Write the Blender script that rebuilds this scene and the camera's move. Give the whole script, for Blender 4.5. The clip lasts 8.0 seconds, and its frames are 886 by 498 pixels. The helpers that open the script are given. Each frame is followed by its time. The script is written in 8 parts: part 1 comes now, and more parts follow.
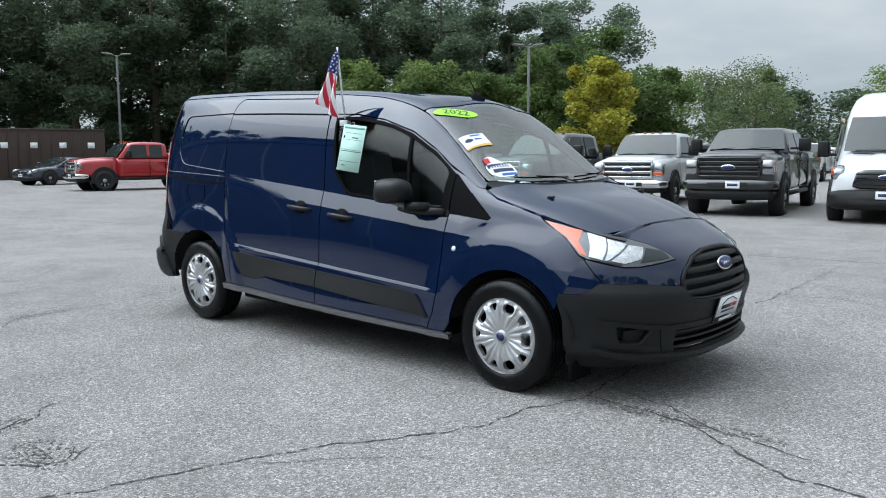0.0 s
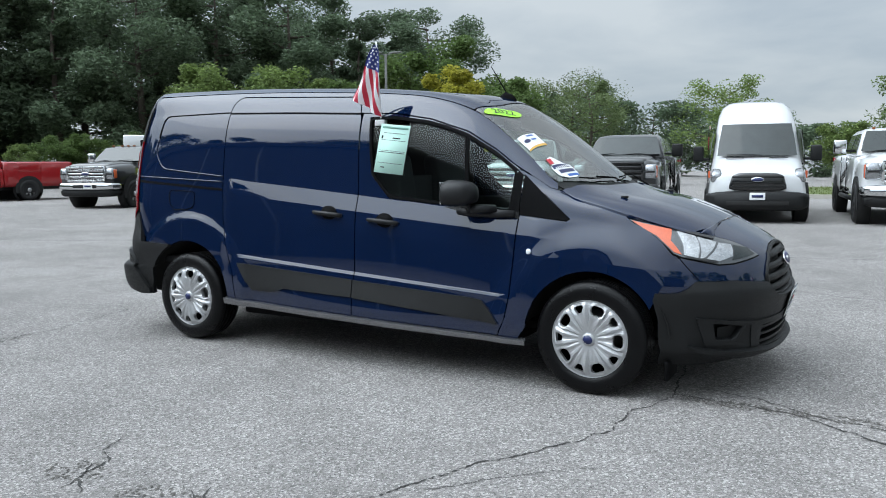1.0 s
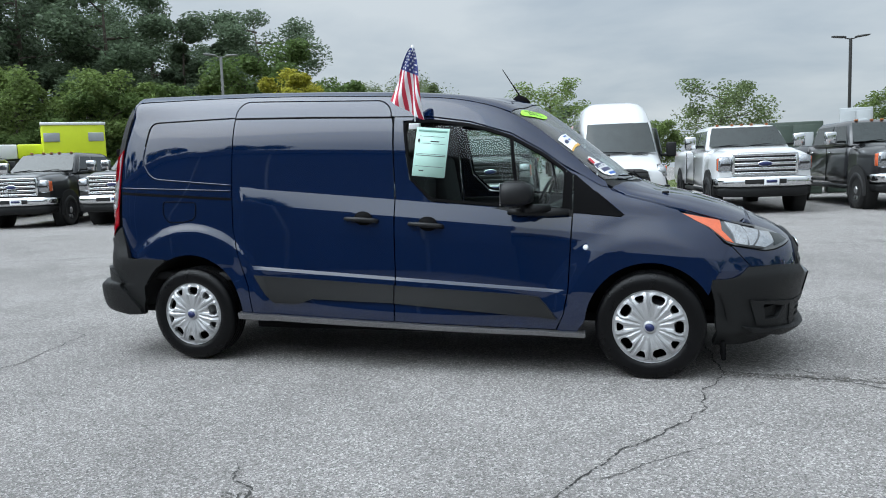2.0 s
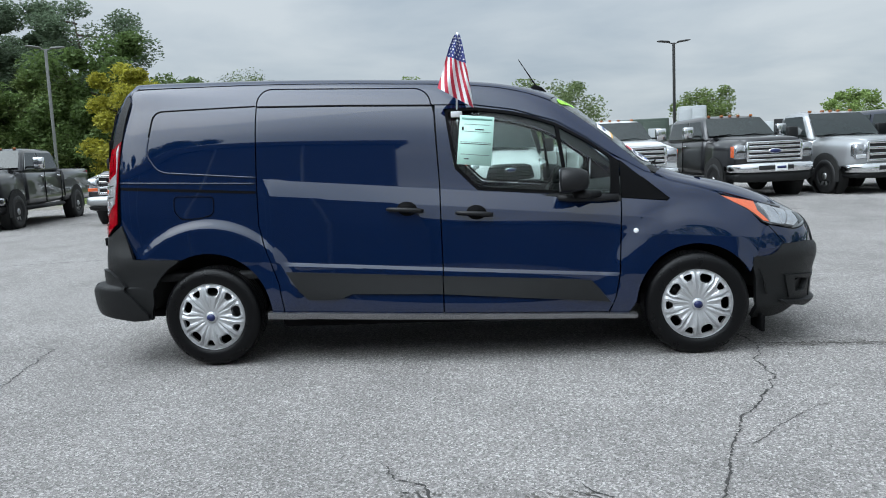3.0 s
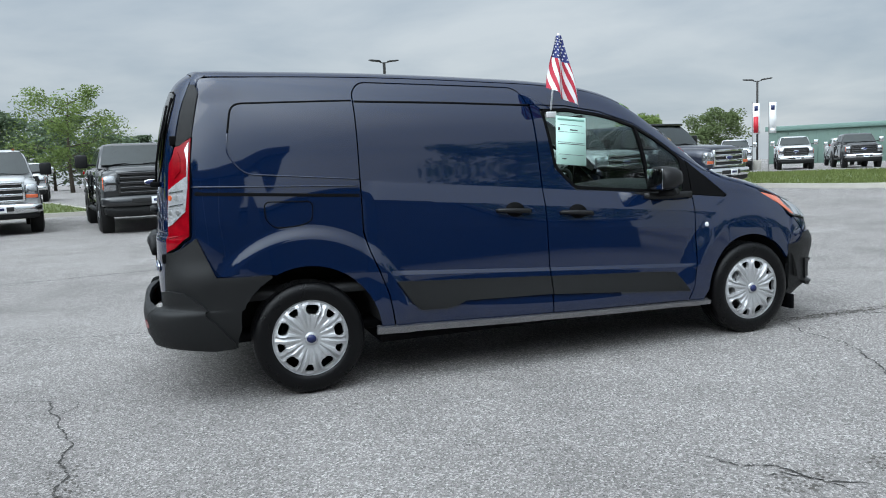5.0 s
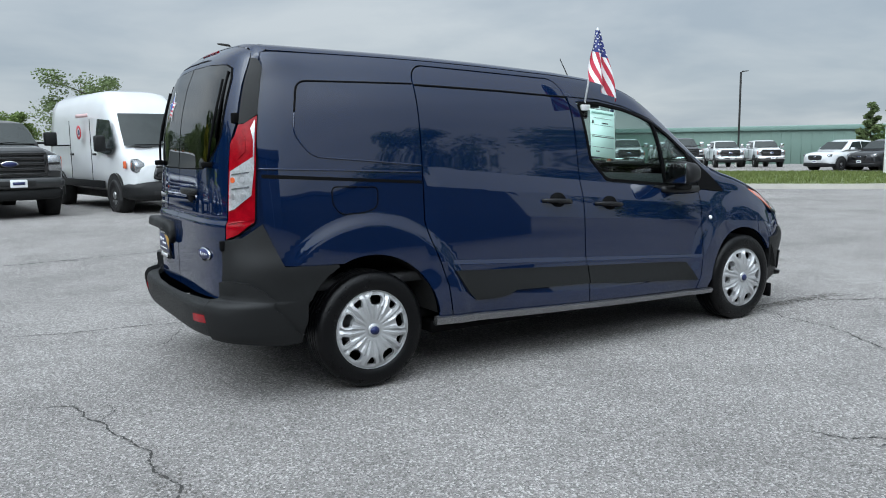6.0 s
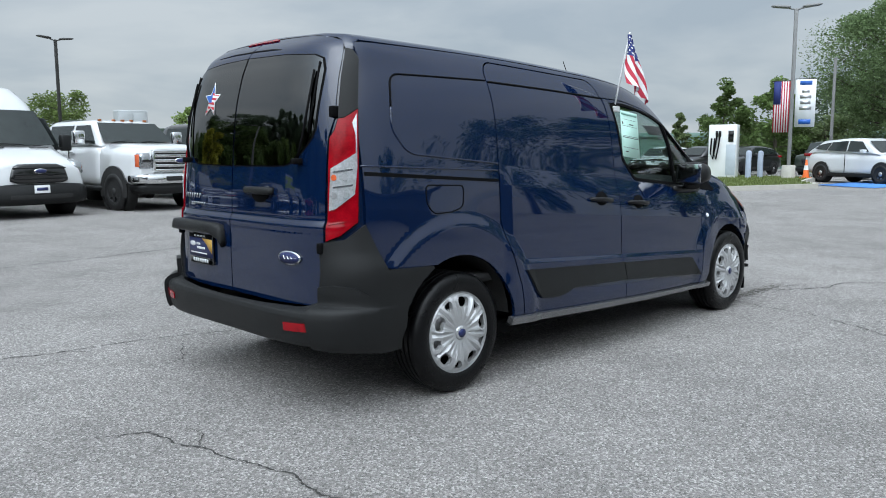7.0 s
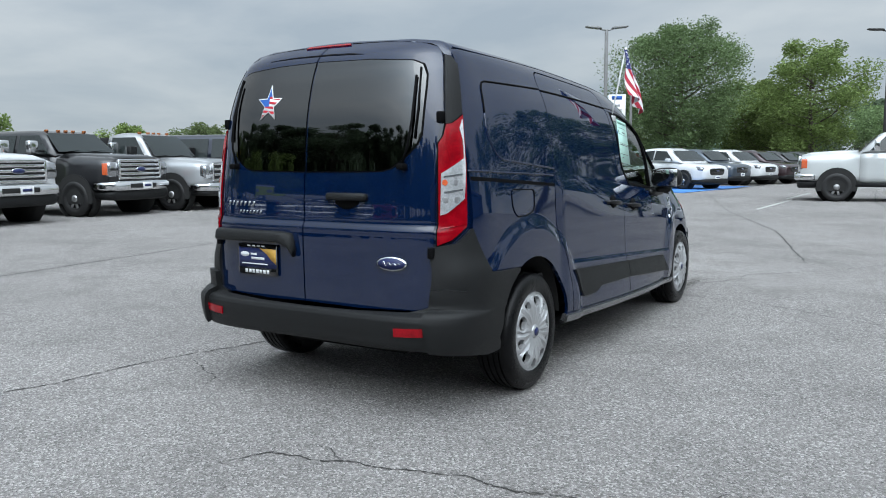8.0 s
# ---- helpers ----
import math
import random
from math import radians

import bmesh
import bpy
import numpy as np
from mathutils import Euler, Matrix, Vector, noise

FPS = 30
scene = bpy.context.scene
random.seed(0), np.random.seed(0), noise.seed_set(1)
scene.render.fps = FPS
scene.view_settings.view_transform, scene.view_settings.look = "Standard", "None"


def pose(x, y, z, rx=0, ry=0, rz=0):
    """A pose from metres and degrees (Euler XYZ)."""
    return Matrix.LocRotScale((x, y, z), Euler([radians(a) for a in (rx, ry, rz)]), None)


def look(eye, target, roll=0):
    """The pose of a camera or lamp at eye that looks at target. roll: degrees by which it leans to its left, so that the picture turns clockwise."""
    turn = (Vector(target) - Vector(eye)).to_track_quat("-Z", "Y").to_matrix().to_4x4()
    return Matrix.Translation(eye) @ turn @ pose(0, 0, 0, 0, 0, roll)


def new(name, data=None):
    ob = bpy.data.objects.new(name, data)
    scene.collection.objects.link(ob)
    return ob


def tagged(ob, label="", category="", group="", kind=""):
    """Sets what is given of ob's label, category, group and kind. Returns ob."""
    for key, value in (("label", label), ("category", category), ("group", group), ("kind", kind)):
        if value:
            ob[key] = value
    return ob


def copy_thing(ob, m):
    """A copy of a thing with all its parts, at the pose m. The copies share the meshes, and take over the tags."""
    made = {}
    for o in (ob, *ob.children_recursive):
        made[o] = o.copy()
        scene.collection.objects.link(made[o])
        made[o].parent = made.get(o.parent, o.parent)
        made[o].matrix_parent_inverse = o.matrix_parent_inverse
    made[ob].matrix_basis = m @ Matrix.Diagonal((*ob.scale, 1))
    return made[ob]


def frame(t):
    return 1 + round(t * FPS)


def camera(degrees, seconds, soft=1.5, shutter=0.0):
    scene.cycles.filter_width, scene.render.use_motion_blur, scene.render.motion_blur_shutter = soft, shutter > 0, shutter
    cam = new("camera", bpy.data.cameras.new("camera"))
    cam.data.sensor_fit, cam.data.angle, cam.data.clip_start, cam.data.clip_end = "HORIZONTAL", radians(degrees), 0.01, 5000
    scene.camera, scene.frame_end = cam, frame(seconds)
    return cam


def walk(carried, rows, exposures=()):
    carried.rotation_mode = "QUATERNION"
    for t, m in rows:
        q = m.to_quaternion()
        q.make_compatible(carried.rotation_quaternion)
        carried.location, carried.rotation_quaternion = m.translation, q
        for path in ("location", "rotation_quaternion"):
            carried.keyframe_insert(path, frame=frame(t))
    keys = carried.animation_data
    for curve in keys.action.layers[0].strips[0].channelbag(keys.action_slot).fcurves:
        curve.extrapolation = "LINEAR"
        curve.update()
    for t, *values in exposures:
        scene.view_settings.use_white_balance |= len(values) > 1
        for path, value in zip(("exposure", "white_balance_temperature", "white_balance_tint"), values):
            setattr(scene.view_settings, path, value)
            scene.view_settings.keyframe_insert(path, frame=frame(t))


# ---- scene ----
cam = camera(58.8, 8.0, 1.0)
PATH = [
    (0, (4.128, -4.362, 1.315), (2.82, -2.866, 1.082), -0.2),
    (0.5, (3.528, -4.684, 1.288), (2.373, -3.066, 1.066), -0.3),
    (1, (2.916, -4.979, 1.279), (1.942, -3.246, 1.064), -0.5),
    (1.5, (2.294, -5.266, 1.278), (1.521, -3.434, 1.063), -1.1),
    (1.7, (2.048, -5.386, 1.303), (1.359, -3.521, 1.089), -1.4),
    (2.8, (0.619, -5.755, 1.297), (0.383, -3.783, 1.064), -2.8),
    (3, (0.338, -5.75, 1.288), (0.191, -3.769, 1.053), -2.6),
    (3.5, (-0.337, -5.703, 1.296), (-0.274, -3.719, 1.052), -3.0),
    (4, (-0.989, -5.567, 1.304), (-0.726, -3.6, 1.055), -3.2),
    (4.5, (-1.635, -5.406, 1.302), (-1.17, -3.477, 1.053), -3.1),
    (4.7, (-1.884, -5.357, 1.303), (-1.342, -3.447, 1.064), -2.9),
    (5.8, (-3.169, -4.805, 1.309), (-2.208, -3.069, 1.058), -1.2),
    (6, (-3.394, -4.642, 1.307), (-2.354, -2.954, 1.048), -0.7),
    (6.5, (-3.892, -4.185, 1.286), (-2.674, -2.618, 1.033), -0.3),
    (7, (-4.434, -3.722, 1.281), (-3.044, -2.307, 1.03), -0.2),
    (7.5, (-4.909, -3.186, 1.267), (-3.356, -1.948, 1.028), -0.4),
    (8, (-5.394, -2.653, 1.263), (-3.694, -1.624, 1.035), -0.3),
]
walk(cam, [(t, look(eye, target, roll)) for t, eye, target, roll in PATH], [(0.0, 0.22), (4.7, 0.20), (6.0, 0.13), (8.0, 0.11)])

from mathutils.geometry import delaunay_2d_cdt

# ---- world, sun and exposure ----
world = bpy.data.worlds.new("overcast_sky")
scene.world = world
world.use_nodes = True
wn, wl = world.node_tree.nodes, world.node_tree.links
wn.clear()


def wnode(kind, **inputs):
    n = wn.new(kind)
    for k, v in inputs.items():
        n.inputs[k.replace("_", " ")].default_value = v
    return n


SUN_EL, SUN_AZ = 55.0, 214.0          # sun's height and the compass angle it shines from (from +x, anticlockwise)
sky = wn.new("ShaderNodeTexSky")
sky.sky_type, sky.sun_disc = "NISHITA", False
sky.sun_elevation, sky.sun_rotation = radians(SUN_EL), radians(90 - SUN_AZ)
coord = wn.new("ShaderNodeTexCoord")
sep = wn.new("ShaderNodeSeparateXYZ")
wl.new(coord.outputs["Generated"], sep.inputs[0])
# flatten the direction so that the clouds lie in a sheet overhead
up = wn.new("ShaderNodeMath"); up.operation = "MAXIMUM"; up.inputs[1].default_value = 0.0
wl.new(sep.outputs["Z"], up.inputs[0])
lift = wn.new("ShaderNodeMath"); lift.operation = "ADD"; lift.inputs[1].default_value = 0.18
wl.new(up.outputs[0], lift.inputs[0])
flat = wn.new("ShaderNodeVectorMath"); flat.operation = "DIVIDE"
comb = wn.new("ShaderNodeCombineXYZ")
for i in range(3):
    wl.new(lift.outputs[0], comb.inputs[i])
wl.new(coord.outputs["Generated"], flat.inputs[0]); wl.new(comb.outputs[0], flat.inputs[1])
cloud = wnode("ShaderNodeTexNoise", Scale=1.1, Detail=7.0, Roughness=0.52, Distortion=0.25)
wl.new(flat.outputs[0], cloud.inputs["Vector"])
ramp = wn.new("ShaderNodeValToRGB")
ramp.color_ramp.elements[0].position, ramp.color_ramp.elements[0].color = 0.34, (0.415, 0.495, 0.570, 1)
ramp.color_ramp.elements[1].position, ramp.color_ramp.elements[1].color = 0.66, (0.610, 0.675, 0.720, 1)
wl.new(cloud.outputs["Fac"], ramp.inputs[0])
# an overcast sky is brighter overhead than at the horizon
bright = wn.new("ShaderNodeMapRange")
bright.inputs["From Min"].default_value, bright.inputs["From Max"].default_value = 0.10, 0.9
bright.inputs["To Min"].default_value, bright.inputs["To Max"].default_value = 0.95, 1.45
wl.new(sep.outputs["Z"], bright.inputs["Value"])
# and brighter towards the veiled sun
toward = wn.new("ShaderNodeVectorMath"); toward.operation = "DOT_PRODUCT"
toward.inputs[1].default_value = (math.cos(radians(SUN_AZ)) * math.cos(radians(SUN_EL)), math.sin(radians(SUN_AZ)) * math.cos(radians(SUN_EL)), math.sin(radians(SUN_EL)))
wl.new(coord.outputs["Generated"], toward.inputs[0])
side = wn.new("ShaderNodeMath"); side.operation = "MAXIMUM"; side.inputs[1].default_value = 0.0
wl.new(toward.outputs["Value"], side.inputs[0])
focus = wn.new("ShaderNodeMath"); focus.operation = "POWER"; focus.inputs[1].default_value = 4.0
wl.new(side.outputs[0], focus.inputs[0])
veil = wn.new("ShaderNodeMath"); veil.operation = "MULTIPLY_ADD"
veil.inputs[1].default_value, veil.inputs[2].default_value = 6.0, 1.0
wl.new(focus.outputs[0], veil.inputs[0])
both = wn.new("ShaderNodeMath"); both.operation = "MULTIPLY"
wl.new(bright.outputs[0], both.inputs[0]); wl.new(veil.outputs[0], both.inputs[1])
glow = wn.new("ShaderNodeVectorMath"); glow.operation = "SCALE"
wl.new(ramp.outputs[0], glow.inputs[0]); wl.new(both.outputs[0], glow.inputs["Scale"])
bg_cloud = wn.new("ShaderNodeBackground"); bg_cloud.inputs[1].default_value = 0.92
bg_sky = wn.new("ShaderNodeBackground"); bg_sky.inputs[1].default_value = 0.08
wl.new(glow.outputs[0], bg_cloud.inputs[0]); wl.new(sky.outputs[0], bg_sky.inputs[0])
mixed = wn.new("ShaderNodeMixShader"); mixed.inputs[0].default_value = 0.9
wl.new(bg_sky.outputs[0], mixed.inputs[1]); wl.new(bg_cloud.outputs[0], mixed.inputs[2])
wout = wn.new("ShaderNodeOutputWorld")
wl.new(mixed.outputs[0], wout.inputs[0])

lamp = bpy.data.lights.new("sun", "SUN")
lamp.energy, lamp.angle, lamp.color = 0.6, radians(60), (1.0, 0.96, 0.9)
sun = new("sun", lamp)
az, el = radians(SUN_AZ), radians(SUN_EL)
sun.matrix_world = look((30 * math.cos(az) * math.cos(el), 30 * math.sin(az) * math.cos(el), 30 * math.sin(el)), (0, 0, 0))


# ---- materials ----
def mat(name, color, rough=0.5, metal=0.0, vary=0.12, scale=6.0, fine=80.0, bump=0.0, bump_scale=60.0, coat=0.0,
        spec=0.5, coat_ior=1.5):
    """A surface with coarse and fine variation of its colour and gloss, and a fine relief."""
    m = bpy.data.materials.new(name)
    m.use_nodes = True
    n, l = m.node_tree.nodes, m.node_tree.links
    b = n["Principled BSDF"]
    b.inputs["Metallic"].default_value = metal
    b.inputs["Coat Weight"].default_value = coat
    b.inputs["Coat Roughness"].default_value = 0.03
    b.inputs["Coat IOR"].default_value = coat_ior
    b.inputs["Specular IOR Level"].default_value = spec
    tc = n.new("ShaderNodeTexCoord")
    big = n.new("ShaderNodeTexNoise"); big.inputs["Scale"].default_value = scale; big.inputs["Detail"].default_value = 5
    small = n.new("ShaderNodeTexNoise"); small.inputs["Scale"].default_value = fine; small.inputs["Detail"].default_value = 3
    l.new(tc.outputs["Object"], big.inputs["Vector"]); l.new(tc.outputs["Object"], small.inputs["Vector"])
    add = n.new("ShaderNodeMath"); add.operation = "ADD"
    l.new(big.outputs["Fac"], add.inputs[0]); l.new(small.outputs["Fac"], add.inputs[1])
    rng = n.new("ShaderNodeMapRange")
    rng.inputs["From Min"].default_value, rng.inputs["From Max"].default_value = 0.6, 1.4
    rng.inputs["To Min"].default_value, rng.inputs["To Max"].default_value = 1 - vary, 1 + vary
    l.new(add.outputs[0], rng.inputs["Value"])
    sc = n.new("ShaderNodeVectorMath"); sc.operation = "SCALE"; sc.inputs[0].default_value = color[:3]
    l.new(rng.outputs[0], sc.inputs["Scale"]); l.new(sc.outputs[0], b.inputs["Base Color"])
    rr = n.new("ShaderNodeMapRange")
    rr.inputs["To Min"].default_value, rr.inputs["To Max"].default_value = rough * (1 - vary), min(1, rough * (1 + vary))
    l.new(big.outputs["Fac"], rr.inputs["Value"]); l.new(rr.outputs[0], b.inputs["Roughness"])
    if bump:
        rel = n.new("ShaderNodeTexNoise"); rel.inputs["Scale"].default_value = bump_scale; rel.inputs["Detail"].default_value = 4
        l.new(tc.outputs["Object"], rel.inputs["Vector"])
        bm_ = n.new("ShaderNodeBump"); bm_.inputs["Strength"].default_value = bump; bm_.inputs["Distance"].default_value = 0.01
        l.new(rel.outputs["Fac"], bm_.inputs["Height"]); l.new(bm_.outputs[0], b.inputs["Normal"])
    return m


def glass(name, tint, rough=0.0, clear=0.6, ior=1.6):
    """Thin tinted car glass: part clear, part mirror by its angle."""
    m = bpy.data.materials.new(name)
    m.use_nodes = True
    n, l = m.node_tree.nodes, m.node_tree.links
    n.remove(n["Principled BSDF"])
    tr = n.new("ShaderNodeBsdfTransparent"); tr.inputs[0].default_value = (*[c * clear for c in tint], 1)
    gl = n.new("ShaderNodeBsdfGlossy"); gl.inputs["Roughness"].default_value = rough
    lw = n.new("ShaderNodeLayerWeight"); lw.inputs["Blend"].default_value = 0.5
    pw = n.new("ShaderNodeMath"); pw.operation = "POWER"; pw.inputs[1].default_value = 4.5
    l.new(lw.outputs["Facing"], pw.inputs[0])
    fr = n.new("ShaderNodeMapRange")
    fr.inputs["To Min"].default_value, fr.inputs["To Max"].default_value = ((ior - 1) / (ior + 1)) ** 2, 1.0
    l.new(pw.outputs[0], fr.inputs["Value"])
    mx = n.new("ShaderNodeMixShader")
    l.new(fr.outputs[0], mx.inputs[0]); l.new(tr.outputs[0], mx.inputs[1]); l.new(gl.outputs[0], mx.inputs[2])
    l.new(mx.outputs[0], n["Material Output"].inputs[0])
    return m


PAINT = mat("navy_paint", (0.0014, 0.0088, 0.036), 0.32, 0.0, 0.05, 3, 400, coat=1.0, spec=0.0, coat_ior=1.68)
TRIM = mat("dark_trim_plastic", (0.008, 0.008, 0.009), 0.42, 0, 0.12, 8, 200, spec=0.3)
BLACKPL = mat("black_grained_plastic", (0.008, 0.0085, 0.009), 0.5, 0, 0.15, 8, 300, bump=0.25, bump_scale=700, spec=0.3)
GLOSSBLK = mat("gloss_black_trim", (0.008, 0.008, 0.009), 0.12, 0, 0.1, 8, 100, coat=0.6)
RUBBER = mat("black_rubber_seal", (0.004, 0.004, 0.0045), 0.7, 0, 0.15, 9, 90, spec=0.06)
TYRE = mat("tyre_rubber", (0.0025, 0.0025, 0.003), 0.30, 0, 0.3, 14, 120, bump=0.3, bump_scale=160, spec=0.22)
OLD_TYRE = mat("dusty_tyre_rubber", (0.010, 0.010, 0.0105), 0.55, 0, 0.25, 12, 120, bump=0.3, bump_scale=160)
SATIN = mat("satin_grey_sill", (0.24, 0.24, 0.25), 0.24, 0.8, 0.03, 7, 140)
SILVER = mat("silver_painted_plastic", (0.46, 0.465, 0.475), 0.36, 0.5, 0.06, 12, 200, coat=0.15)
CHROME = mat("chrome", (0.72, 0.73, 0.74), 0.10, 1.0, 0.04, 9, 120)
STEEL = mat("brushed_steel", (0.45, 0.45, 0.46), 0.35, 0.9, 0.12, 9, 200)
DARKMETAL = mat("dark_underbody_metal", (0.02, 0.02, 0.021), 0.7, 0.2, 0.3, 9, 60, bump=0.3)
WELL = mat("well_lining_and_opening_shade", (0.012, 0.012, 0.012), 0.9, 0, 0.3, 9, 60, bump=0.4)
GLASS = glass("door_glass", (0.80, 0.90, 0.86), 0.0, 0.93, 1.45)
WSGLASS = glass("windscreen_glass", (0.74, 0.86, 0.83), 0.0, 0.9, 2.9)
DARKGLASS = glass("privacy_glass", (0.10, 0.11, 0.115), 0.0, 0.5, 2.3)
CARGLASS = mat("tinted_car_glass", (0.020, 0.026, 0.026), 0.05, 0, 0.25, 4, 60, spec=0.5)
SEATCLOTH = mat("dark_seat_cloth", (0.035, 0.035, 0.038), 0.9, 0, 0.2, 10, 300, bump=0.3, bump_scale=300)
LINING = mat("cargo_lining", (0.03, 0.03, 0.032), 0.8, 0, 0.2, 5, 100)
HEADLINER = mat("light_grey_headliner", (0.38, 0.38, 0.37), 0.9, 0, 0.08, 5, 200)
RED_LENS = mat("red_lamp_lens", (0.25, 0.0008, 0.006), 0.16, 0, 0.35, 26, 160, coat=0.15, spec=0.25)
LAMP_SILVER = mat("lamp_silver", (0.52, 0.53, 0.545), 0.18, 0.85, 0.35, 26, 120, coat=1.0)
CLEAR_LENS = mat("clear_lamp_lens", (0.74, 0.755, 0.77), 0.12, 0.6, 0.35, 34, 120, coat=1.0)
LAMP_BOWL = mat("dark_lamp_bowl", (0.10, 0.105, 0.11), 0.2, 0.6, 0.3, 22, 120, coat=1.0)
ORANGE_LENS = mat("orange_lamp_lens", (0.62, 0.11, 0.035), 0.14, 0, 0.12, 40, 160, coat=1.0)
LAMP_GREY = mat("lamp_reflector", (0.34, 0.35, 0.365), 0.16, 0.8, 0.3, 22, 120, coat=1.0)
WHITE = mat("white_paint", (0.78, 0.79, 0.80), 0.35, 0, 0.05, 3, 200, coat=0.8)
PAPER = mat("white_sticker", (0.80, 0.81, 0.82), 0.5, 0, 0.03, 9, 90)
MINT = mat("mint_green_paper", (0.55, 0.83, 0.73), 0.55, 0, 0.04, 9, 90)
INK = mat("black_ink", (0.012, 0.012, 0.014), 0.5, 0, 0.1, 9, 90)
BLUEINK = mat("blue_print", (0.02, 0.11, 0.42), 0.45, 0, 0.1, 9, 90)
NAVYINK = mat("navy_print", (0.012, 0.02, 0.09), 0.4, 0, 0.1, 9, 90)
REDINK = mat("red_print", (0.52, 0.02, 0.035), 0.5, 0, 0.08, 9, 90)
GOLDINK = mat("gold_print", (0.70, 0.40, 0.07), 0.45, 0, 0.1, 9, 90)
LIME = mat("lime_sticker", (0.38, 0.86, 0.05), 0.45, 0, 0.04, 9, 90)
FLAGCLOTH_R = mat("red_flag_cloth", (0.40, 0.016, 0.04), 0.75, 0, 0.1, 40, 300)
FLAGCLOTH_W = mat("white_flag_cloth", (0.66, 0.66, 0.67), 0.75, 0, 0.06, 40, 300)
FLAGCLOTH_B = mat("blue_flag_cloth", (0.018, 0.03, 0.15), 0.75, 0, 0.1, 40, 300)


# ---- building helpers ----
def smooth_mesh(me, on=True):
    for p in me.polygons:
        p.use_smooth = on


def part(name, bm, material, parent=None, label="", smooth=True):
    """Links a bmesh as one mesh object, under a thing or a part of it."""
    me = bpy.data.meshes.new(name)
    bmesh.ops.recalc_face_normals(bm, faces=bm.faces[:]) if smooth != "keep" else None
    bm.to_mesh(me)
    bm.free()
    me.materials.append(material)
    smooth_mesh(me, bool(smooth))
    if smooth == "keep" and "nrm" in me.attributes:
        # bent sheets shade by the surface's own normals, their folds by the faces'
        at = [Vector(d.vector) for d in me.attributes["nrm"].data]
        edge = [d.value for d in me.attributes["fold"].data]
        loops = [None] * len(me.loops)
        for f in me.polygons:
            for i in f.loop_indices:
                loops[i] = f.normal.copy() if edge[f.index] else at[me.loops[i].vertex_index]
        me.normals_split_custom_set(loops)
    ob = new(name, me)
    if parent:
        ob.parent = parent
    if label:
        tagged(ob, label)
    return ob


def empty(name, label="", category="", group="", kind="", m=None):
    ob = new(name)
    ob.empty_display_size = 0.2
    if m is not None:
        ob.matrix_world = m
    return tagged(ob, label, category, group, kind)


def box(bm, x0, x1, y0, y1, z0, z1, bevel=0.0, seg=2, m=None):
    """A block with rounded edges, added to bm."""
    ret = bmesh.ops.create_cube(bm, size=1.0)
    vs = ret["verts"]
    for v in vs:
        v.co = Vector(((x0 + x1) / 2 + v.co.x * (x1 - x0), (y0 + y1) / 2 + v.co.y * (y1 - y0), (z0 + z1) / 2 + v.co.z * (z1 - z0)))
    if bevel:
        es = list({e for v in vs for e in v.link_edges})
        r = bmesh.ops.bevel(bm, geom=es, offset=bevel, segments=seg, affect="EDGES", profile=0.5)
        vs = list({v for f in r["faces"] for v in f.verts} | {v for v in vs if v.is_valid})
    if m is not None:
        for v in vs:
            v.co = m @ v.co
    return vs


def quick_box(x0, x1, y0, y1, z0, z1, bevel=0.0, seg=2, m=None):
    bm = bmesh.new()
    box(bm, x0, x1, y0, y1, z0, z1, bevel, seg, m)
    return bm


def lathe(profile, steps=40, axis="y", caps=False):
    """A turned body: profile of (radius, along)."""
    bm = bmesh.new()
    rings = []
    for r, a in profile:
        ring = []
        for i in range(steps):
            t = 2 * math.pi * i / steps
            c, s = r * math.cos(t), r * math.sin(t)
            ring.append(bm.verts.new({"y": (c, a, s), "x": (a, c, s), "z": (c, s, a)}[axis]))
        rings.append(ring)
    for a, b in zip(rings, rings[1:]):
        for i in range(steps):
            j = (i + 1) % steps
            bm.faces.new((a[i], a[j], b[j], b[i]))
    for ring, r in ((rings[0], profile[0][0]), (rings[-1], profile[-1][0])):
        if caps and r > 1e-4:
            bm.faces.new(ring)
    bmesh.ops.remove_doubles(bm, verts=bm.verts[:], dist=1e-5)
    return bm


def tube(pts, r, steps=8, r2=None):
    """A round bar along points; r2: its radius at the end."""
    bm = bmesh.new()
    pts = [Vector(p) for p in pts]
    rings = []
    for i, p in enumerate(pts):
        d = (pts[min(i + 1, len(pts) - 1)] - pts[max(i - 1, 0)]).normalized()
        u = d.orthogonal().normalized()
        if i:
            u = (uprev - d * uprev.dot(d)).normalized()
        uprev = u
        w = d.cross(u)
        k = i / max(1, len(pts) - 1)
        rr = r + ((r2 if r2 is not None else r) - r) * k
        rings.append([bm.verts.new(p + (u * math.cos(a) + w * math.sin(a)) * rr) for a in [2 * math.pi * j / steps for j in range(steps)]])
    for a, b in zip(rings, rings[1:]):
        for i in range(steps):
            j = (i + 1) % steps
            bm.faces.new((a[i], a[j], b[j], b[i]))
    bm.faces.new(rings[0]); bm.faces.new(rings[-1])
    return bm


def join(*bms):
    out = bmesh.new()
    for b in bms:
        me = bpy.data.meshes.new("tmp")
        b.to_mesh(me)
        b.free()
        out.from_mesh(me)
        bpy.data.meshes.remove(me)
    return out


def moved(bm, m):
    bmesh.ops.transform(bm, matrix=m, verts=bm.verts[:])
    return bm


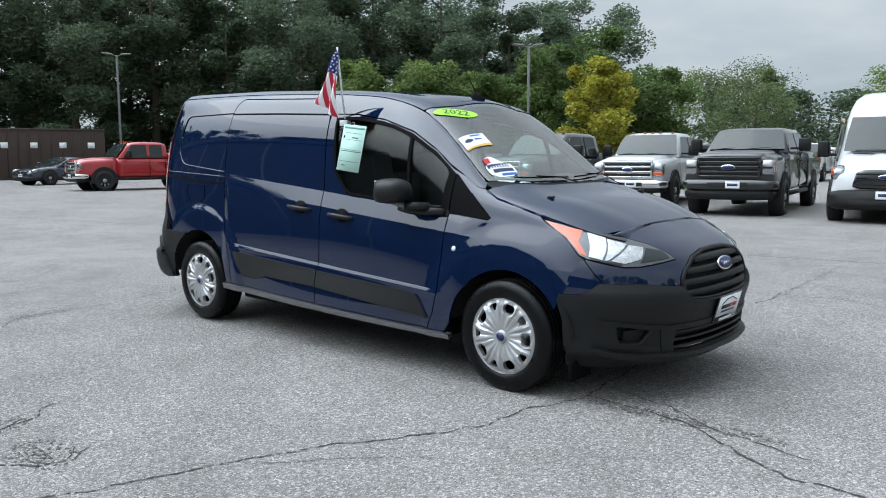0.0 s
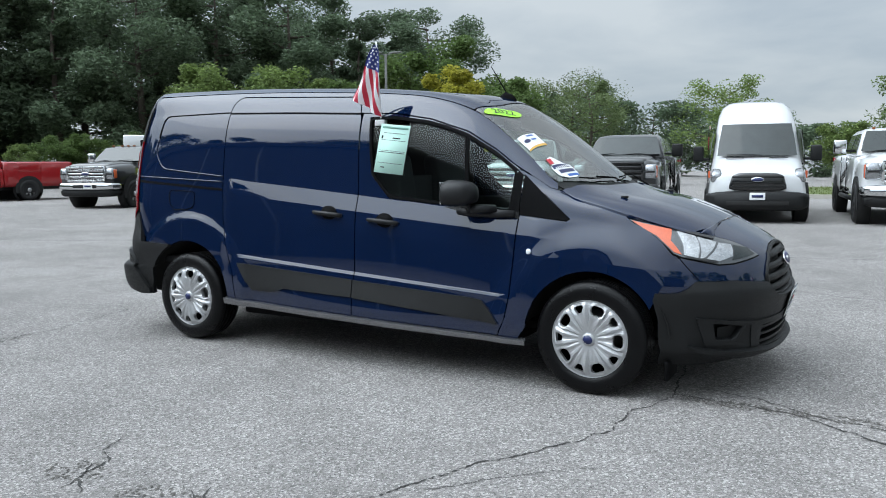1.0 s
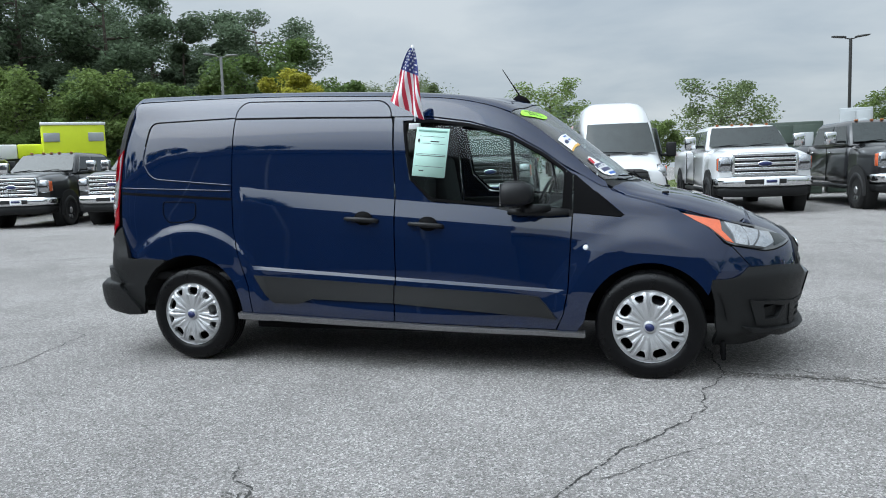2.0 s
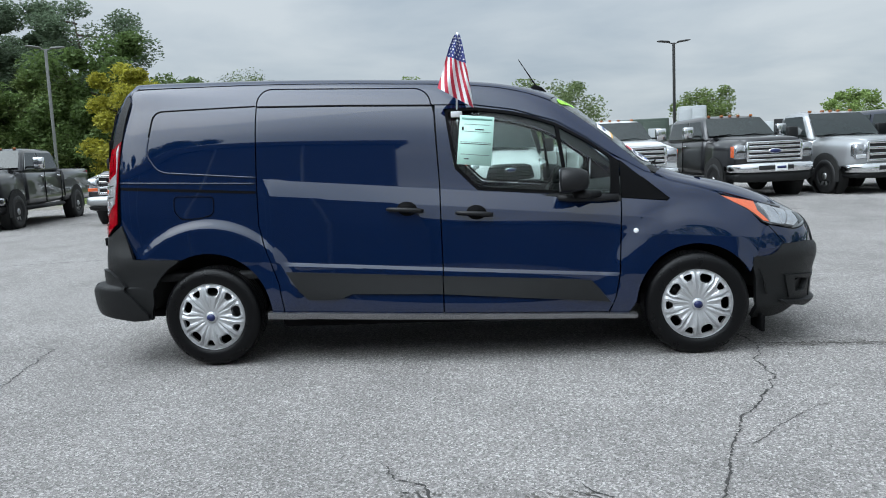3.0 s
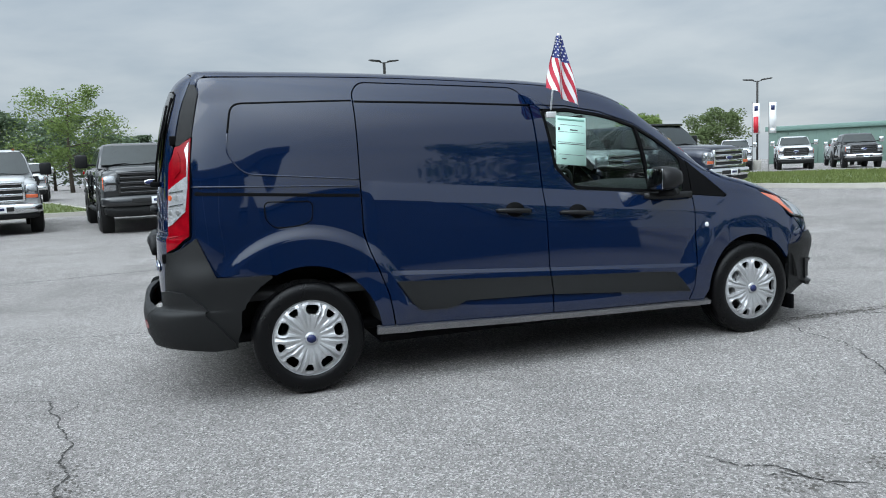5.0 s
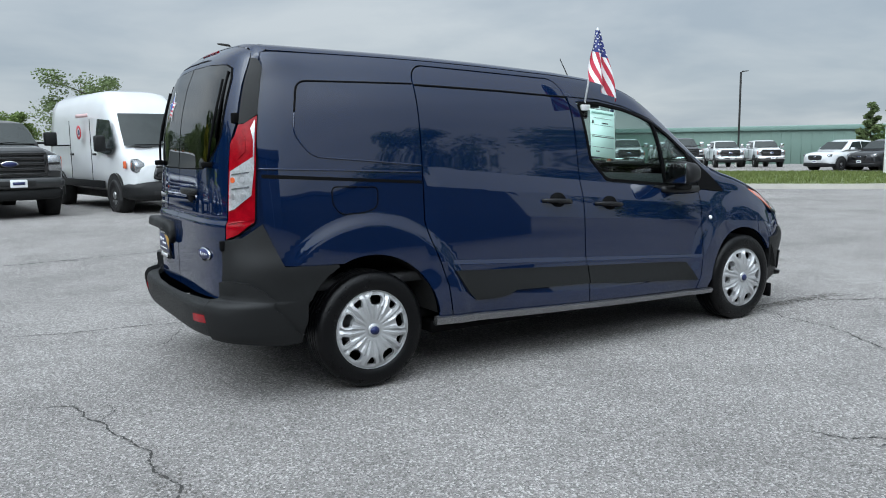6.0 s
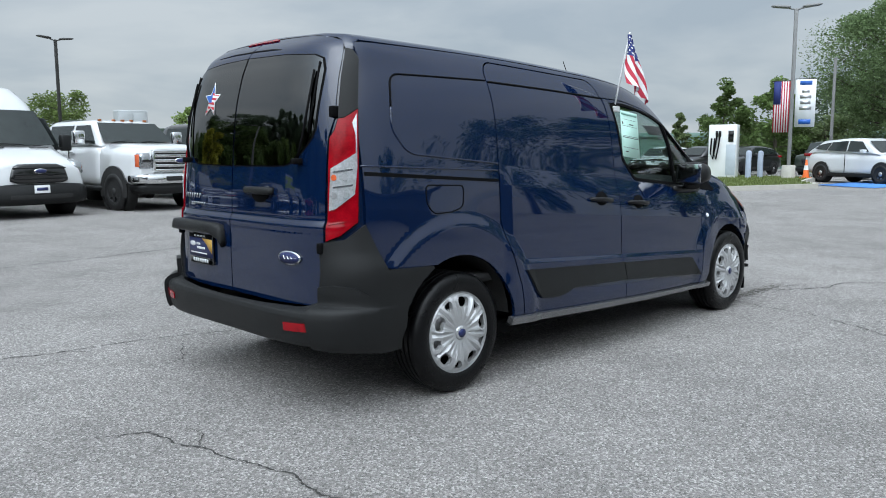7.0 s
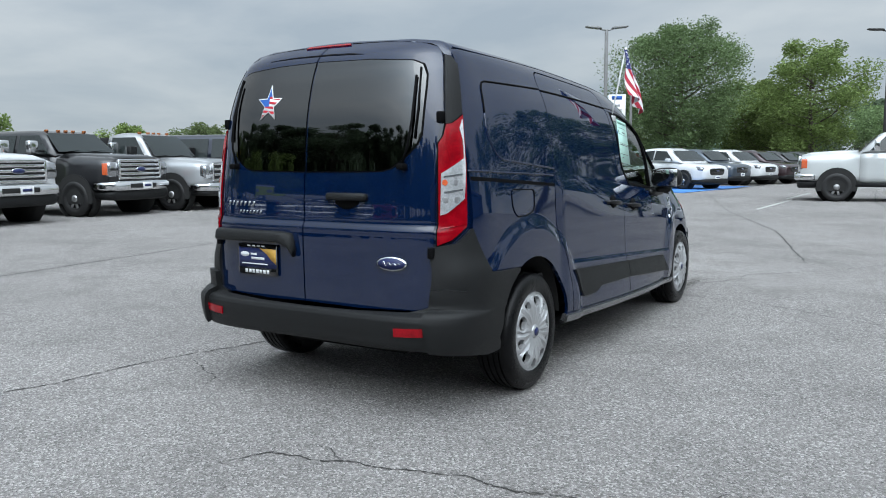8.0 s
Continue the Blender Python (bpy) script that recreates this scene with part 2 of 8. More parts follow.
def loft(sections, n=24, power=5.0):
    """A hull through cross-sections (x, zlow, zhigh, halfwidth low, halfwidth high), each a rounded box; along x."""
    bm = bmesh.new()
    rings = []
    for x, z0, z1, w0, w1 in sections:
        ring = []
        for i in range(n):
            a = 2 * math.pi * (i + 0.5) / n
            c, s = math.cos(a), math.sin(a)
            r = (abs(c) ** power + abs(s) ** power) ** (-1 / power)
            k = (r * s + 1) / 2
            ring.append(bm.verts.new((x, r * c * (w0 + (w1 - w0) * k), z0 + (z1 - z0) * k)))
        rings.append(ring)
    for a, b in zip(rings, rings[1:]):
        for i in range(n):
            j = (i + 1) % n
            bm.faces.new((a[i], a[j], b[j], b[i]))
    bm.faces.new(rings[0]); bm.faces.new(rings[-1])
    bmesh.ops.recalc_face_normals(bm, faces=bm.faces[:])
    return bm


def sharp(ob, degrees=35):
    """Keeps edges crisp that are steeper than this."""
    me = ob.data
    bm = bmesh.new()
    bm.from_mesh(me)
    for e in bm.edges:
        e.smooth = not (len(e.link_faces) == 2 and e.calc_face_angle(0) > radians(degrees))
    bm.to_mesh(me)
    bm.free()
    return ob


def curve_fn(points):
    """A smooth function through (x, value) points."""
    xs = np.array([p[0] for p in points], float)
    ys = np.array([p[1] for p in points], float)
    d = np.diff(ys) / np.diff(xs)
    m = np.zeros(len(xs))
    m[0], m[-1] = d[0], d[-1]
    for i in range(1, len(xs) - 1):
        m[i] = 0 if d[i - 1] * d[i] < 0 else (d[i - 1] * (xs[i + 1] - xs[i]) + d[i] * (xs[i] - xs[i - 1])) / (xs[i + 1] - xs[i - 1])

    def f(x):
        if x <= xs[0]:
            return float(ys[0] + m[0] * (x - xs[0]))
        if x >= xs[-1]:
            return float(ys[-1] + m[-1] * (x - xs[-1]))
        i = int(np.searchsorted(xs, x) - 1)
        h = xs[i + 1] - xs[i]
        t = (x - xs[i]) / h
        return float((1 + 2 * t) * (1 - t) ** 2 * ys[i] + t * (1 - t) ** 2 * h * m[i] + t * t * (3 - 2 * t) * ys[i + 1] + t * t * (t - 1) * h * m[i + 1])
    return f


def skin(poly, surf, step, off=0.0, depth=0.015, flip=False):
    """A piece of sheet cut to a polygon in a surface's own two coordinates, bent onto the surface, with folded edges.
    surf(p, q) gives the place; off lifts it along the normal; depth is the fold. flip: its twin on the other side (y mirrored)."""
    bm = bmesh.new()
    nrm = bm.verts.layers.float_vector.new("nrm")
    fold = bm.faces.layers.int.new("fold")
    flat_v, _, flat_f, *_ = delaunay_2d_cdt([Vector(p) for p in poly], [], [list(range(len(poly)))], 1, 1e-6)
    vs = [bm.verts.new((p.x, p.y, 0)) for p in flat_v]
    for f in flat_f:
        bm.faces.new([vs[i] for i in f])
    ps, qs = [p for p, q in poly], [q for p, q in poly]
    for lo, hi, st, axis in ((min(ps), max(ps), step[0], (1, 0, 0)), (min(qs), max(qs), step[1], (0, 1, 0))):
        k = math.floor(lo / st) + 1
        while k * st < hi - 1e-6:
            bmesh.ops.bisect_plane(bm, geom=bm.verts[:] + bm.edges[:] + bm.faces[:], dist=1e-7, plane_co=Vector(axis) * (k * st), plane_no=axis)
            k += 1
    normals = {}
    e = 0.004
    for v in bm.verts:
        p, q = v.co.x, v.co.y
        c = surf(p, q)
        dp = surf(p + e * step[0] * 5, q) - surf(p - e * step[0] * 5, q)
        dq = surf(p, q + e * step[1] * 5) - surf(p, q - e * step[1] * 5)
        n = dp.cross(dq)
        n = n.normalized() if n.length > 1e-12 else Vector((0, -1, 0))
        normals[v] = (c, n)
    # outward is away from the body's middle
    some = list(normals.values())
    mid = Vector((0.0, 0.0, 0.9))
    score = sum((c - Vector((max(-1.6, min(1.2, c.x)), 0, 0.95))).dot(n) for c, n in some)
    sgn = 1 if score > 0 else -1
    rim = [ed for ed in bm.edges if len(ed.link_faces) == 1]
    for v, (c, n) in normals.items():
        v.co = c + n * sgn * off
        v[nrm] = n * sgn
    if depth:
        r = bmesh.ops.extrude_edge_only(bm, edges=rim)
        old = {}
        for ed in rim:
            ed.smooth = False
        keyed = {tuple(round(t, 5) for t in v.co): normals[v][1] for v in normals}
        for g in r["geom"]:
            if isinstance(g, bmesh.types.BMFace):
                g[fold] = 1
            if isinstance(g, bmesh.types.BMVert):
                n = keyed.get(tuple(round(t, 5) for t in g.co))
                if n is not None:
                    g.co = g.co - n * sgn * depth
    if flip:
        for v in bm.verts:
            v.co.y = -v.co.y
            v[nrm] = Vector((v[nrm].x, -v[nrm].y, v[nrm].z))
    bmesh.ops.recalc_face_normals(bm, faces=bm.faces[:])
    # recalc may choose the inside: put the outside out
    tot = 0.0
    for f in bm.faces:
        c = f.calc_center_median()
        tot += (c - Vector((max(-1.6, min(1.2, c.x)), 0, 0.95))).dot(f.normal) * f.calc_area()
    if tot < 0:
        bmesh.ops.reverse_faces(bm, faces=bm.faces[:])
    return bm


def dense(poly, gap=0.04):
    out = []
    for (a, b), (c, d) in zip(poly, poly[1:] + poly[:1]):
        k = max(1, int(math.hypot(c - a, d - b) / gap))
        out += [(a + (c - a) * i / k, b + (d - b) * i / k) for i in range(k)]
    return out


def arc(cx, cz, r, a0, a1, n=16):
    return [(cx + r * math.cos(radians(a0 + (a1 - a0) * i / n)), cz + r * math.sin(radians(a0 + (a1 - a0) * i / n))) for i in range(n + 1)]


def rounded(poly, r=0.03, n=4):
    """The polygon with its corners cut round."""
    out = []
    k = len(poly)
    for i in range(k):
        p, a, b = Vector(poly[i]), Vector(poly[i - 1]), Vector(poly[(i + 1) % k])
        u, w = a - p, b - p
        d = min(r, u.length * 0.45, w.length * 0.45)
        s, e = p + u.normalized() * d, p + w.normalized() * d
        for j in range(n + 1):
            t = j / n
            q = s * (1 - t) ** 2 + p * 2 * t * (1 - t) + e * t * t
            out.append((q.x, q.y))
    return out


def text_mesh(words, size, material, parent, m, name="lettering", label="", depth=0.0015, squash=1.0, shear=0.0):
    cu = bpy.data.curves.new(name, "FONT")
    cu.body, cu.size, cu.align_x, cu.align_y, cu.extrude, cu.shear = words, size, "CENTER", "CENTER", depth, shear
    cu.resolution_u = 2
    tmp = new(name + "_tmp", cu)
    bpy.context.view_layer.update()
    me = bpy.data.meshes.new_from_object(tmp.evaluated_get(bpy.context.evaluated_depsgraph_get()))
    bpy.data.objects.remove(tmp)
    bpy.data.curves.remove(cu)
    for v in me.vertices:
        v.co.x *= squash
    me.materials.clear()
    me.materials.append(material)
    ob = new(name, me)
    ob.parent = parent
    ob.matrix_local = m
    if label:
        tagged(ob, label)
    return ob


def flat_piece(poly, thick=0.0012):
    """A thin flat piece in the xy plane, its front towards +z."""
    bm = bmesh.new()
    vs = [bm.verts.new((x, y, thick)) for x, y in poly]
    f = bm.faces.new(vs)
    r = bmesh.ops.extrude_face_region(bm, geom=[f])
    for g in r["geom"]:
        if isinstance(g, bmesh.types.BMVert):
            g.co.z = 0
    bmesh.ops.recalc_face_normals(bm, faces=bm.faces[:])
    bmesh.ops.triangulate(bm, faces=[f for f in bm.faces if len(f.verts) > 4])
    return bm


def rect(w, h, r=0.0):
    p = [(-w / 2, -h / 2), (w / 2, -h / 2), (w / 2, h / 2), (-w / 2, h / 2)]
    return rounded(p, r) if r else p


def oval(w, h, n=28):
    return [(w / 2 * math.cos(2 * math.pi * i / n), h / 2 * math.sin(2 * math.pi * i / n)) for i in range(n)]

import functools

# ---- the navy cargo van ----
# Its body is a skin over eight long lines (sill, lower crease, mid, belt, drip, roof edge, roof, centre), each with a
# half-width and a height along the van. x runs forward, the near side is at negative y.
LINES = [
    ([(-2.2, 0.76), (-1.9, 0.80), (1.7, 0.80), (2.2, 0.70)], [(-2.2, 0.31), (0, 0.285), (1.1, 0.245), (2.3, 0.21)]),
    ([(-2.25, 0.77), (-2.05, 0.845), (-1.8, 0.870), (-1.6, 0.878), (-1.3, 0.880), (1.2, 0.880), (1.5, 0.874), (1.8, 0.860), (2.0, 0.825), (2.2, 0.74)],
     [(-2.2, 0.733), (2.3, 0.44)]),
    ([(-2.25, 0.77), (-2.05, 0.842), (-1.8, 0.860), (-1.6, 0.866), (-1.3, 0.868), (1.0, 0.868), (1.25, 0.862), (1.5, 0.853), (1.8, 0.835), (2.0, 0.79), (2.2, 0.70)],
     [(-2.2, 1.01), (2.3, 0.68)]),
    ([(-2.25, 0.745), (-2.05, 0.805), (-1.7, 0.834), (0, 0.842), (1.08, 0.832), (1.4, 0.812), (1.7, 0.785), (2.0, 0.715), (2.2, 0.62)],
     [(-2.2, 1.290), (0, 1.085), (1.08, 0.98), (1.5, 0.955), (1.7, 0.93), (2.0, 0.865), (2.2, 0.80)]),
    ([(-2.25, 0.66), (-2.05, 0.715), (-1.8, 0.735), (-0.1, 0.735), (0.3, 0.725), (0.7, 0.722), (1.02, 0.738), (1.25, 0.755), (1.5, 0.765), (1.7, 0.755), (2.0, 0.68), (2.2, 0.58)],
     [(-2.2, 1.62), (-1.86, 1.655), (-1.18, 1.653), (-0.08, 1.612), (0.2, 1.598), (0.45, 1.556), (0.71, 1.472), (1.02, 1.272), (1.25, 1.135), (1.4, 1.075), (1.55, 1.035), (1.7, 0.985), (2.0, 0.89), (2.2, 0.82)]),
    ([(-2.25, 0.60), (-2.05, 0.655), (-1.8, 0.665), (0.0, 0.64), (0.45, 0.62), (0.75, 0.612), (1.1, 0.665), (1.27, 0.70), (1.5, 0.66), (2.0, 0.54), (2.2, 0.45)],
     [(-2.2, 1.735), (-2.1, 1.778), (-1.95, 1.80), (-1.06, 1.79), (-0.31, 1.757), (0.06, 1.735), (0.43, 1.688), (0.6, 1.640), (0.75, 1.572), (0.95, 1.43), (1.1, 1.305), (1.27, 1.165), (1.4, 1.112), (1.55, 1.073), (1.8, 1.013), (2.0, 0.945), (2.2, 0.852)]),
    ([(-2.2, 0.28), (-1.8, 0.33), (0.7, 0.33), (1.3, 0.36), (2.2, 0.24)],
     [(-2.2, 1.80), (-2.1, 1.836), (-1.95, 1.850), (-1.06, 1.836), (-0.31, 1.797), (0.06, 1.774), (0.43, 1.735), (0.6, 1.704), (0.75, 1.640), (0.95, 1.505), (1.1, 1.390), (1.27, 1.255), (1.4, 1.160), (1.55, 1.098), (1.8, 1.040), (2.0, 0.972), (2.2, 0.882)]),
    ([(-2.2, 0.0), (2.3, 0.0)],
     [(-2.2, 1.815), (-2.1, 1.853), (-1.95, 1.866), (-1.06, 1.854), (-0.31, 1.812), (0.06, 1.79), (0.43, 1.753), (0.6, 1.728), (0.75, 1.680), (0.95, 1.545), (1.1, 1.420), (1.27, 1.280), (1.4, 1.178), (1.55, 1.108), (1.8, 1.048), (2.0, 0.98), (2.2, 0.89)]),
]
LINE_F = [(curve_fn(a), curve_fn(b)) for a, b in LINES]
REAR_HUB, FRONT_HUB = (-1.532, 0.325), (1.532, 0.314)


@functools.lru_cache(maxsize=None)
def section_point(x, k):
    """Line k (0 to 14, past 7 the far side) at x: half-width (signed) and height."""
    side = -1 if k <= 7 else 1
    k = k if k <= 7 else 14 - k
    if k < 0:
        a, b = LINE_F[0]
        return side * (a(x) - 0.05), b(x) - 0.1
    a, b = LINE_F[k]
    return side * a(x), b(x)


def flare(x, z):
    """Outward swell of the metal round the wheel arches."""
    out = 0.0
    for (hx, hz), r, soft in ((REAR_HUB, 0.60, 0.09), (FRONT_HUB, 0.56, 0.16)):
        d = math.hypot(x - hx, z - hz)
        if d < r + soft:
            k = min(1.0, max(0.0, (r + soft / 2 - d) / soft))
            out = max(out, 0.021 * k * k * (3 - 2 * k))
    return out


def shoulder(x, z):
    """The sheet steps out below the belt and again below the lower crease, so that narrow ledges face the sky."""
    out = 0.0
    if -1.19 < x < 1.35:
        for at, high, deep, x0, x1 in ((1.083 - 0.096 * x, 0.105, 0.017, -1.19, 1.35), (0.597 - 0.064 * x, 0.022, 0.009, -1.05, 1.10)):
            k = min(1.0, max(0.0, (at - z) / high))
            fade = min(1.0, (x - x0) / 0.08, (x1 - x) / 0.15)
            out += deep * k * max(0.0, fade)
    return out


def body(x, v):
    """The skin at x and line number v."""
    i = int(math.floor(v))
    i = max(0, min(13, i))
    t = v - i
    p = [section_point(x, j) for j in (i - 1, i, i + 1, i + 2)] if i + 2 <= 14 else [section_point(x, i - 1), section_point(x, i), section_point(x, i + 1), section_point(x, i + 1)]
    r = []
    for c in range(2):
        d1 = math.dist(p[1], p[2]) + 1e-9
        d0, d2 = math.dist(p[0], p[1]) + 1e-9, math.dist(p[2], p[3]) + 1e-9
        m1 = ((p[1][c] - p[0][c]) / d0 * d1 + (p[2][c] - p[1][c]) / d1 * d0) / (d0 + d1) * d1
        m2 = ((p[2][c] - p[1][c]) / d1 * d2 + (p[3][c] - p[2][c]) / d2 * d1) / (d1 + d2) * d1
        if i == 1 and c == 0:
            m1 = m2 = p[2][c] - p[1][c]      # the door skin is flat from the lower crease to the mid line
        r.append((1 + 2 * t) * (1 - t) ** 2 * p[1][c] + t * (1 - t) ** 2 * m1 + t * t * (3 - 2 * t) * p[2][c] + t * t * (t - 1) * m2)
    y, z = r
    if v < 3.6:
        y -= flare(x, z) * min(1.0, (3.6 - v) / 0.8) + shoulder(x, z) * min(1.0, v)
    return Vector((x, y, z))


@functools.lru_cache(maxsize=None)
def line_at(x, z):
    """The line number at which the near side has height z."""
    lo, hi = -0.3, 6.9
    for _ in range(26):
        mid = (lo + hi) / 2
        if body(x, max(0.0, mid)).z < z:
            lo = mid
        else:
            hi = mid
    return max(0.0, (lo + hi) / 2)


def on_side(poly, gap=0.05):
    """A polygon of (x, height), or (x, 100 + line), in the skin's own coordinates."""
    out = []
    k = len(poly)
    for i in range(k):
        (a, b), (c, d) = poly[i], poly[(i + 1) % k]
        if b < 100 and d < 100:
            n = max(1, int(math.hypot(c - a, d - b) / gap))
            out += [(a + (c - a) * j / n, line_at(a + (c - a) * j / n, b + (d - b) * j / n)) for j in range(n)]
        else:
            va = b - 100 if b >= 100 else line_at(a, b)
            vc = d - 100 if d >= 100 else line_at(c, d)
            n = max(1, int(abs(c - a) / gap))
            out += [(a + (c - a) * j / n, va + (vc - va) * j / n) for j in range(n)]
    return out


SIDE_STEP = (0.03, 0.02)


def mirrored(me):
    """The same sheet for the other side of the van."""
    bm = bmesh.new()
    bm.from_mesh(me)
    nrm = bm.verts.layers.float_vector.get("nrm")
    for v in bm.verts:
        v.co.y = -v.co.y
        if nrm:
            v[nrm] = Vector((v[nrm].x, -v[nrm].y, v[nrm].z))
    bmesh.ops.reverse_faces(bm, faces=bm.faces[:])
    return bm


def side_part(name, poly, material, parent, off=0.0, depth=0.02, label="", both=True, mapped=False):
    poly = poly if mapped else on_side(poly)
    ob = part(name, skin(poly, body, SIDE_STEP, off, depth), material, parent, label, smooth="keep")
    smooth_mesh(ob.data)
    if both:
        far = part(name, mirrored(ob.data), material, parent, label, smooth="keep")
        smooth_mesh(far.data)
    return ob


class Wrap:
    """A skin bent round the nose or the tail: at each height a rounded outline. Coordinates: degrees round (0 the near
    side, 90 the middle, 180 the far side) and height."""
    def __init__(self, x0, ends, widths, n):
        self.x0, self.end, self.w, self.n = x0, curve_fn(ends), curve_fn(widths), n

    def __call__(self, deg, z):
        a = radians(deg)
        c, s = math.cos(a), math.sin(a)
        r = (abs(c) ** self.n + abs(s) ** self.n) ** (-1 / self.n)
        return Vector((self.x0 + (self.end(z) - self.x0) * r * s, -self.w(z) * r * c, z))

    def by_y(self, y, z):
        u = min(0.9999, abs(y) / self.w(z))
        a = math.degrees(math.atan2((1 - u ** self.n) ** (1 / self.n), u))
        return (a if y <= 0 else 180 - a, z)

    def by_x(self, x, z):
        v = min(0.9999, abs((x - self.x0) / (self.end(z) - self.x0)))
        return (math.degrees(math.atan2(v, (1 - v ** self.n) ** (1 / self.n))), z)

    def poly(self, pts):
        """pts: ('y', y, z), ('x', x, z) or ('d', degrees, z)."""
        q = [(self.by_y(b, c) if a == "y" else (b, c) if a == "d" else self.by_x(b, c)) for a, b, c in pts]
        out = []
        for (a, b), (c, d) in zip(q, q[1:] + q[:1]):
            k = max(1, int(math.hypot((c - a) / 4.0, (d - b) / 0.05)))
            out += [(a + (c - a) * i / k, b + (d - b) * i / k) for i in range(k)]
        return out


TAIL = Wrap(-1.7, [(0.3, -2.315), (0.75, -2.318), (0.89, -2.317), (0.925, -2.315), (0.945, -2.303), (0.97, -2.301), (1.05, -2.298), (1.2, -2.286), (1.57, -2.235), (1.71, -2.19), (1.80, -2.14), (1.86, -2.06)],
            [(0.3, 0.862), (0.85, 0.852), (1.2, 0.828), (1.45, 0.790), (1.64, 0.748), (1.72, 0.722), (1.80, 0.675), (1.86, 0.60)], 5.0)
RBUMP = Wrap(-1.7, [(0.27, -2.28), (0.33, -2.355), (0.37, -2.395), (0.42, -2.408), (0.49, -2.414), (0.508, -2.410), (0.522, -2.395), (0.534, -2.335), (0.55, -2.325), (0.62, -2.322), (0.95, -2.318)],
             [(0.27, 0.858), (0.4, 0.888), (0.6, 0.899), (0.72, 0.897), (0.80, 0.872), (0.95, 0.848)], 5.0)
NOSE = Wrap(1.6, [(0.55, 2.44), (0.65, 2.428), (0.72, 2.408), (0.78, 2.372), (0.84, 2.295), (0.89, 2.20), (0.94, 2.10), (0.98, 2.0)],
            [(0.55, 0.868), (0.65, 0.866), (0.75, 0.848), (0.85, 0.808), (0.95, 0.755), (1.0, 0.735)], 2.6)
FBUMP = Wrap(1.6, [(0.17, 2.26), (0.205, 2.30), (0.245, 2.36), (0.27, 2.41), (0.32, 2.42), (0.42, 2.432), (0.50, 2.452), (0.56, 2.466), (0.60, 2.462), (0.64, 2.440), (0.67, 2.420), (0.72, 2.40)],
             [(0.17, 0.80), (0.25, 0.838), (0.45, 0.866), (0.55, 0.876), (0.60, 0.876), (0.64, 0.866), (0.72, 0.85)], 2.6)
WRAP_STEP = (2.0, 0.025)
FINE = (0.6, 0.025)


def wrap_part(name, surf, pts, material, parent, off=0.0, depth=0.02, label="", both=False, step=None):
    p = surf.poly(pts)
    ob = part(name, skin(p, surf, step or WRAP_STEP, off, depth), material, parent, label, smooth="keep")
    smooth_mesh(ob.data)
    if both:
        far = part(name, mirrored(ob.data), material, parent, label, smooth="keep")
        smooth_mesh(far.data)
    return ob


van = empty("cargo_van", "glossy navy blue cargo van with matt black bumpers on asphalt", "van")
G = 0.004

# metal of the rear corner and quarter, with the wheel arch cut out
def corner(a0, a1, g):
    """The rear upper corner of the sliding door, from a0 to a1 degrees, moved out by g."""
    return [(-1.094 - (0.09 + g) * math.cos(radians(a)), 1.672 + (0.09 + g) * math.sin(radians(a))) for a in np.linspace(a0, a1, 8)]


def corner_front(g):
    return [(-0.19 + (0.118 + g) * math.sin(radians(a)), 1.610 + (0.114 + g) * math.cos(radians(a))) for a in np.linspace(8, 86, 9)]


rear_arch = arc(*REAR_HUB, 0.412, 114, 5, 16)
side_part("quarter_panel", [(-2.10, 0.93), (-2.02, 0.715), (-1.90, 0.706), (-1.72, 0.704)] + rear_arch + [(-1.125, 0.33), (-1.05, 0.31), (-1.042 - G, 0.352), (-1.067 - G, 0.529), (-1.112 - G, 0.66),
          (-1.16 - G, 0.789), (-1.188 - G, 0.898), (-1.189 - G, 1.15), *corner(0, 51.5, G), (-1.15, 105.0), (-2.03, 105.0), (-2.05, 1.62), (-2.10, 1.45)],
          PAINT, van)
# pressed blank window in the quarter and the slider
def groove(points, name="window_pressing", material=PAINT, off=0.006, w=0.006, parent=van):
    """A thin raised bead along a line on the side."""
    pts = []
    for (a, b), (c, d) in zip(points, points[1:]):
        k = max(1, int(math.hypot(c - a, d - b) / 0.03))
        pts += [(a + (c - a) * i / k, b + (d - b) * i / k) for i in range(k)]
    pts.append(points[-1])
    for s in (1, -1):
        q = []
        for x, z in pts:
            p = body(x, line_at(x, z))
            q.append((p.x, (p.y - off + w) * s, p.z))
        part(name, tube(q, w, 6), material, parent)


PRESS = rounded([(-1.20, 1.205), (-1.83, 1.262), (-1.915, 1.38), (-1.90, 1.48), (-1.868, 1.652), (-1.20, 1.655)], 0.06, 5)[6:-6]
groove([(-1.193, 1.205)] + PRESS[:-8], w=0.005)
# the pressing's upper edge is a black bead, its shade put into the colour
groove(PRESS[-9:] + [(-1.193, 1.655)], w=0.0055, material=RUBBER, name="pressing_top_shade")
# roof rail over the slider and the door, running down the windscreen post
side_part("roof_rail", [*corner(51.5, 90, G), *corner_front(G), (-0.062, 1.614), (0.2, 1.603), (0.45, 1.561), (0.71, 1.477), (0.9, 1.365), (1.02, 1.277), (1.25, 1.14),
                        (1.29, 1.13), (1.275, 105.0), (1.1, 105.0), (0.75, 105.0), (0.43, 105.0), (-0.3, 105.0), (-1.15, 105.0)], PAINT, van)
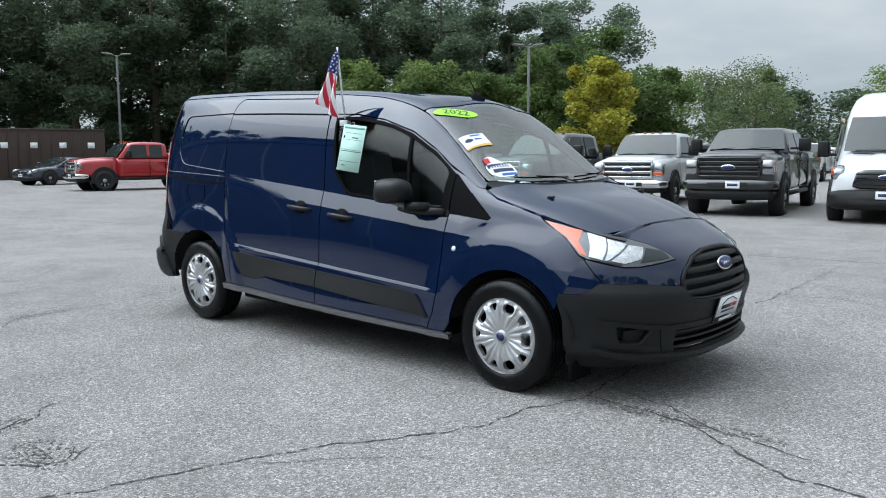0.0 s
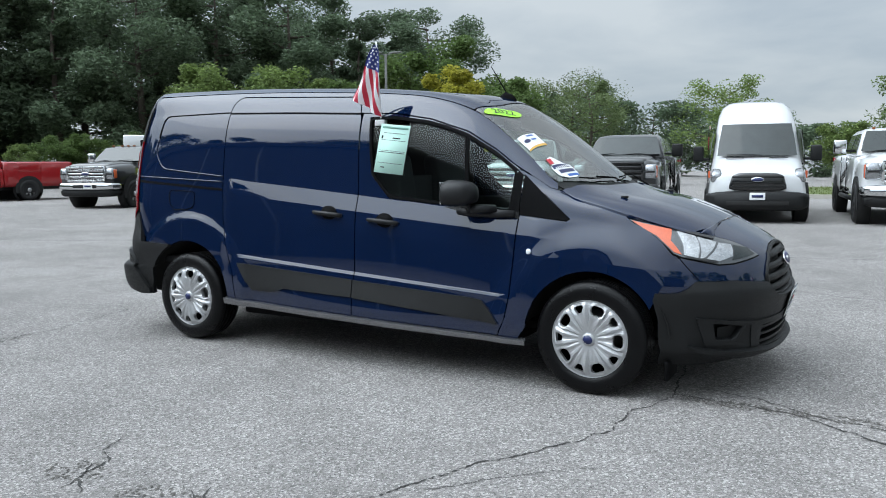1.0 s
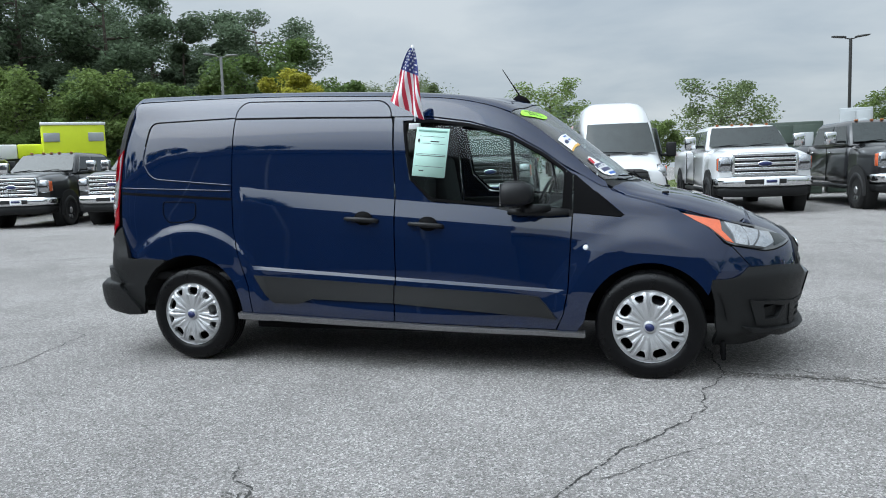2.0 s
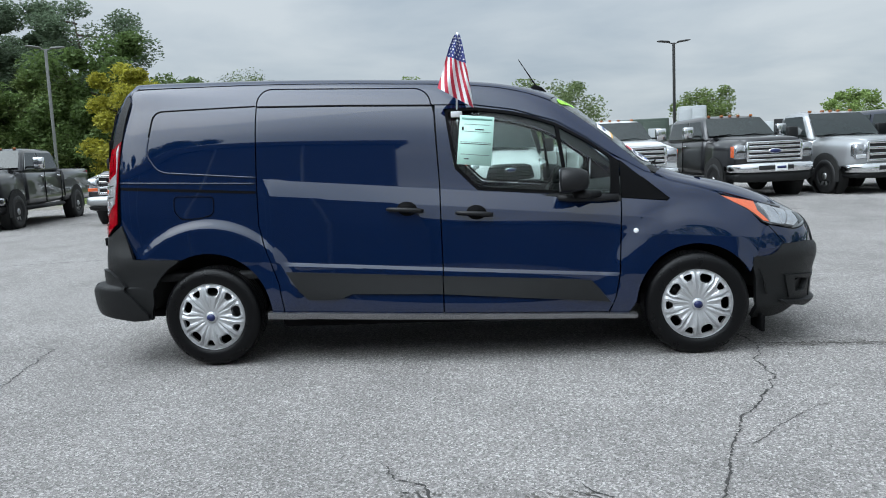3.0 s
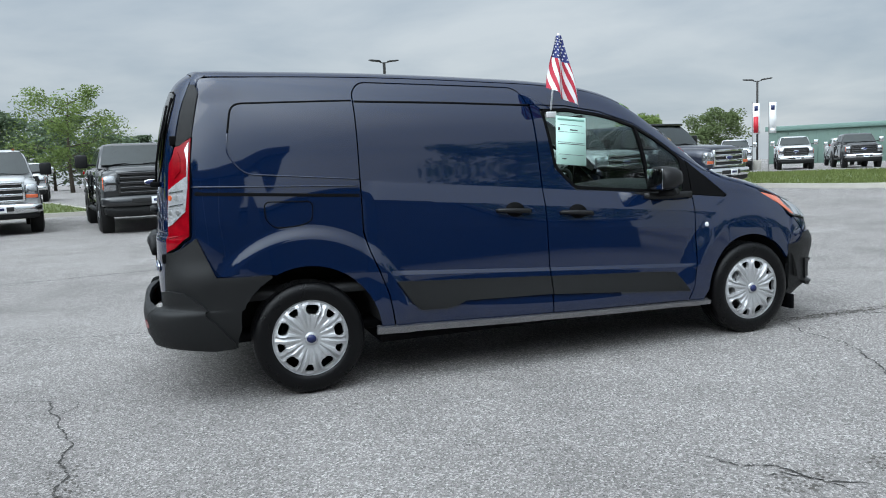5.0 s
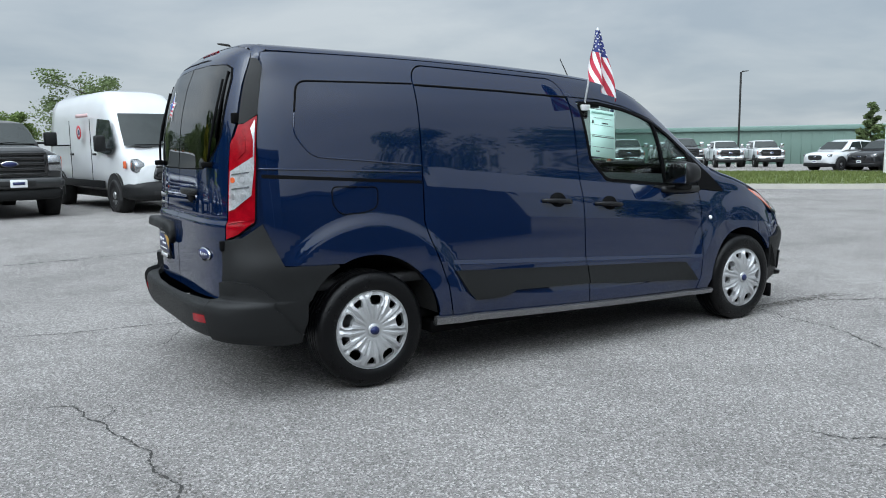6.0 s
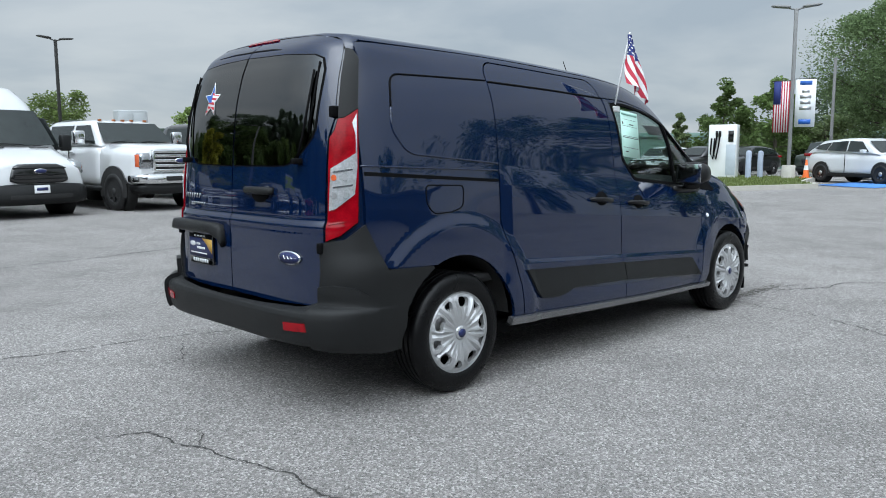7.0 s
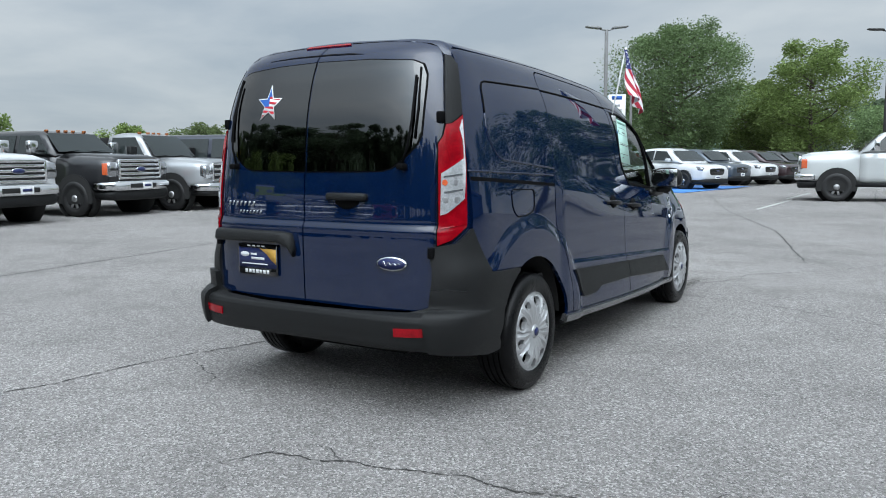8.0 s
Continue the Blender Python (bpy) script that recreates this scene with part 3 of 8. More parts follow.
# roof between the ditches
roof = part("roof", skin([(-1.985, 5.04)] + [(-1.8 + 0.2 * i, 5.03) for i in range(13)] + [(0.685, 5.04), (0.715, 5.5), (0.735, 6.2), (0.742, 7), (0.735, 7.8), (0.715, 8.5), (0.685, 8.96)] + [(0.6 - 0.2 * i, 8.97) for i in range(13)] + [(-1.985, 8.96), (-1.995, 8), (-2.0, 7), (-1.995, 6)],
                         body, (0.06, 0.1), 0.001, 0.02), PAINT, van, smooth="keep")
smooth_mesh(roof.data)
# sliding door
side_part("sliding_door", [(-1.042 + G, 0.352), (-1.067 + G, 0.529), (-1.112 + G, 0.66), (-1.16 + G, 0.789), (-1.188 + G, 0.898), (-1.189 + G, 1.15), *corner(0, 90, -G),
                           *corner_front(-G), (-0.052 - G, 1.56), (-0.029 - G, 1.1), (-0.025 - G, 0.566), (-0.028 - G, 0.318), (-1.0, 0.343)], PAINT, van)
groove([(-1.178, 1.648), (-0.6, 1.630), (-0.06, 1.606)], w=0.007, material=RUBBER, name="slider_seam")
# front door: the frame round the window, in one sheet with the skin below it
WIN = rounded([(0.022, 1.572), (0.055, 1.343), (0.074, 1.215), (0.206, 1.078), (1.035, 1.002), (1.045, 1.235), (0.90, 1.342), (0.71, 1.452), (0.56, 1.505), (0.433, 1.538), (0.207, 1.572)], 0.035, 4)
DOOR = [(-0.029 + G, 1.1), (-0.025 + G, 0.566), (-0.028 + G, 0.318), (0.985, 0.290), (1.03, 0.38), (1.063 - G, 0.528), (1.088 - G, 0.965), (1.088 - G, 1.225), (1.02, 1.268), (0.9, 1.356), (0.71, 1.468), (0.45, 1.552), (0.2, 1.594), (-0.05 + G, 1.606)]
# the skin below the belt, and the window frame as a band above it
side_part("front_door", [(-0.029 + G, 1.1), (-0.025 + G, 0.566), (-0.028 + G, 0.318), (0.985, 0.290), (1.03, 0.38), (1.063 - G, 0.528), (1.085 - G, 0.90), (1.088 - G, 0.985), (0.206, 1.066), (0.19, 1.08), (0.066, 1.208), (0.045, 1.343), (0.012, 1.582), (0.207, 1.583), (0.433, 1.549),
          (0.56, 1.516), (0.71, 1.462), (0.90, 1.352), (1.05, 1.241), (1.088 - G, 1.212), (1.088 - G, 1.222), (1.02, 1.268), (0.9, 1.356), (0.71, 1.468), (0.45, 1.552), (0.2, 1.594), (-0.05 + G, 1.606)], PAINT, van)
def band(name, poly_in, poly_out, material, off, parent, both=True):
    """A flat band on the side between two outlines with equal counts."""
    for flip in ((False, True) if both else (False,)):
        bm = bmesh.new()
        rings = []
        for poly, o in ((poly_out, off - 0.012), (poly_out, off), (poly_in, off), (poly_in, off - 0.012)):
            row = []
            for x, z in poly:
                v = line_at(x, z)
                p = body(x, v)
                n = (body(x, v + 0.05) - body(x, v - 0.05)).cross(body(x + 0.01, v) - body(x - 0.01, v)).normalized()
                n = n if n.y < 0 else -n
                q = p + n * o
                row.append(bm.verts.new((q.x, -q.y if flip else q.y, q.z)))
            rings.append(row)
        for a, b in zip(rings, rings[1:]):
            for i in range(len(a)):
                j = (i + 1) % len(a)
                bm.faces.new((a[i], a[j], b[j], b[i]))
        ob = part(name, bm, material, parent)
        sharp(ob, 40)


def shrunk(poly, d):
    """The outline moved inwards by d."""
    k = len(poly)
    area = sum(poly[i][0] * poly[(i + 1) % k][1] - poly[(i + 1) % k][0] * poly[i][1] for i in range(k))
    s = 1 if area > 0 else -1
    out = []
    for i in range(k):
        a, p, b = Vector(poly[i - 1]), Vector(poly[i]), Vector(poly[(i + 1) % k])
        u, w = (p - a), (b - p)
        n1, n2 = Vector((-u.y, u.x)), Vector((-w.y, w.x))
        n = (n1.normalized() if n1.length > 1e-9 else n2.normalized()) + (n2.normalized() if n2.length > 1e-9 else n1.normalized())
        n = n.normalized() if n.length > 1e-9 else Vector((0, 0))
        q = p + n * d * s
        out.append((q.x, q.y))
    return out


WIN_D = dense(WIN, 0.05)
band("window_seal", shrunk(WIN_D, 0.010), shrunk(WIN_D, -0.007), RUBBER, 0.003, van)
side_part("door_glass", shrunk(WIN_D, 0.004), GLASS, van, off=-0.012, depth=0, label="clear door window with a slight green tint")
side_part("quarterlight_bar", [(0.700, 1.452), (0.722, 1.446), (0.772, 1.04), (0.750, 1.042)], RUBBER, van, off=0.002, depth=0.02)
side_part("mirror_sail", [(1.050, 1.236), (1.084, 1.212), (1.084, 0.996), (1.04, 1.0)], RUBBER, van, off=0.002, depth=0.012)
side_part("belt_trim", [(0.60, 1.022), (0.75, 1.028), (1.088, 0.998), (1.088, 0.962), (0.80, 0.985)], BLACKPL, van, off=0.004, depth=0.012)
side_part("pillar_trim", [(1.092, 1.215), (1.385, 0.965), (1.36, 0.958), (1.092, 0.985)], RUBBER, van, off=0.002, depth=0.015)
side_part("pillar_base", [(1.06, 1.240), (1.16, 1.195), (1.25, 1.138), (1.30, 1.126), (1.31, 1.112), (1.22, 1.106), (1.092, 1.210)], PAINT, van, off=-0.003, depth=0.01)
# front wing
front_arch = arc(*FRONT_HUB, 0.375, 175, 30, 18)
side_part("front_wing", [(1.063 + G, 0.528), (1.04, 0.39), (0.995, 0.290), (1.10, 0.265)] + front_arch + [(1.90, 0.60), (1.945, 0.675), (1.99, 0.76), (1.955, 0.795), (1.865, 0.875), (1.715, 0.965), (1.69, 0.985), (1.55, 1.03), (1.4, 1.07), (1.295, 1.125), (1.26, 1.13),
                         (1.22, 1.112), (1.392, 0.966), (1.37, 0.952), (1.092, 0.982), (1.085 + G, 0.90)], PAINT, van)
# bonnet and cowl
bonnet = part("bonnet", skin([(1.31, 4.12), (1.33, 4.9), (1.40, 5.5), (1.455, 6.2), (1.475, 7), (1.455, 7.8), (1.40, 8.5), (1.33, 9.1), (1.31, 9.88)] +
                             [(1.5 + 0.1 * i, 9.92) for i in range(6)] + [(2.02, 9.88), (2.075, 9.0), (2.105, 8.0), (2.115, 7), (2.105, 6.0), (2.075, 5.0), (2.02, 4.12)] + [(2.0 - 0.1 * i, 4.08) for i in range(6)],
                             body, (0.04, 0.2), 0.005, 0.010), PAINT, van, smooth="keep")
smooth_mesh(bonnet.data)
cowl = part("cowl_panel", skin([(1.255, 5.0), (1.355, 5.5), (1.41, 6.2), (1.43, 7), (1.41, 7.8), (1.355, 8.5), (1.255, 9.0), (1.335, 9.05), (1.42, 8.4), (1.47, 7.8), (1.49, 7), (1.47, 6.2), (1.42, 5.6), (1.335, 4.95)],
                               body, (0.04, 0.2), -0.012, 0.01), BLACKPL, van, smooth="keep")
# windscreen
ws = part("windscreen", skin([(0.692, 5.06), (0.75, 5.03), (0.95, 5.03), (1.1, 5.03), (1.27, 5.06), (1.36, 5.5), (1.415, 6.2), (1.44, 7), (1.415, 7.8), (1.36, 8.5), (1.27, 8.94), (1.1, 8.97), (0.95, 8.97), (0.75, 8.97), (0.692, 8.94), (0.722, 8.5), (0.742, 7.8), (0.749, 7), (0.742, 6.2), (0.722, 5.5)],
                             body, (0.04, 0.1), -0.003, 0.0), WSGLASS, van, "large raked windscreen", smooth="keep")
smooth_mesh(ws.data)
ws.visible_shadow = False
# lower mouldings
CLAD = [(-1.021, 0.603), (-0.028 - G, 0.547), (-0.026 - G, 0.435), (-0.60, 0.452), (-0.66, 0.430), (-0.73, 0.420), (-0.88, 0.424), (-0.94, 0.475)]
side_part("door_moulding", CLAD, BLACKPL, van, off=0.013, depth=0.016, label="matt black door moulding")
side_part("door_moulding", [(-0.028 + G, 0.545), (0.80, 0.498), (0.886, 0.487), (0.94, 0.43), (0.998, 0.355), (-0.026 + G, 0.433)], BLACKPL, van, off=0.013, depth=0.016, label="matt black door moulding")
side_part("sill", [(-1.15, 0.352), (-0.02, 0.315), (1.16, 0.278), (1.16, 0.252), (-0.02, 0.285), (-1.15, 0.315)], SATIN, van, off=0.022, depth=0.04, label="satin grey sill strip")
side_part("sill_underside", [(-1.15, 0.314), (-0.02, 0.284), (1.16, 0.251), (1.16, 100.0), (-1.15, 100.0)], BLACKPL, van, off=0.006, depth=0.03)
# slider rail slot and fuel flap
side_part("slider_rail", [(-2.095, 1.178), (-1.197, 1.120), (-1.197, 1.104), (-2.095, 1.160)], RUBBER, van, off=0.0015, depth=0.004)
groove([(-2.11, 1.206), (-1.2, 1.168)], w=0.005)
fuel = rounded([(-1.735, 1.105), (-1.47, 1.095), (-1.478, 0.985), (-1.56, 0.962), (-1.69, 0.958), (-1.735, 1.01)], 0.03, 4)
groove(fuel + fuel[:1], name="fuel_flap_seam", w=0.003, off=0.0045, material=RUBBER)
# rear lamps, corner trims, doors
def tail_pts(pts):
    return [("d", a, z) for a, z in pts]


LAMP = [(42.6, 1.424), (40.6, 1.428), (35.7, 1.470), (36.1, 1.346), (37.0, 0.998), (37.2, 0.939), (42.3, 0.881), (46.6, 0.855), (46.0, 1.214), (45.5, 1.333), (43.7, 1.373)]
wrap_part("lamp_gasket", TAIL, tail_pts([(40.8 + (a - 40.8) * 1.07, 1.15 + (z - 1.15) * 1.022) for a, z in LAMP]), RUBBER, van, off=0.003, depth=0.02, both=True, step=FINE)
wrap_part("tail_light", TAIL, tail_pts(LAMP), RED_LENS, van, off=0.010, depth=0.02, label="tall red and clear tail light", both=True, step=FINE)
wrap_part("tail_light_clear", TAIL, tail_pts([(38.0, 1.405), (36.4, 1.448), (37.0, 1.20), (38.0, 1.074), (43.9, 1.007), (45.9, 0.996), (45.3, 1.193), (37.3, 1.265), (37.1, 1.346)]),
          CLEAR_LENS, van, off=0.0155, depth=0.008, label="clear middle of the tail light", both=True, step=FINE)
for a, z, mt in ((44.3, 1.150, ORANGE_LENS), (41.0, 1.152, STEEL), (44.2, 1.070, STEEL), (40.9, 1.070, STEEL)):
    wrap_part("lamp_bulb", TAIL, tail_pts([(a + 0.85 * math.cos(k * math.pi / 4), z + 0.015 * math.sin(k * math.pi / 4)) for k in range(8)]), mt, van, off=0.0185, depth=0.004, both=True, step=FINE)
for z0, z1 in ((1.112, 1.120), (1.185, 1.192)):
    wrap_part("lamp_rib", TAIL, tail_pts([(38.6, z0), (44.6, z0 - 0.012), (44.6, z1 - 0.012), (38.6, z1)]), LAMP_GREY, van, off=0.0185, depth=0.004, both=True, step=FINE)
wrap_part("lamp_rib", TAIL, tail_pts([(37.6, 0.960), (45.8, 0.932), (45.8, 0.926), (37.6, 0.954)]), RED_LENS, van, off=0.0145, depth=0.006, both=True, step=FINE)
wrap_part("lamp_rib", TAIL, tail_pts([(41.0, 1.395), (39.9, 1.36), (39.9, 1.29), (42.4, 1.255), (43.2, 1.32)]), RED_LENS, van, off=0.0145, depth=0.006, both=True, step=FINE)
wrap_part("corner_trim", TAIL, tail_pts([(40.4, 1.763), (37.2, 1.756), (34.9, 1.716), (35.0, 1.673), (35.6, 1.478), (40.4, 1.434), (42.6, 1.430), (41.8, 1.614)]), BLACKPL, van, off=0.005, depth=0.02, both=True, step=FINE)
wrap_part("corner_post", TAIL, tail_pts([(26.0, 0.90), (49.0, 0.80), (49.0, 1.30), (45.5, 1.62), (43.0, 1.80), (26.0, 1.79)]), PAINT, van, off=-0.014, depth=0.01, both=True, step=FINE)
# the two back doors
D = 0.048
EDGE = [(47.6, 0.56), (47.6, 0.842), (47.5, 1.002), (46.9, 1.214), (46.0, 1.346), (43.7, 1.439), (42.8, 1.614), (41.6, 1.72), (41.0, 1.775), (41.6, 1.806)]
for turn in (1, -1):
    rim = EDGE if turn > 0 else [(180 - a, z) for a, z in EDGE]
    wrap_part("back_door", TAIL, [("y", D - turn * G, 0.535), ("y", -0.30 * turn, 0.530), ("y", -0.66 * turn, 0.542)] + tail_pts(rim) + [("y", -0.52 * turn, 1.832), ("y", -0.40 * turn, 1.845), ("y", -0.2 * turn, 1.853), ("y", D - turn * G, 1.857)], PAINT, van, step=(2.0, 0.0125))
wrap_part("door_crease", TAIL, [("y", -0.24, 1.786), ("y", 0.0, 1.794), ("y", 0.24, 1.794), ("y", 0.40, 1.788), ("y", 0.24, 1.800), ("y", 0.0, 1.801), ("y", -0.14, 1.797)], RUBBER, van, off=0.002, depth=0.004)
PANE = [(0.0, 1.757), (0.30, 1.750), (0.53, 1.733), (0.585, 1.712), (0.612, 1.66), (0.622, 1.50), (0.622, 1.38), (0.604, 1.335), (0.574, 1.299), (0.52, 1.252), (0.471, 1.220), (0.42, 1.208), (0.30, 1.205), (0.0, 1.203)]
for s in (-1, 1):
    edge_in = [(a, b) for a, b in PANE if a > 0]
    wide = [(a * 1.014, 1.48 + (b - 1.48) * 1.022) for a, b in edge_in]
    wrap_part("window_rim", TAIL, [("y", D + s * 0.005, 1.763)] + [("y", s * a, b) for a, b in wide] + [("y", D + s * 0.005, 1.197)], RUBBER, van, off=0.002, depth=0.006, step=(1.0, 0.0125))
    wrap_part("rear_window", TAIL, [("y", D + s * 0.007, 1.757)] + [("y", s * a, b) for a, b in edge_in] + [("y", D + s * 0.007, 1.203)],
              DARKGLASS, van, off=0.005, depth=0.006, label="dark tinted rear window", step=(1.0, 0.0125))
wrap_part("brake_light", TAIL, [("y", -0.10, 1.846), ("y", 0.05, 1.848), ("y", 0.20, 1.846), ("y", 0.19, 1.856), ("y", 0.05, 1.858), ("y", -0.09, 1.856)], RED_LENS, van, off=0.006, depth=0.012, label="high red brake light")
# rear bumper with raised corners
rb = [RBUMP.by_x(-1.93, 0.315), RBUMP.by_x(-2.05, 0.312), RBUMP.by_x(-2.2, 0.34), RBUMP.by_y(-0.7, 0.36), (90, 0.365)]
right = [RBUMP.by_x(-1.93, 0.315), RBUMP.by_x(-1.905, 0.42), RBUMP.by_x(-1.875, 0.553), RBUMP.by_x(-1.838, 0.602), RBUMP.by_x(-1.79, 0.647), RBUMP.by_x(-1.722, 0.690), RBUMP.by_x(-1.73, 0.702), RBUMP.by_x(-2.02, 0.712), RBUMP.by_x(-2.105, 0.93), RBUMP.by_x(-2.20, 0.862), RBUMP.by_y(-0.69, 0.845), RBUMP.by_y(-0.688, 0.56), RBUMP.by_y(-0.60, 0.532), RBUMP.by_y(-0.3, 0.526), (90, 0.524)]
outline = right + [(180 - a, z) for a, z in right[-2::-1]] + [(180 - a, z) for a, z in rb[1:]] + rb[-2:0:-1]
ob = part("rear_bumper", skin(dense([(a / 100, z) for a, z in outline], 0.04), lambda p, q: RBUMP(p * 100, q), (0.03, 0.009), 0.004, 0.03), BLACKPL, van, "matt black rear bumper with raised corners", smooth="keep")
smooth_mesh(ob.data)
wrap_part("bumper_corner", RBUMP, [("y", -0.705, 0.640), ("x", -2.25, 0.650), ("x", -2.19, 0.640), ("x", -2.13, 0.60), ("x", -2.04, 0.47), ("x", -1.95, 0.36), ("x", -1.942, 0.322), ("x", -2.05, 0.318), ("x", -2.2, 0.345), ("y", -0.72, 0.37), ("y", -0.70, 0.535)],
          BLACKPL, van, off=0.028, depth=0.04, both=True, step=(1.0, 0.0125))
# front bumper and nose
right = [FBUMP.by_x(1.885, 0.20), FBUMP.by_x(1.90, 0.30), FBUMP.by_x(1.895, 0.45), FBUMP.by_x(1.87, 0.55), FBUMP.by_x(1.88, 0.590), FBUMP.by_x(1.95, 0.588), FBUMP.by_x(2.0, 0.596), FBUMP.by_x(2.04, 0.618), FBUMP.by_x(2.073, 0.652), FBUMP.by_x(2.25, 0.652), FBUMP.by_y(-0.455, 0.630), FBUMP.by_y(-0.432, 0.60), FBUMP.by_y(-0.395, 0.556), FBUMP.by_y(-0.25, 0.543), (90, 0.540)]
low = [FBUMP.by_x(2.05, 0.19), FBUMP.by_y(-0.6, 0.198), FBUMP.by_y(-0.3, 0.20), (90, 0.20)]
outline = right + [(180 - a, z) for a, z in right[-2::-1]] + [(180 - a, z) for a, z in low] + low[-2::-1]
FOG_HOLE = [(-0.745, 0.440), (-0.60, 0.412), (-0.64, 0.338), (-0.725, 0.340)]
INTAKE = [(-0.50, 0.325), (-0.46, 0.415), (0.46, 0.415), (0.50, 0.325), (0.44, 0.268), (-0.44, 0.268)]


def inside(poly, y, z):
    hit = False
    for (a, b), (c, d) in zip(poly, poly[1:] + poly[:1]):
        if (b > z) != (d > z) and y < a + (c - a) * (z - b) / (d - b):
            hit = not hit
    return hit


bm = skin(dense([(a / 100, z) for a, z in outline], 0.04), lambda p, q: FBUMP(p * 100, q), (0.012, 0.012), 0.006, 0.03)
gone = []
for f in bm.faces:
    c = f.calc_center_median()
    if inside(FOG_HOLE, -abs(c.y), c.z) or inside(INTAKE, c.y, c.z):
        gone.append(f)
bmesh.ops.delete(bm, geom=gone, context="FACES")
ob = part("front_bumper", bm, BLACKPL, van, "matt black front bumper", smooth="keep")
smooth_mesh(ob.data)
right = [NOSE.by_x(1.895, 0.590), NOSE.by_x(1.925, 0.69), NOSE.by_x(1.97, 0.765), NOSE.by_x(2.0, 0.775), NOSE.by_x(2.08, 0.757), NOSE.by_x(2.17, 0.737), NOSE.by_x(2.23, 0.738), NOSE.by_y(-0.42, 0.766), NOSE.by_y(-0.445, 0.80), NOSE.by_y(-0.50, 0.842), NOSE.by_x(2.12, 0.876), NOSE.by_y(-0.50, 0.898), NOSE.by_y(-0.40, 0.918), NOSE.by_y(-0.2, 0.938), (90, 0.943)]
low = [NOSE.by_x(1.95, 0.590), NOSE.by_x(2.0, 0.598), NOSE.by_x(2.04, 0.620), NOSE.by_x(2.073, 0.655), NOSE.by_x(2.25, 0.655), NOSE.by_y(-0.455, 0.632), NOSE.by_y(-0.428, 0.68), NOSE.by_y(-0.395, 0.722), NOSE.by_y(-0.298, 0.780), NOSE.by_y(-0.15, 0.806), (90, 0.811)]
outline = right + [(180 - a, z) for a, z in right[-2::-1]] + [(180 - a, z) for a, z in low] + low[-2::-1]
ob = part("nose_panel", skin(dense([(a / 100, z) for a, z in outline], 0.04), lambda p, q: NOSE(p * 100, q), (0.03, 0.02), 0.001, 0.03), PAINT, van, smooth="keep")
smooth_mesh(ob.data)
# headlights: a dark bowl behind a clear lens, with bright reflectors, an orange marker and a black rim
hl = [("x", 1.705, 0.968), ("x", 1.86, 0.878), ("x", 1.955, 0.797), ("x", 2.0, 0.778), ("x", 2.08, 0.760), ("x", 2.17, 0.740), ("x", 2.23, 0.742), ("y", -0.43, 0.770), ("y", -0.45, 0.80), ("y", -0.50, 0.842), ("x", 2.12, 0.872), ("x", 1.95, 0.918)]
rim = NOSE.poly(hl)
rim = [(p * 100, q) for p, q in shrunk([(a / 100, z) for a, z in rim], -0.006)]
for flip in (False, True):
    part("headlight_rim", skin(rim, NOSE, WRAP_STEP, 0.002, 0.03, flip=flip), RUBBER, van)
wrap_part("headlight", NOSE, hl, LAMP_BOWL, van, off=0.005, depth=0.03, label="clear headlight with an orange marker", both=True)
wrap_part("side_marker", NOSE, [("x", 1.715, 0.963), ("x", 1.86, 0.882), ("x", 1.955, 0.803), ("x", 1.995, 0.79), ("x", 1.93, 0.86), ("x", 1.92, 0.915)], ORANGE_LENS, van, off=0.008, depth=0.008, label="orange side marker lens", both=True)

# shut line between the wing and the nose, and the folded edges of the wing and nose that meet the bonnet
for s in (-1, 1):
    line = [NOSE(*NOSE.by_x(1.985 + 0.1 * k, 0.775 - 0.112 * k)) for k in (0, 0.2, 0.4, 0.6, 0.8, 1.0)]
    part("wing_seam", tube([(p.x + 0.001, (p.y - 0.001) * -s, p.z) for p in line], 0.0028, 5), RUBBER, van)
A = [body(x, line_at(x, z)) for x, z in ((1.31, 1.118), (1.4, 1.07), (1.55, 1.03), (1.69, 0.985))] + [NOSE(*NOSE.by_x(x, z)) for x, z in ((1.80, 0.952), (1.88, 0.934), (1.95, 0.918), (2.04, 0.895), (2.12, 0.874))] + [NOSE(*NOSE.by_y(y, z)) for y, z in ((-0.50, 0.898), (-0.40, 0.918), (-0.2, 0.938), (0.0, 0.943))]
B = [body(x, v) for x, v in ((1.31, 4.10), (1.4, 4.08), (1.55, 4.08), (1.69, 4.08), (1.80, 4.08), (1.88, 4.08), (1.94, 4.08), (1.985, 4.08), (2.02, 4.13), (2.06, 4.7), (2.082, 5.2), (2.105, 6.0), (2.115, 7.0))]
for s in (1, -1):
    bm = bmesh.new()
    rows = []
    for k in range(5):
        t = k / 4
        row = []
        for a, b in zip(A, B):
            q = a.lerp(b, t) + Vector((0.0, 0.0, 0.012 * math.sin(math.pi * t)))
            row.append(bm.verts.new((q.x, q.y * s, q.z)))
        rows.append(row)
    for p, q in zip(rows, rows[1:]):
        for i in range(len(p) - 1):
            bm.faces.new((p[i], p[i + 1], q[i + 1], q[i]) if s > 0 else (q[i], q[i + 1], p[i + 1], p[i]))
    part("bonnet_surround", bm, PAINT, van)

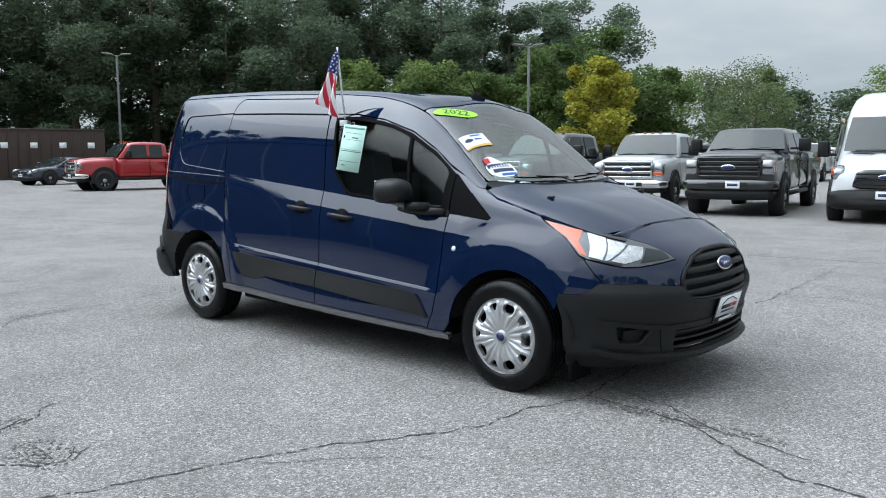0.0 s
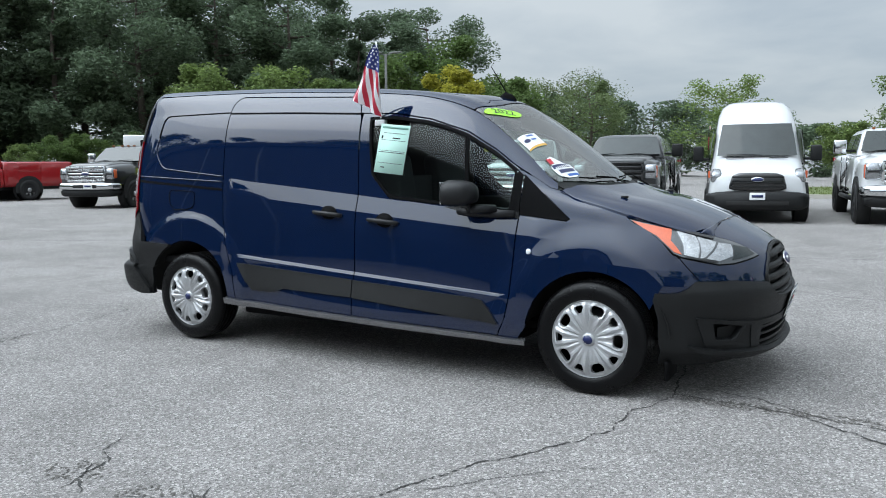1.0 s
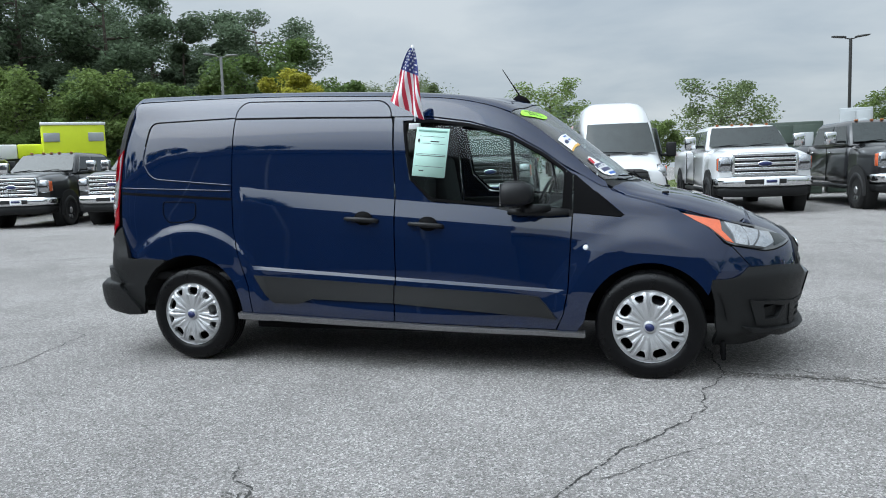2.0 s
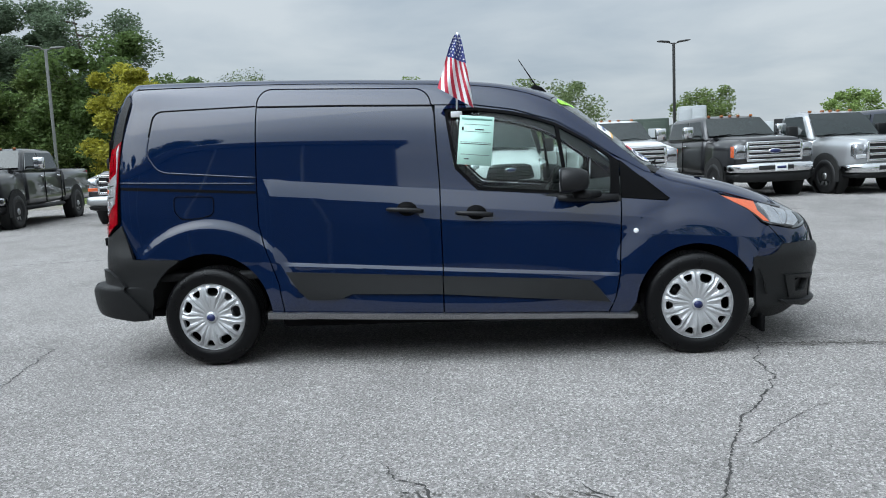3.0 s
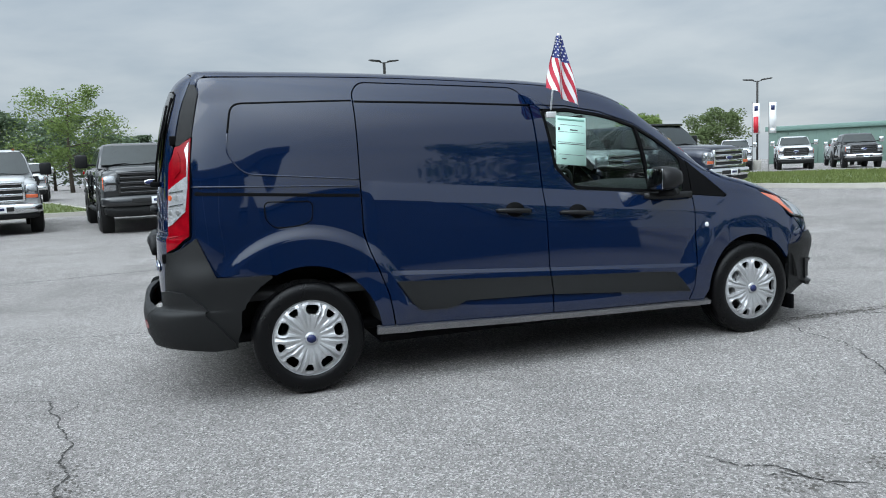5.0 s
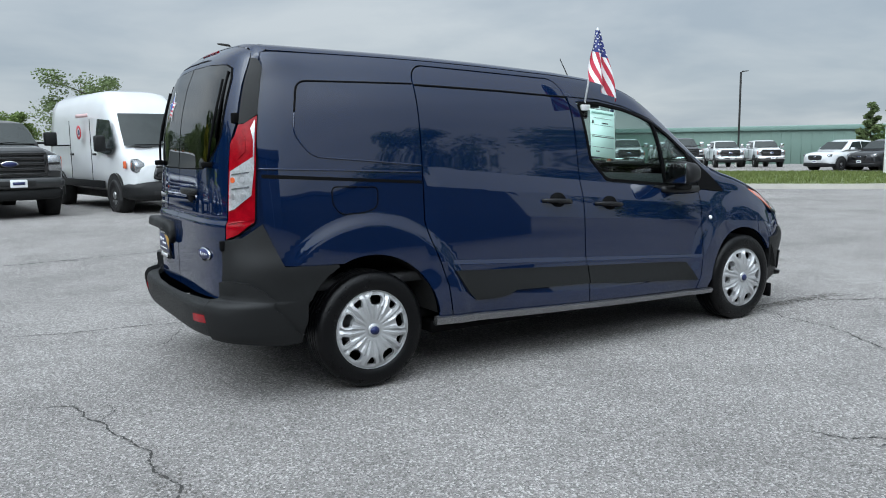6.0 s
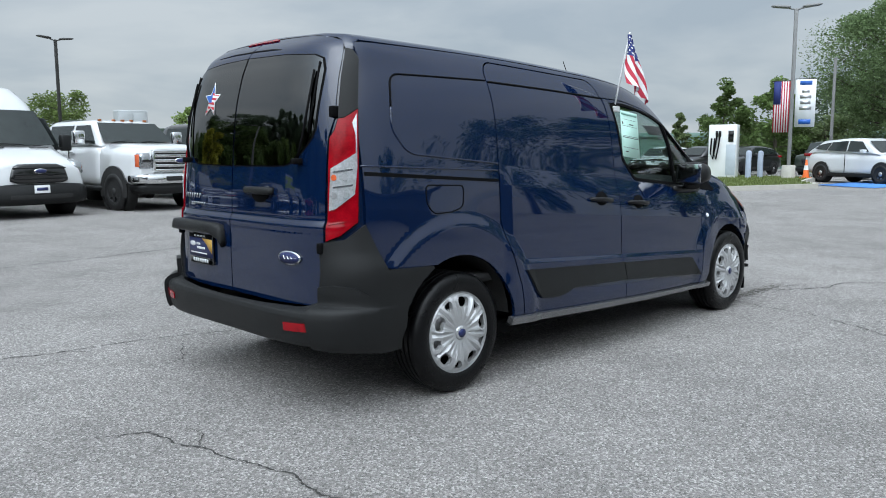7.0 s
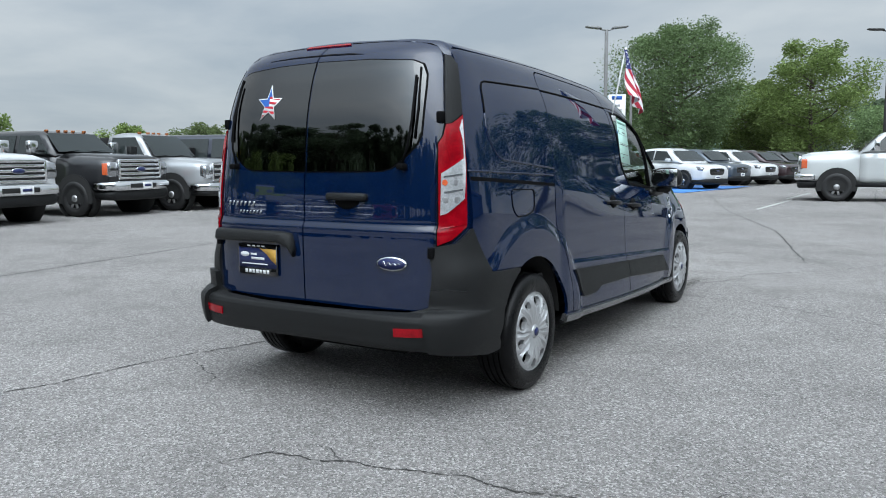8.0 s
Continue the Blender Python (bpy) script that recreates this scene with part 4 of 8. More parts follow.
# the rolled end of the roof, from the roof panel down to the back doors' header
A = [TAIL(34.6, 1.690), TAIL(35.2, 1.735), TAIL(37.2, 1.757), TAIL(40.4, 1.765)] + [TAIL(*TAIL.by_y(y, z)) for y, z in ((-0.61, 1.806), (-0.575, 1.822), (-0.45, 1.842), (-0.28, 1.852), (-0.14, 1.857), (0.0, 1.859))]
B = [body(x, v) for x, v in ((-2.03, 4.55), (-2.03, 4.8), (-2.02, 4.97), (-1.995, 5.03), (-1.985, 5.08), (-1.985, 5.2), (-1.99, 5.6), (-1.995, 6.1), (-2.0, 6.55), (-2.0, 7.0))]
for s in (1, -1):
    bm = bmesh.new()
    rows = []
    for k in range(6):
        t = k / 5
        row = []
        for a, b in zip(A, B):
            q = a.lerp(b, t)
            q = q + Vector((-0.006, 0.0, 0.010)) * math.sin(math.pi * t) + Vector((0.0, 0.0, 0.002))
            row.append(bm.verts.new((q.x, q.y * s, q.z)))
        rows.append(row)
    for p, q in zip(rows, rows[1:]):
        for i in range(len(p) - 1):
            bm.faces.new((q[i], q[i + 1], p[i + 1], p[i]) if s > 0 else (p[i], p[i + 1], q[i + 1], q[i]))
    part("roof_rear_edge", bm, PAINT, van)

# ---- the van: underside, cabin, wheels and fittings ----
part("underbody", join(quick_box(-2.12, 2.15, -0.70, 0.70, 0.30, 0.36, 0.02), quick_box(-1.1, 1.05, -0.78, 0.78, 0.22, 0.30, 0.02), quick_box(-2.05, -1.9, -0.4, 0.4, 0.24, 0.36, 0.03)), RUBBER, van)
for hx, hz in (REAR_HUB, FRONT_HUB):
    for s in (-1, 1):
        bm = bmesh.new()
        rows = []
        for y in (0.86, 0.56):
            rows.append([bm.verts.new((hx + 0.43 * math.cos(radians(a)), s * y, hz + 0.43 * math.sin(radians(a)))) for a in range(5, 176, 10)])
        for i in range(len(rows[0]) - 1):
            bm.faces.new((rows[0][i], rows[0][i + 1], rows[1][i + 1], rows[1][i]))
        bm.faces.new(rows[1])
        part("wheel_well", bm, WELL, van)
        part("suspension", tube([(hx, s * 0.40, hz), (hx, s * 0.78, hz)], 0.045, 10), DARKMETAL, van)
# cargo space, closed and dark; bulkhead behind the seats
def inner(x0, x1, v0, v1, inset, nx, nv):
    bm = bmesh.new()
    g = []
    for i in range(nx + 1):
        row = []
        for j in range(nv + 1):
            p = body(x0 + (x1 - x0) * i / nx, v0 + (v1 - v0) * j / nv)
            c = Vector((p.x, 0, 0.95))
            row.append(bm.verts.new(p + (c - p).normalized() * inset))
        g.append(row)
    for i in range(nx):
        for j in range(nv):
            bm.faces.new((g[i][j], g[i + 1][j], g[i + 1][j + 1], g[i][j + 1]))
    return bm


part("cargo_lining", inner(-2.06, -0.03, 1.9, 12.1, 0.045, 10, 30), LINING, van)
part("load_floor", quick_box(-2.15, 1.2, -0.79, 0.79, 0.55, 0.60), LINING, van)
part("bulkhead", quick_box(-0.10, -0.06, -0.74, 0.74, 0.55, 1.20, 0.01), LINING, van)
hl_ = part("headliner", inner(-0.06, 0.60, 4.6, 9.4, 0.04, 6, 18), HEADLINER, van)
for s in (-1, 1):
    lining = inner(0.20, 1.24, 4.03, 4.97, 0.022, 24, 5)
    part("pillar_lining", lining if s < 0 else moved(lining, Matrix.Diagonal((1, -1, 1, 1))), HEADLINER, van)
    seat = part("seat", quick_box(-0.02, 0.52, s * 0.40 - 0.25, s * 0.40 + 0.25, 0.60, 0.80, 0.06, 3), SEATCLOTH, van, "dark cloth front seat")
    part("backrest", quick_box(-0.07, 0.06, -0.24, 0.24, 0.0, 0.60, 0.05, 3, pose(0.0, s * 0.40, 0.76, 0, -9, 0)), SEATCLOTH, seat)
    part("headrest", quick_box(-0.05, 0.05, -0.13, 0.13, 0.0, 0.17, 0.04, 3, pose(-0.10, s * 0.40, 1.36, 0, -9, 0)), SEATCLOTH, seat)
    part("door_card", quick_box(0.0, 1.08, s * 0.765 - 0.02, s * 0.765 + 0.02, 0.42, 1.02, 0.012, m=None), SEATCLOTH, van)
bm = loft([(0.86, 0.74, 1.0, 0.72, 0.70), (0.98, 0.70, 1.055, 0.73, 0.71), (1.2, 0.70, 1.075, 0.74, 0.68), (1.40, 0.80, 1.07, 0.70, 0.6)], 28, 6)
part("dashboard", bm, BLACKPL, van)
wheel_ring = lathe([(0.182, -0.012), (0.19, 0.0), (0.182, 0.012), (0.168, 0.012), (0.162, 0.0), (0.168, -0.012), (0.182, -0.012)], 32, "x")
part("steering_wheel", moved(join(wheel_ring, quick_box(-0.012, 0.02, -0.16, 0.16, -0.02, 0.03, 0.01), quick_box(-0.012, 0.03, -0.05, 0.05, -0.07, 0.06, 0.02)), pose(0.72, 0.38, 1.0, 0, 24, 0)), BLACKPL, van)
part("rear_view_mirror", quick_box(0.66, 0.69, -0.12, 0.12, 1.50, 1.57, 0.012, m=None), BLACKPL, van)
part("sensor_housing", quick_box(0.70, 0.86, -0.06, 0.06, 1.585, 1.61, 0.01), BLACKPL, van)


# wheels: tyre with grooves, a cover with ten openings
def cover_bm():
    """A plastic wheel cover: ten spokes between five large six-sided and five small openings. Faces -y, centre at 0."""
    bm = bmesh.new()
    rads = [0.034, 0.058, 0.095, 0.125, 0.138, 0.150, 0.164, 0.178, 0.191, 0.199, 0.206, 0.2155]
    out_y = [-0.012, -0.016, -0.021, -0.022, -0.0215, -0.020, -0.018, -0.014, -0.009, -0.005, -0.003, 0.008]
    wide = {4: 7.5, 5: 12.0, 6: 13.0, 7: 12.5, 8: 9.0}
    slim = {5: 4.5, 6: 7.0, 7: 8.5, 8: 7.5}
    grid = []
    for k, r in enumerate(rads):
        row = []
        for slot in range(10):
            half = (wide if slot % 2 == 0 else slim).get(k, 7.0 if k > 3 else 6.0)
            for u, ang in enumerate((-18.0, -(half + 18) / 2, -half, -half / 2, 0.0, half / 2, half, (half + 18) / 2)):
                lift = 0.0
                if 2 <= k <= 9:
                    if u == 0:
                        lift = 0.008           # a valley runs down the middle of each spoke
                    elif u in (1, 7):
                        lift = -0.006
                    elif u in (2, 6):
                        lift = -0.002
                    else:
                        lift = 0.004
                a = radians(slot * 36 + 18 + ang)
                row.append(bm.verts.new((r * math.cos(a), out_y[k] + lift * (0.5 if k in (2, 9) else 1), r * math.sin(a))))
        grid.append(row)
    n = len(grid[0])
    for k in range(len(rads) - 1):
        for i in range(n):
            j = (i + 1) % n
            slot, u = i // 8, i % 8
            if 2 <= u <= 5 and (4 <= k <= 7 if slot % 2 == 0 else 5 <= k <= 7):
                continue
            bm.faces.new((grid[k][i], grid[k][j], grid[k + 1][j], grid[k + 1][i]))
    rim = [e for e in bm.edges if len(e.link_faces) == 1]
    r = bmesh.ops.extrude_edge_only(bm, edges=rim)
    for g in r["geom"]:
        if isinstance(g, bmesh.types.BMVert):
            g.co.y += 0.026
    return bm


def tyre_bm(R=0.318, W=0.105, rim=0.214):
    prof = [(rim - 0.012, -W + 0.03), (rim, -W + 0.012), (rim + 0.012, -W + 0.002), (rim + 0.030, -W - 0.002), (R - 0.045, -W - 0.004), (R - 0.022, -W + 0.004), (R - 0.008, -W + 0.016), (R - 0.001, -W + 0.03)]
    mid = []
    for y in (-0.045, -0.012, 0.022, 0.055):
        mid += [(R, y - 0.017), (R, y - 0.006), (R - 0.008, y - 0.004), (R - 0.008, y + 0.003), (R, y + 0.005)]
    prof = prof + mid + [(r, -y) for r, y in prof[::-1]]
    return lathe(prof, 64, "y")


def main_wheel(hx, hz, s):
    w = tagged(new("wheel"), "steel wheel with a silver plastic cover")
    w.parent = van
    w.location = (hx, s * 0.79, hz)
    w.rotation_euler = (0, radians(17 if hx > 0 else 6), 0 if s < 0 else math.pi)
    t = part("tyre", tyre_bm(), TYRE, w)
    sharp(t, 30)
    part("rim", lathe([(0.214, -0.075), (0.206, -0.06), (0.195, 0.05), (0.02, 0.05)], 48), RUBBER, w)
    c = part("wheel_cover", moved(cover_bm(), pose(0, -0.094, 0)), SILVER, w, "silver wheel cover with ten openings")
    sharp(c, 9)
    part("cover_edge", moved(lathe([(0.212, 0.004), (0.216, -0.004), (0.2185, 0.010)], 64), pose(0, -0.094, 0)), SILVER, w)
    part("centre_cap", moved(lathe([(0.0, -0.024), (0.022, -0.024), (0.033, -0.021), (0.038, -0.014), (0.038, 0.0)], 32), pose(0, -0.094, 0)), SILVER, w)
    part("cap_badge", moved(flat_piece(oval(0.054, 0.046)), pose(0, -0.1185, 0, 90, 0, 0)), NAVYINK, w)
    part("hub", moved(lathe([(0.0, -0.055), (0.06, -0.05), (0.08, -0.02), (0.15, 0.0), (0.15, 0.02)], 24), pose(0, 0, 0)), STEEL, w)
    for i in range(5):
        a = i * 2 * math.pi / 5
        part("wheel_nut", moved(lathe([(0.0, -0.066), (0.010, -0.066), (0.012, -0.03)], 6), pose(0.054 * math.cos(a), 0, 0.054 * math.sin(a))), STEEL, w)


for s in (-1, 1):
    main_wheel(*REAR_HUB, s)
    main_wheel(*FRONT_HUB, s)


def side_place(x, z, off=0.0):
    """A pose on the near side: x forward along it, y up along it, z out of it."""
    v = line_at(x, z)
    p = body(x, v)
    u = (body(x + 0.02, v) - body(x - 0.02, v)).normalized()
    w = (body(x, v + 0.05) - body(x, v - 0.05)).normalized()
    n = u.cross(w).normalized()
    w = n.cross(u)
    return Matrix.Translation(p + n * off) @ Matrix((u, w, n)).transposed().to_4x4()


FLIP = Matrix.Diagonal((1, -1, 1, 1))


def both_sides(name, make, m, material, parent=van, label=""):
    a = part(name, moved(make(), m), material, parent, label)
    b = part(name, moved(make(), FLIP @ m), material, parent, label)
    return a, b


# door handles: black grip bars over flat black ovals that paint the hollow's shade
for x, z in ((-0.25, 0.962), (0.182, 0.923)):
    m = side_place(x, z)
    both_sides("handle_hollow_shade", lambda: flat_piece(oval(0.125, 0.09), 0.002), m @ pose(0.012, 0.010, 0.0005), RUBBER)
    both_sides("door_handle", lambda: loft([(-0.118, -0.012, 0.010, 0.010, 0.006), (-0.10, 0.004, 0.034, 0.014, 0.010), (0.0, 0.016, 0.046, 0.017, 0.013), (0.09, 0.008, 0.040, 0.017, 0.013), (0.116, -0.01, 0.02, 0.014, 0.010)], 16, 3), m @ pose(0, 0.0, 0), TRIM, label="black plastic door handle")
# round sticker on the wing
both_sides("wing_repeater", lambda: lathe([(0.0, 0.006), (0.012, 0.006), (0.016, 0.0)], 18, "z"), side_place(1.168, 0.782), PAPER)

# door mirrors
for s in (1, -1):
    F = Matrix.Identity(4) if s > 0 else FLIP
    shell = loft([(-0.10, -0.068, 0.074, 0.115, 0.098), (-0.085, -0.078, 0.084, 0.127, 0.108), (-0.03, -0.080, 0.086, 0.125, 0.105), (0.05, -0.070, 0.075, 0.105, 0.085), (0.095, -0.055, 0.055, 0.07, 0.06), (0.11, -0.02, 0.02, 0.03, 0.02)], 28, 3)
    bmesh.ops.transform(shell, matrix=Matrix.Diagonal((0.82, 1, 0.92, 1)), verts=shell.verts[:])
    mir = part("door_mirror", moved(shell, F @ pose(0.79, -0.975, 1.108, 0, 0, -4)), TRIM, van, "black plastic door mirror")
    part("mirror_glass", moved(quick_box(-0.088, -0.083, -0.095, 0.095, -0.062, 0.066, 0.002), F @ pose(0.79, -0.975, 1.108, 0, 0, -4)), CHROME, mir)
    part("mirror_arm", moved(loft([(-0.05, -0.03, 0.03, 0.06, 0.05), (0.0, -0.03, 0.025, 0.055, 0.045), (0.10, -0.03, 0.02, 0.05, 0.04)], 16, 3), F @ pose(0.86, -0.90, 1.02, 0, 0, 40)), TRIM, mir)
    part("mirror_foot", moved(loft([(0.70, -0.018, 0.018, 0.022, 0.014), (0.78, -0.03, 0.02, 0.03, 0.02), (0.95, -0.035, 0.015, 0.03, 0.02), (1.07, -0.03, 0.01, 0.014, 0.008)], 14, 3), F @ pose(0.0, -0.852, 1.0, 0, 0, 0)), TRIM, mir)

# wipers
def on_screen(x, v, off=0.012):
    p = body(x, v)
    u = body(x + 0.02, v) - body(x - 0.02, v)
    w = body(x, v + 0.05) - body(x, v - 0.05)
    n = u.cross(w).normalized()
    n = n if n.z > 0 else -n
    return p + n * off


for pts in ([(1.335, 5.5), (1.375, 6.0), (1.395, 6.5), (1.405, 6.9)], [(1.405, 7.1), (1.385, 7.6), (1.345, 8.2), (1.295, 8.6)]):
    part("wiper_blade", tube([on_screen(*q, 0.012) for q in pts], 0.0045, 6), RUBBER, van)
    part("wiper_arm", tube([on_screen(pts[1][0], pts[1][1], 0.026), on_screen(pts[2][0] + 0.02, pts[2][1] + 0.1, 0.024), on_screen(1.46, pts[3][1] + 0.1, 0.006)], 0.0045, 6), RUBBER, van)
for x, v in ((1.62, 5.3), (1.62, 8.7)):
    part("washer_jet", moved(quick_box(-0.02, 0.02, -0.012, 0.012, 0, 0.014, 0.004), Matrix.Translation(on_screen(x, v, 0.004))), BLACKPL, van)

# roof aerial and rear-door hinges
part("aerial", tube([(0.645, 0.0, 1.720), (0.62, 0.0, 1.77), (0.51, 0.0, 1.945)], 0.007, 6, 0.003), RUBBER, van)
part("aerial_base", loft([(0.585, 1.70, 1.742, 0.012, 0.008), (0.62, 1.70, 1.765, 0.026, 0.014), (0.67, 1.69, 1.745, 0.022, 0.01), (0.70, 1.68, 1.715, 0.012, 0.006)], 14, 3), RUBBER, van)
for s in (-1, 1):
    for z in (1.46, 0.82):
        p = TAIL(*TAIL.by_y(s * 0.70, z))
        part("door_hinge", quick_box(p.x - 0.024, p.x + 0.02, p.y - 0.014, p.y + 0.016, z - 0.026, z + 0.026, 0.006), RUBBER, van)
    # rear wipers stand upright at the outer edges
    w = part("rear_wiper", tube([TAIL(*TAIL.by_y(s * y, z)) + Vector((-o, 0, 0)) for y, z, o in ((0.545, 1.235, 0.018), (0.575, 1.33, 0.026), (0.585, 1.45, 0.022), (0.575, 1.66, 0.018))], 0.0065, 6), RUBBER, van, "black rear wiper")
    part("wiper_pivot", quick_box(-2.318, -2.265, s * 0.55 - 0.018, s * 0.55 + 0.018, 1.212, 1.242, 0.008), RUBBER, w)
    part("wiper_rubber", tube([TAIL(*TAIL.by_y(s * y, z)) + Vector((-o, 0, 0)) for y, z, o in ((0.60, 1.36, 0.015), (0.605, 1.5, 0.014), (0.585, 1.70, 0.012))], 0.005, 6), RUBBER, w)


def tail_place(y, z, off=0.0):
    """A pose on the back doors: x towards the near side, y up, z out (to the rear)."""
    p = TAIL(*TAIL.by_y(y, z))
    u = (TAIL(*TAIL.by_y(y - 0.02, z)) - TAIL(*TAIL.by_y(y + 0.02, z))).normalized()
    w = (TAIL(*TAIL.by_y(y, z + 0.02)) - TAIL(*TAIL.by_y(y, z - 0.02))).normalized()
    n = u.cross(w).normalized()
    if n.x > 0:
        n = -n
    w = n.cross(u)
    return Matrix.Translation(p + n * off) @ Matrix((u, w, n)).transposed().to_4x4()


m = tail_place(-0.225, 1.078)
# flat black oval painted as the shade in the grip's hollow
part("handle_hollow_shade", moved(flat_piece(oval(0.15, 0.08), 0.002), m @ pose(0, -0.02, 0.0005)), RUBBER, van)
part("back_door_handle", moved(loft([(-0.125, -0.004, 0.018, 0.016, 0.012), (-0.11, 0.004, 0.034, 0.021, 0.016), (0.0, 0.008, 0.040, 0.022, 0.017), (0.11, 0.004, 0.034, 0.021, 0.016), (0.125, -0.004, 0.018, 0.016, 0.012)], 16, 3), m), BLACKPL, van)
m = tail_place(-0.50, 0.762)
badge = part("badge", moved(flat_piece(oval(0.165, 0.068), 0.008), m), CHROME, van, "chrome oval badge")
part("badge_field", moved(flat_piece(oval(0.150, 0.056), 0.002), m @ pose(0, 0, 0.008)), NAVYINK, badge)
part("badge_mark", moved(tube([(-0.05 + 0.005 * k, (0.013 - 0.0005 * k) * math.sin(k * 1.15) , 0.0) for k in range(21)], 0.0018, 5), m @ pose(0, 0, 0.0105)), CHROME, badge)
# model lettering as chrome bars
for y0, z0, n, w, h in ((0.61, 1.028, 7, 0.028, 0.026), (0.515, 0.985, 7, 0.022, 0.016)):
    bm = join(*[moved(flat_piece([(-w * 0.35, -h / 2), (-w * 0.05, -h / 2), (w * 0.40, h / 2), (-w * 0.10, h / 2)], 0.003), tail_place(y0 - i * w * 1.18, z0, 0.001)) for i in range(n)])
    part("model_lettering", bm, STEEL, van, "small chrome bars of lettering")
# number plate recess under a black grip, with a dealer's plate
bm = loft([(-0.29, -0.035, 0.02, 0.02, 0.012), (-0.26, -0.035, 0.030, 0.045, 0.035), (0.20, -0.03, 0.030, 0.05, 0.04), (0.265, -0.06, 0.02, 0.035, 0.025), (0.285, -0.10, -0.04, 0.02, 0.012)], 20, 4)
mm = tail_place(0.385, 0.862, 0.0)
part("plate_grip", moved(bm, mm @ Matrix(((1, 0, 0, 0), (0, 0, 1, 0), (0, 1, 0, 0.01), (0, 0, 0, 1)))), BLACKPL, van, "black plastic grip above the plate")
m = tail_place(0.366, 0.732, 0.006)
plate = part("rear_plate", moved(flat_piece(rect(0.29, 0.165, 0.012), 0.006), m), GLOSSBLK, van, "dark dealer plate with white print")
part("plate_field", moved(flat_piece(rect(0.275, 0.105, 0.006), 0.001), m @ pose(0, 0.008, 0.006)), NAVYINK, plate)
part("plate_corner", moved(flat_piece([(0.02, 0.058), (0.137, 0.058), (0.137, -0.022), (0.10, 0.0), (0.07, 0.03)], 0.001), m @ pose(0, 0.002, 0.0074)), GOLDINK, plate)
part("plate_badge", moved(flat_piece(oval(0.065, 0.028), 0.001), m @ pose(-0.092, 0.026, 0.0074)), PAPER, plate)
bars = [(-0.082 + 0.0265 * k, -0.064, 0.019, 0.020) for k in range(7)] + [(-0.06 + 0.035 * k, 0.073, 0.022, 0.008) for k in range(4)] + [(-0.025, 0.028, 0.045, 0.012), (0.005, 0.006, 0.095, 0.013), (-0.02, -0.024, 0.19, 0.007)]
for bx, by, bw, bh in bars:
    part("plate_print", moved(flat_piece(rect(bw, bh)), m @ pose(bx, by, 0.0078)), PAPER, plate)
# reflectors in the rear bumper
for s in (-1, 1):
    pts = [RBUMP.by_y(s * y, z) for y, z in ((0.565, 0.43), (0.705, 0.435), (0.705, 0.475), (0.565, 0.47))]
    part("reflector", skin(dense([(a / 100, z) for a, z in pts], 0.03), lambda p, q: RBUMP(p * 100, q), (0.03, 0.02), 0.009, 0.01), RED_LENS, van, "red bumper reflector")
# star sticker in stripes
star = []
for i in range(10):
    r = 0.105 if i % 2 == 0 else 0.042
    star.append((r * math.sin(i * math.pi / 5), r * math.cos(i * math.pi / 5)))
m = tail_place(0.325, 1.552, 0.006) @ Matrix.Diagonal((0.88, 1, 1, 1))
st = part("star_sticker", moved(flat_piece(star, 0.001), m), PAPER, van, "star sticker in flag colours")
inner_star = [(x * 0.86, y * 0.86) for x, y in star]
def cut_star(keep, colour, name):
    """The part of the star for which keep holds, in thin strips."""
    bm = bmesh.new()
    vs = [bm.verts.new((x, y, 0)) for x, y in inner_star]
    bm.faces.new(vs)
    bmesh.ops.triangulate(bm, faces=bm.faces[:])
    for k in range(-7, 8):
        bmesh.ops.bisect_plane(bm, geom=bm.verts[:] + bm.edges[:] + bm.faces[:], plane_co=(0, 0.013 * k + 0.004, 0), plane_no=(0.12, 1, 0))
    bmesh.ops.bisect_plane(bm, geom=bm.verts[:] + bm.edges[:] + bm.faces[:], plane_co=(-0.002, 0, 0), plane_no=(1, 0.05, 0))
    dead = [f for f in bm.faces if not keep(f.calc_center_median())]
    bmesh.ops.delete(bm, geom=dead, context="FACES")
    part(name, moved(bm, m @ pose(0, 0, 0.002)), colour, st, smooth=False)


band_no = lambda c: math.floor((0.12 * c.x + c.y - 0.004) / 0.013)
cut_star(lambda c: c.x < -0.002 and c.y > -0.012 or c.y > 0.035, BLUEINK, "star_field")
cut_star(lambda c: not (c.x < -0.002 and c.y > -0.012 or c.y > 0.035) and band_no(c) % 2 == 0, REDINK, "star_stripes")

# grille, intake, lip, fog recesses, plate
def nose_place(surf, y, z, off=0.0):
    """A pose on the nose: x towards the far side, y up, z out (forward)."""
    p = surf(*surf.by_y(y, z))
    u = (surf(*surf.by_y(y + 0.02, z)) - surf(*surf.by_y(y - 0.02, z))).normalized()
    w = (surf(*surf.by_y(y, z + 0.02)) - surf(*surf.by_y(y, z - 0.02))).normalized()
    n = u.cross(w).normalized()
    w = n.cross(u)
    return Matrix.Translation(p + n * off) @ Matrix((u, w, n)).transposed().to_4x4()


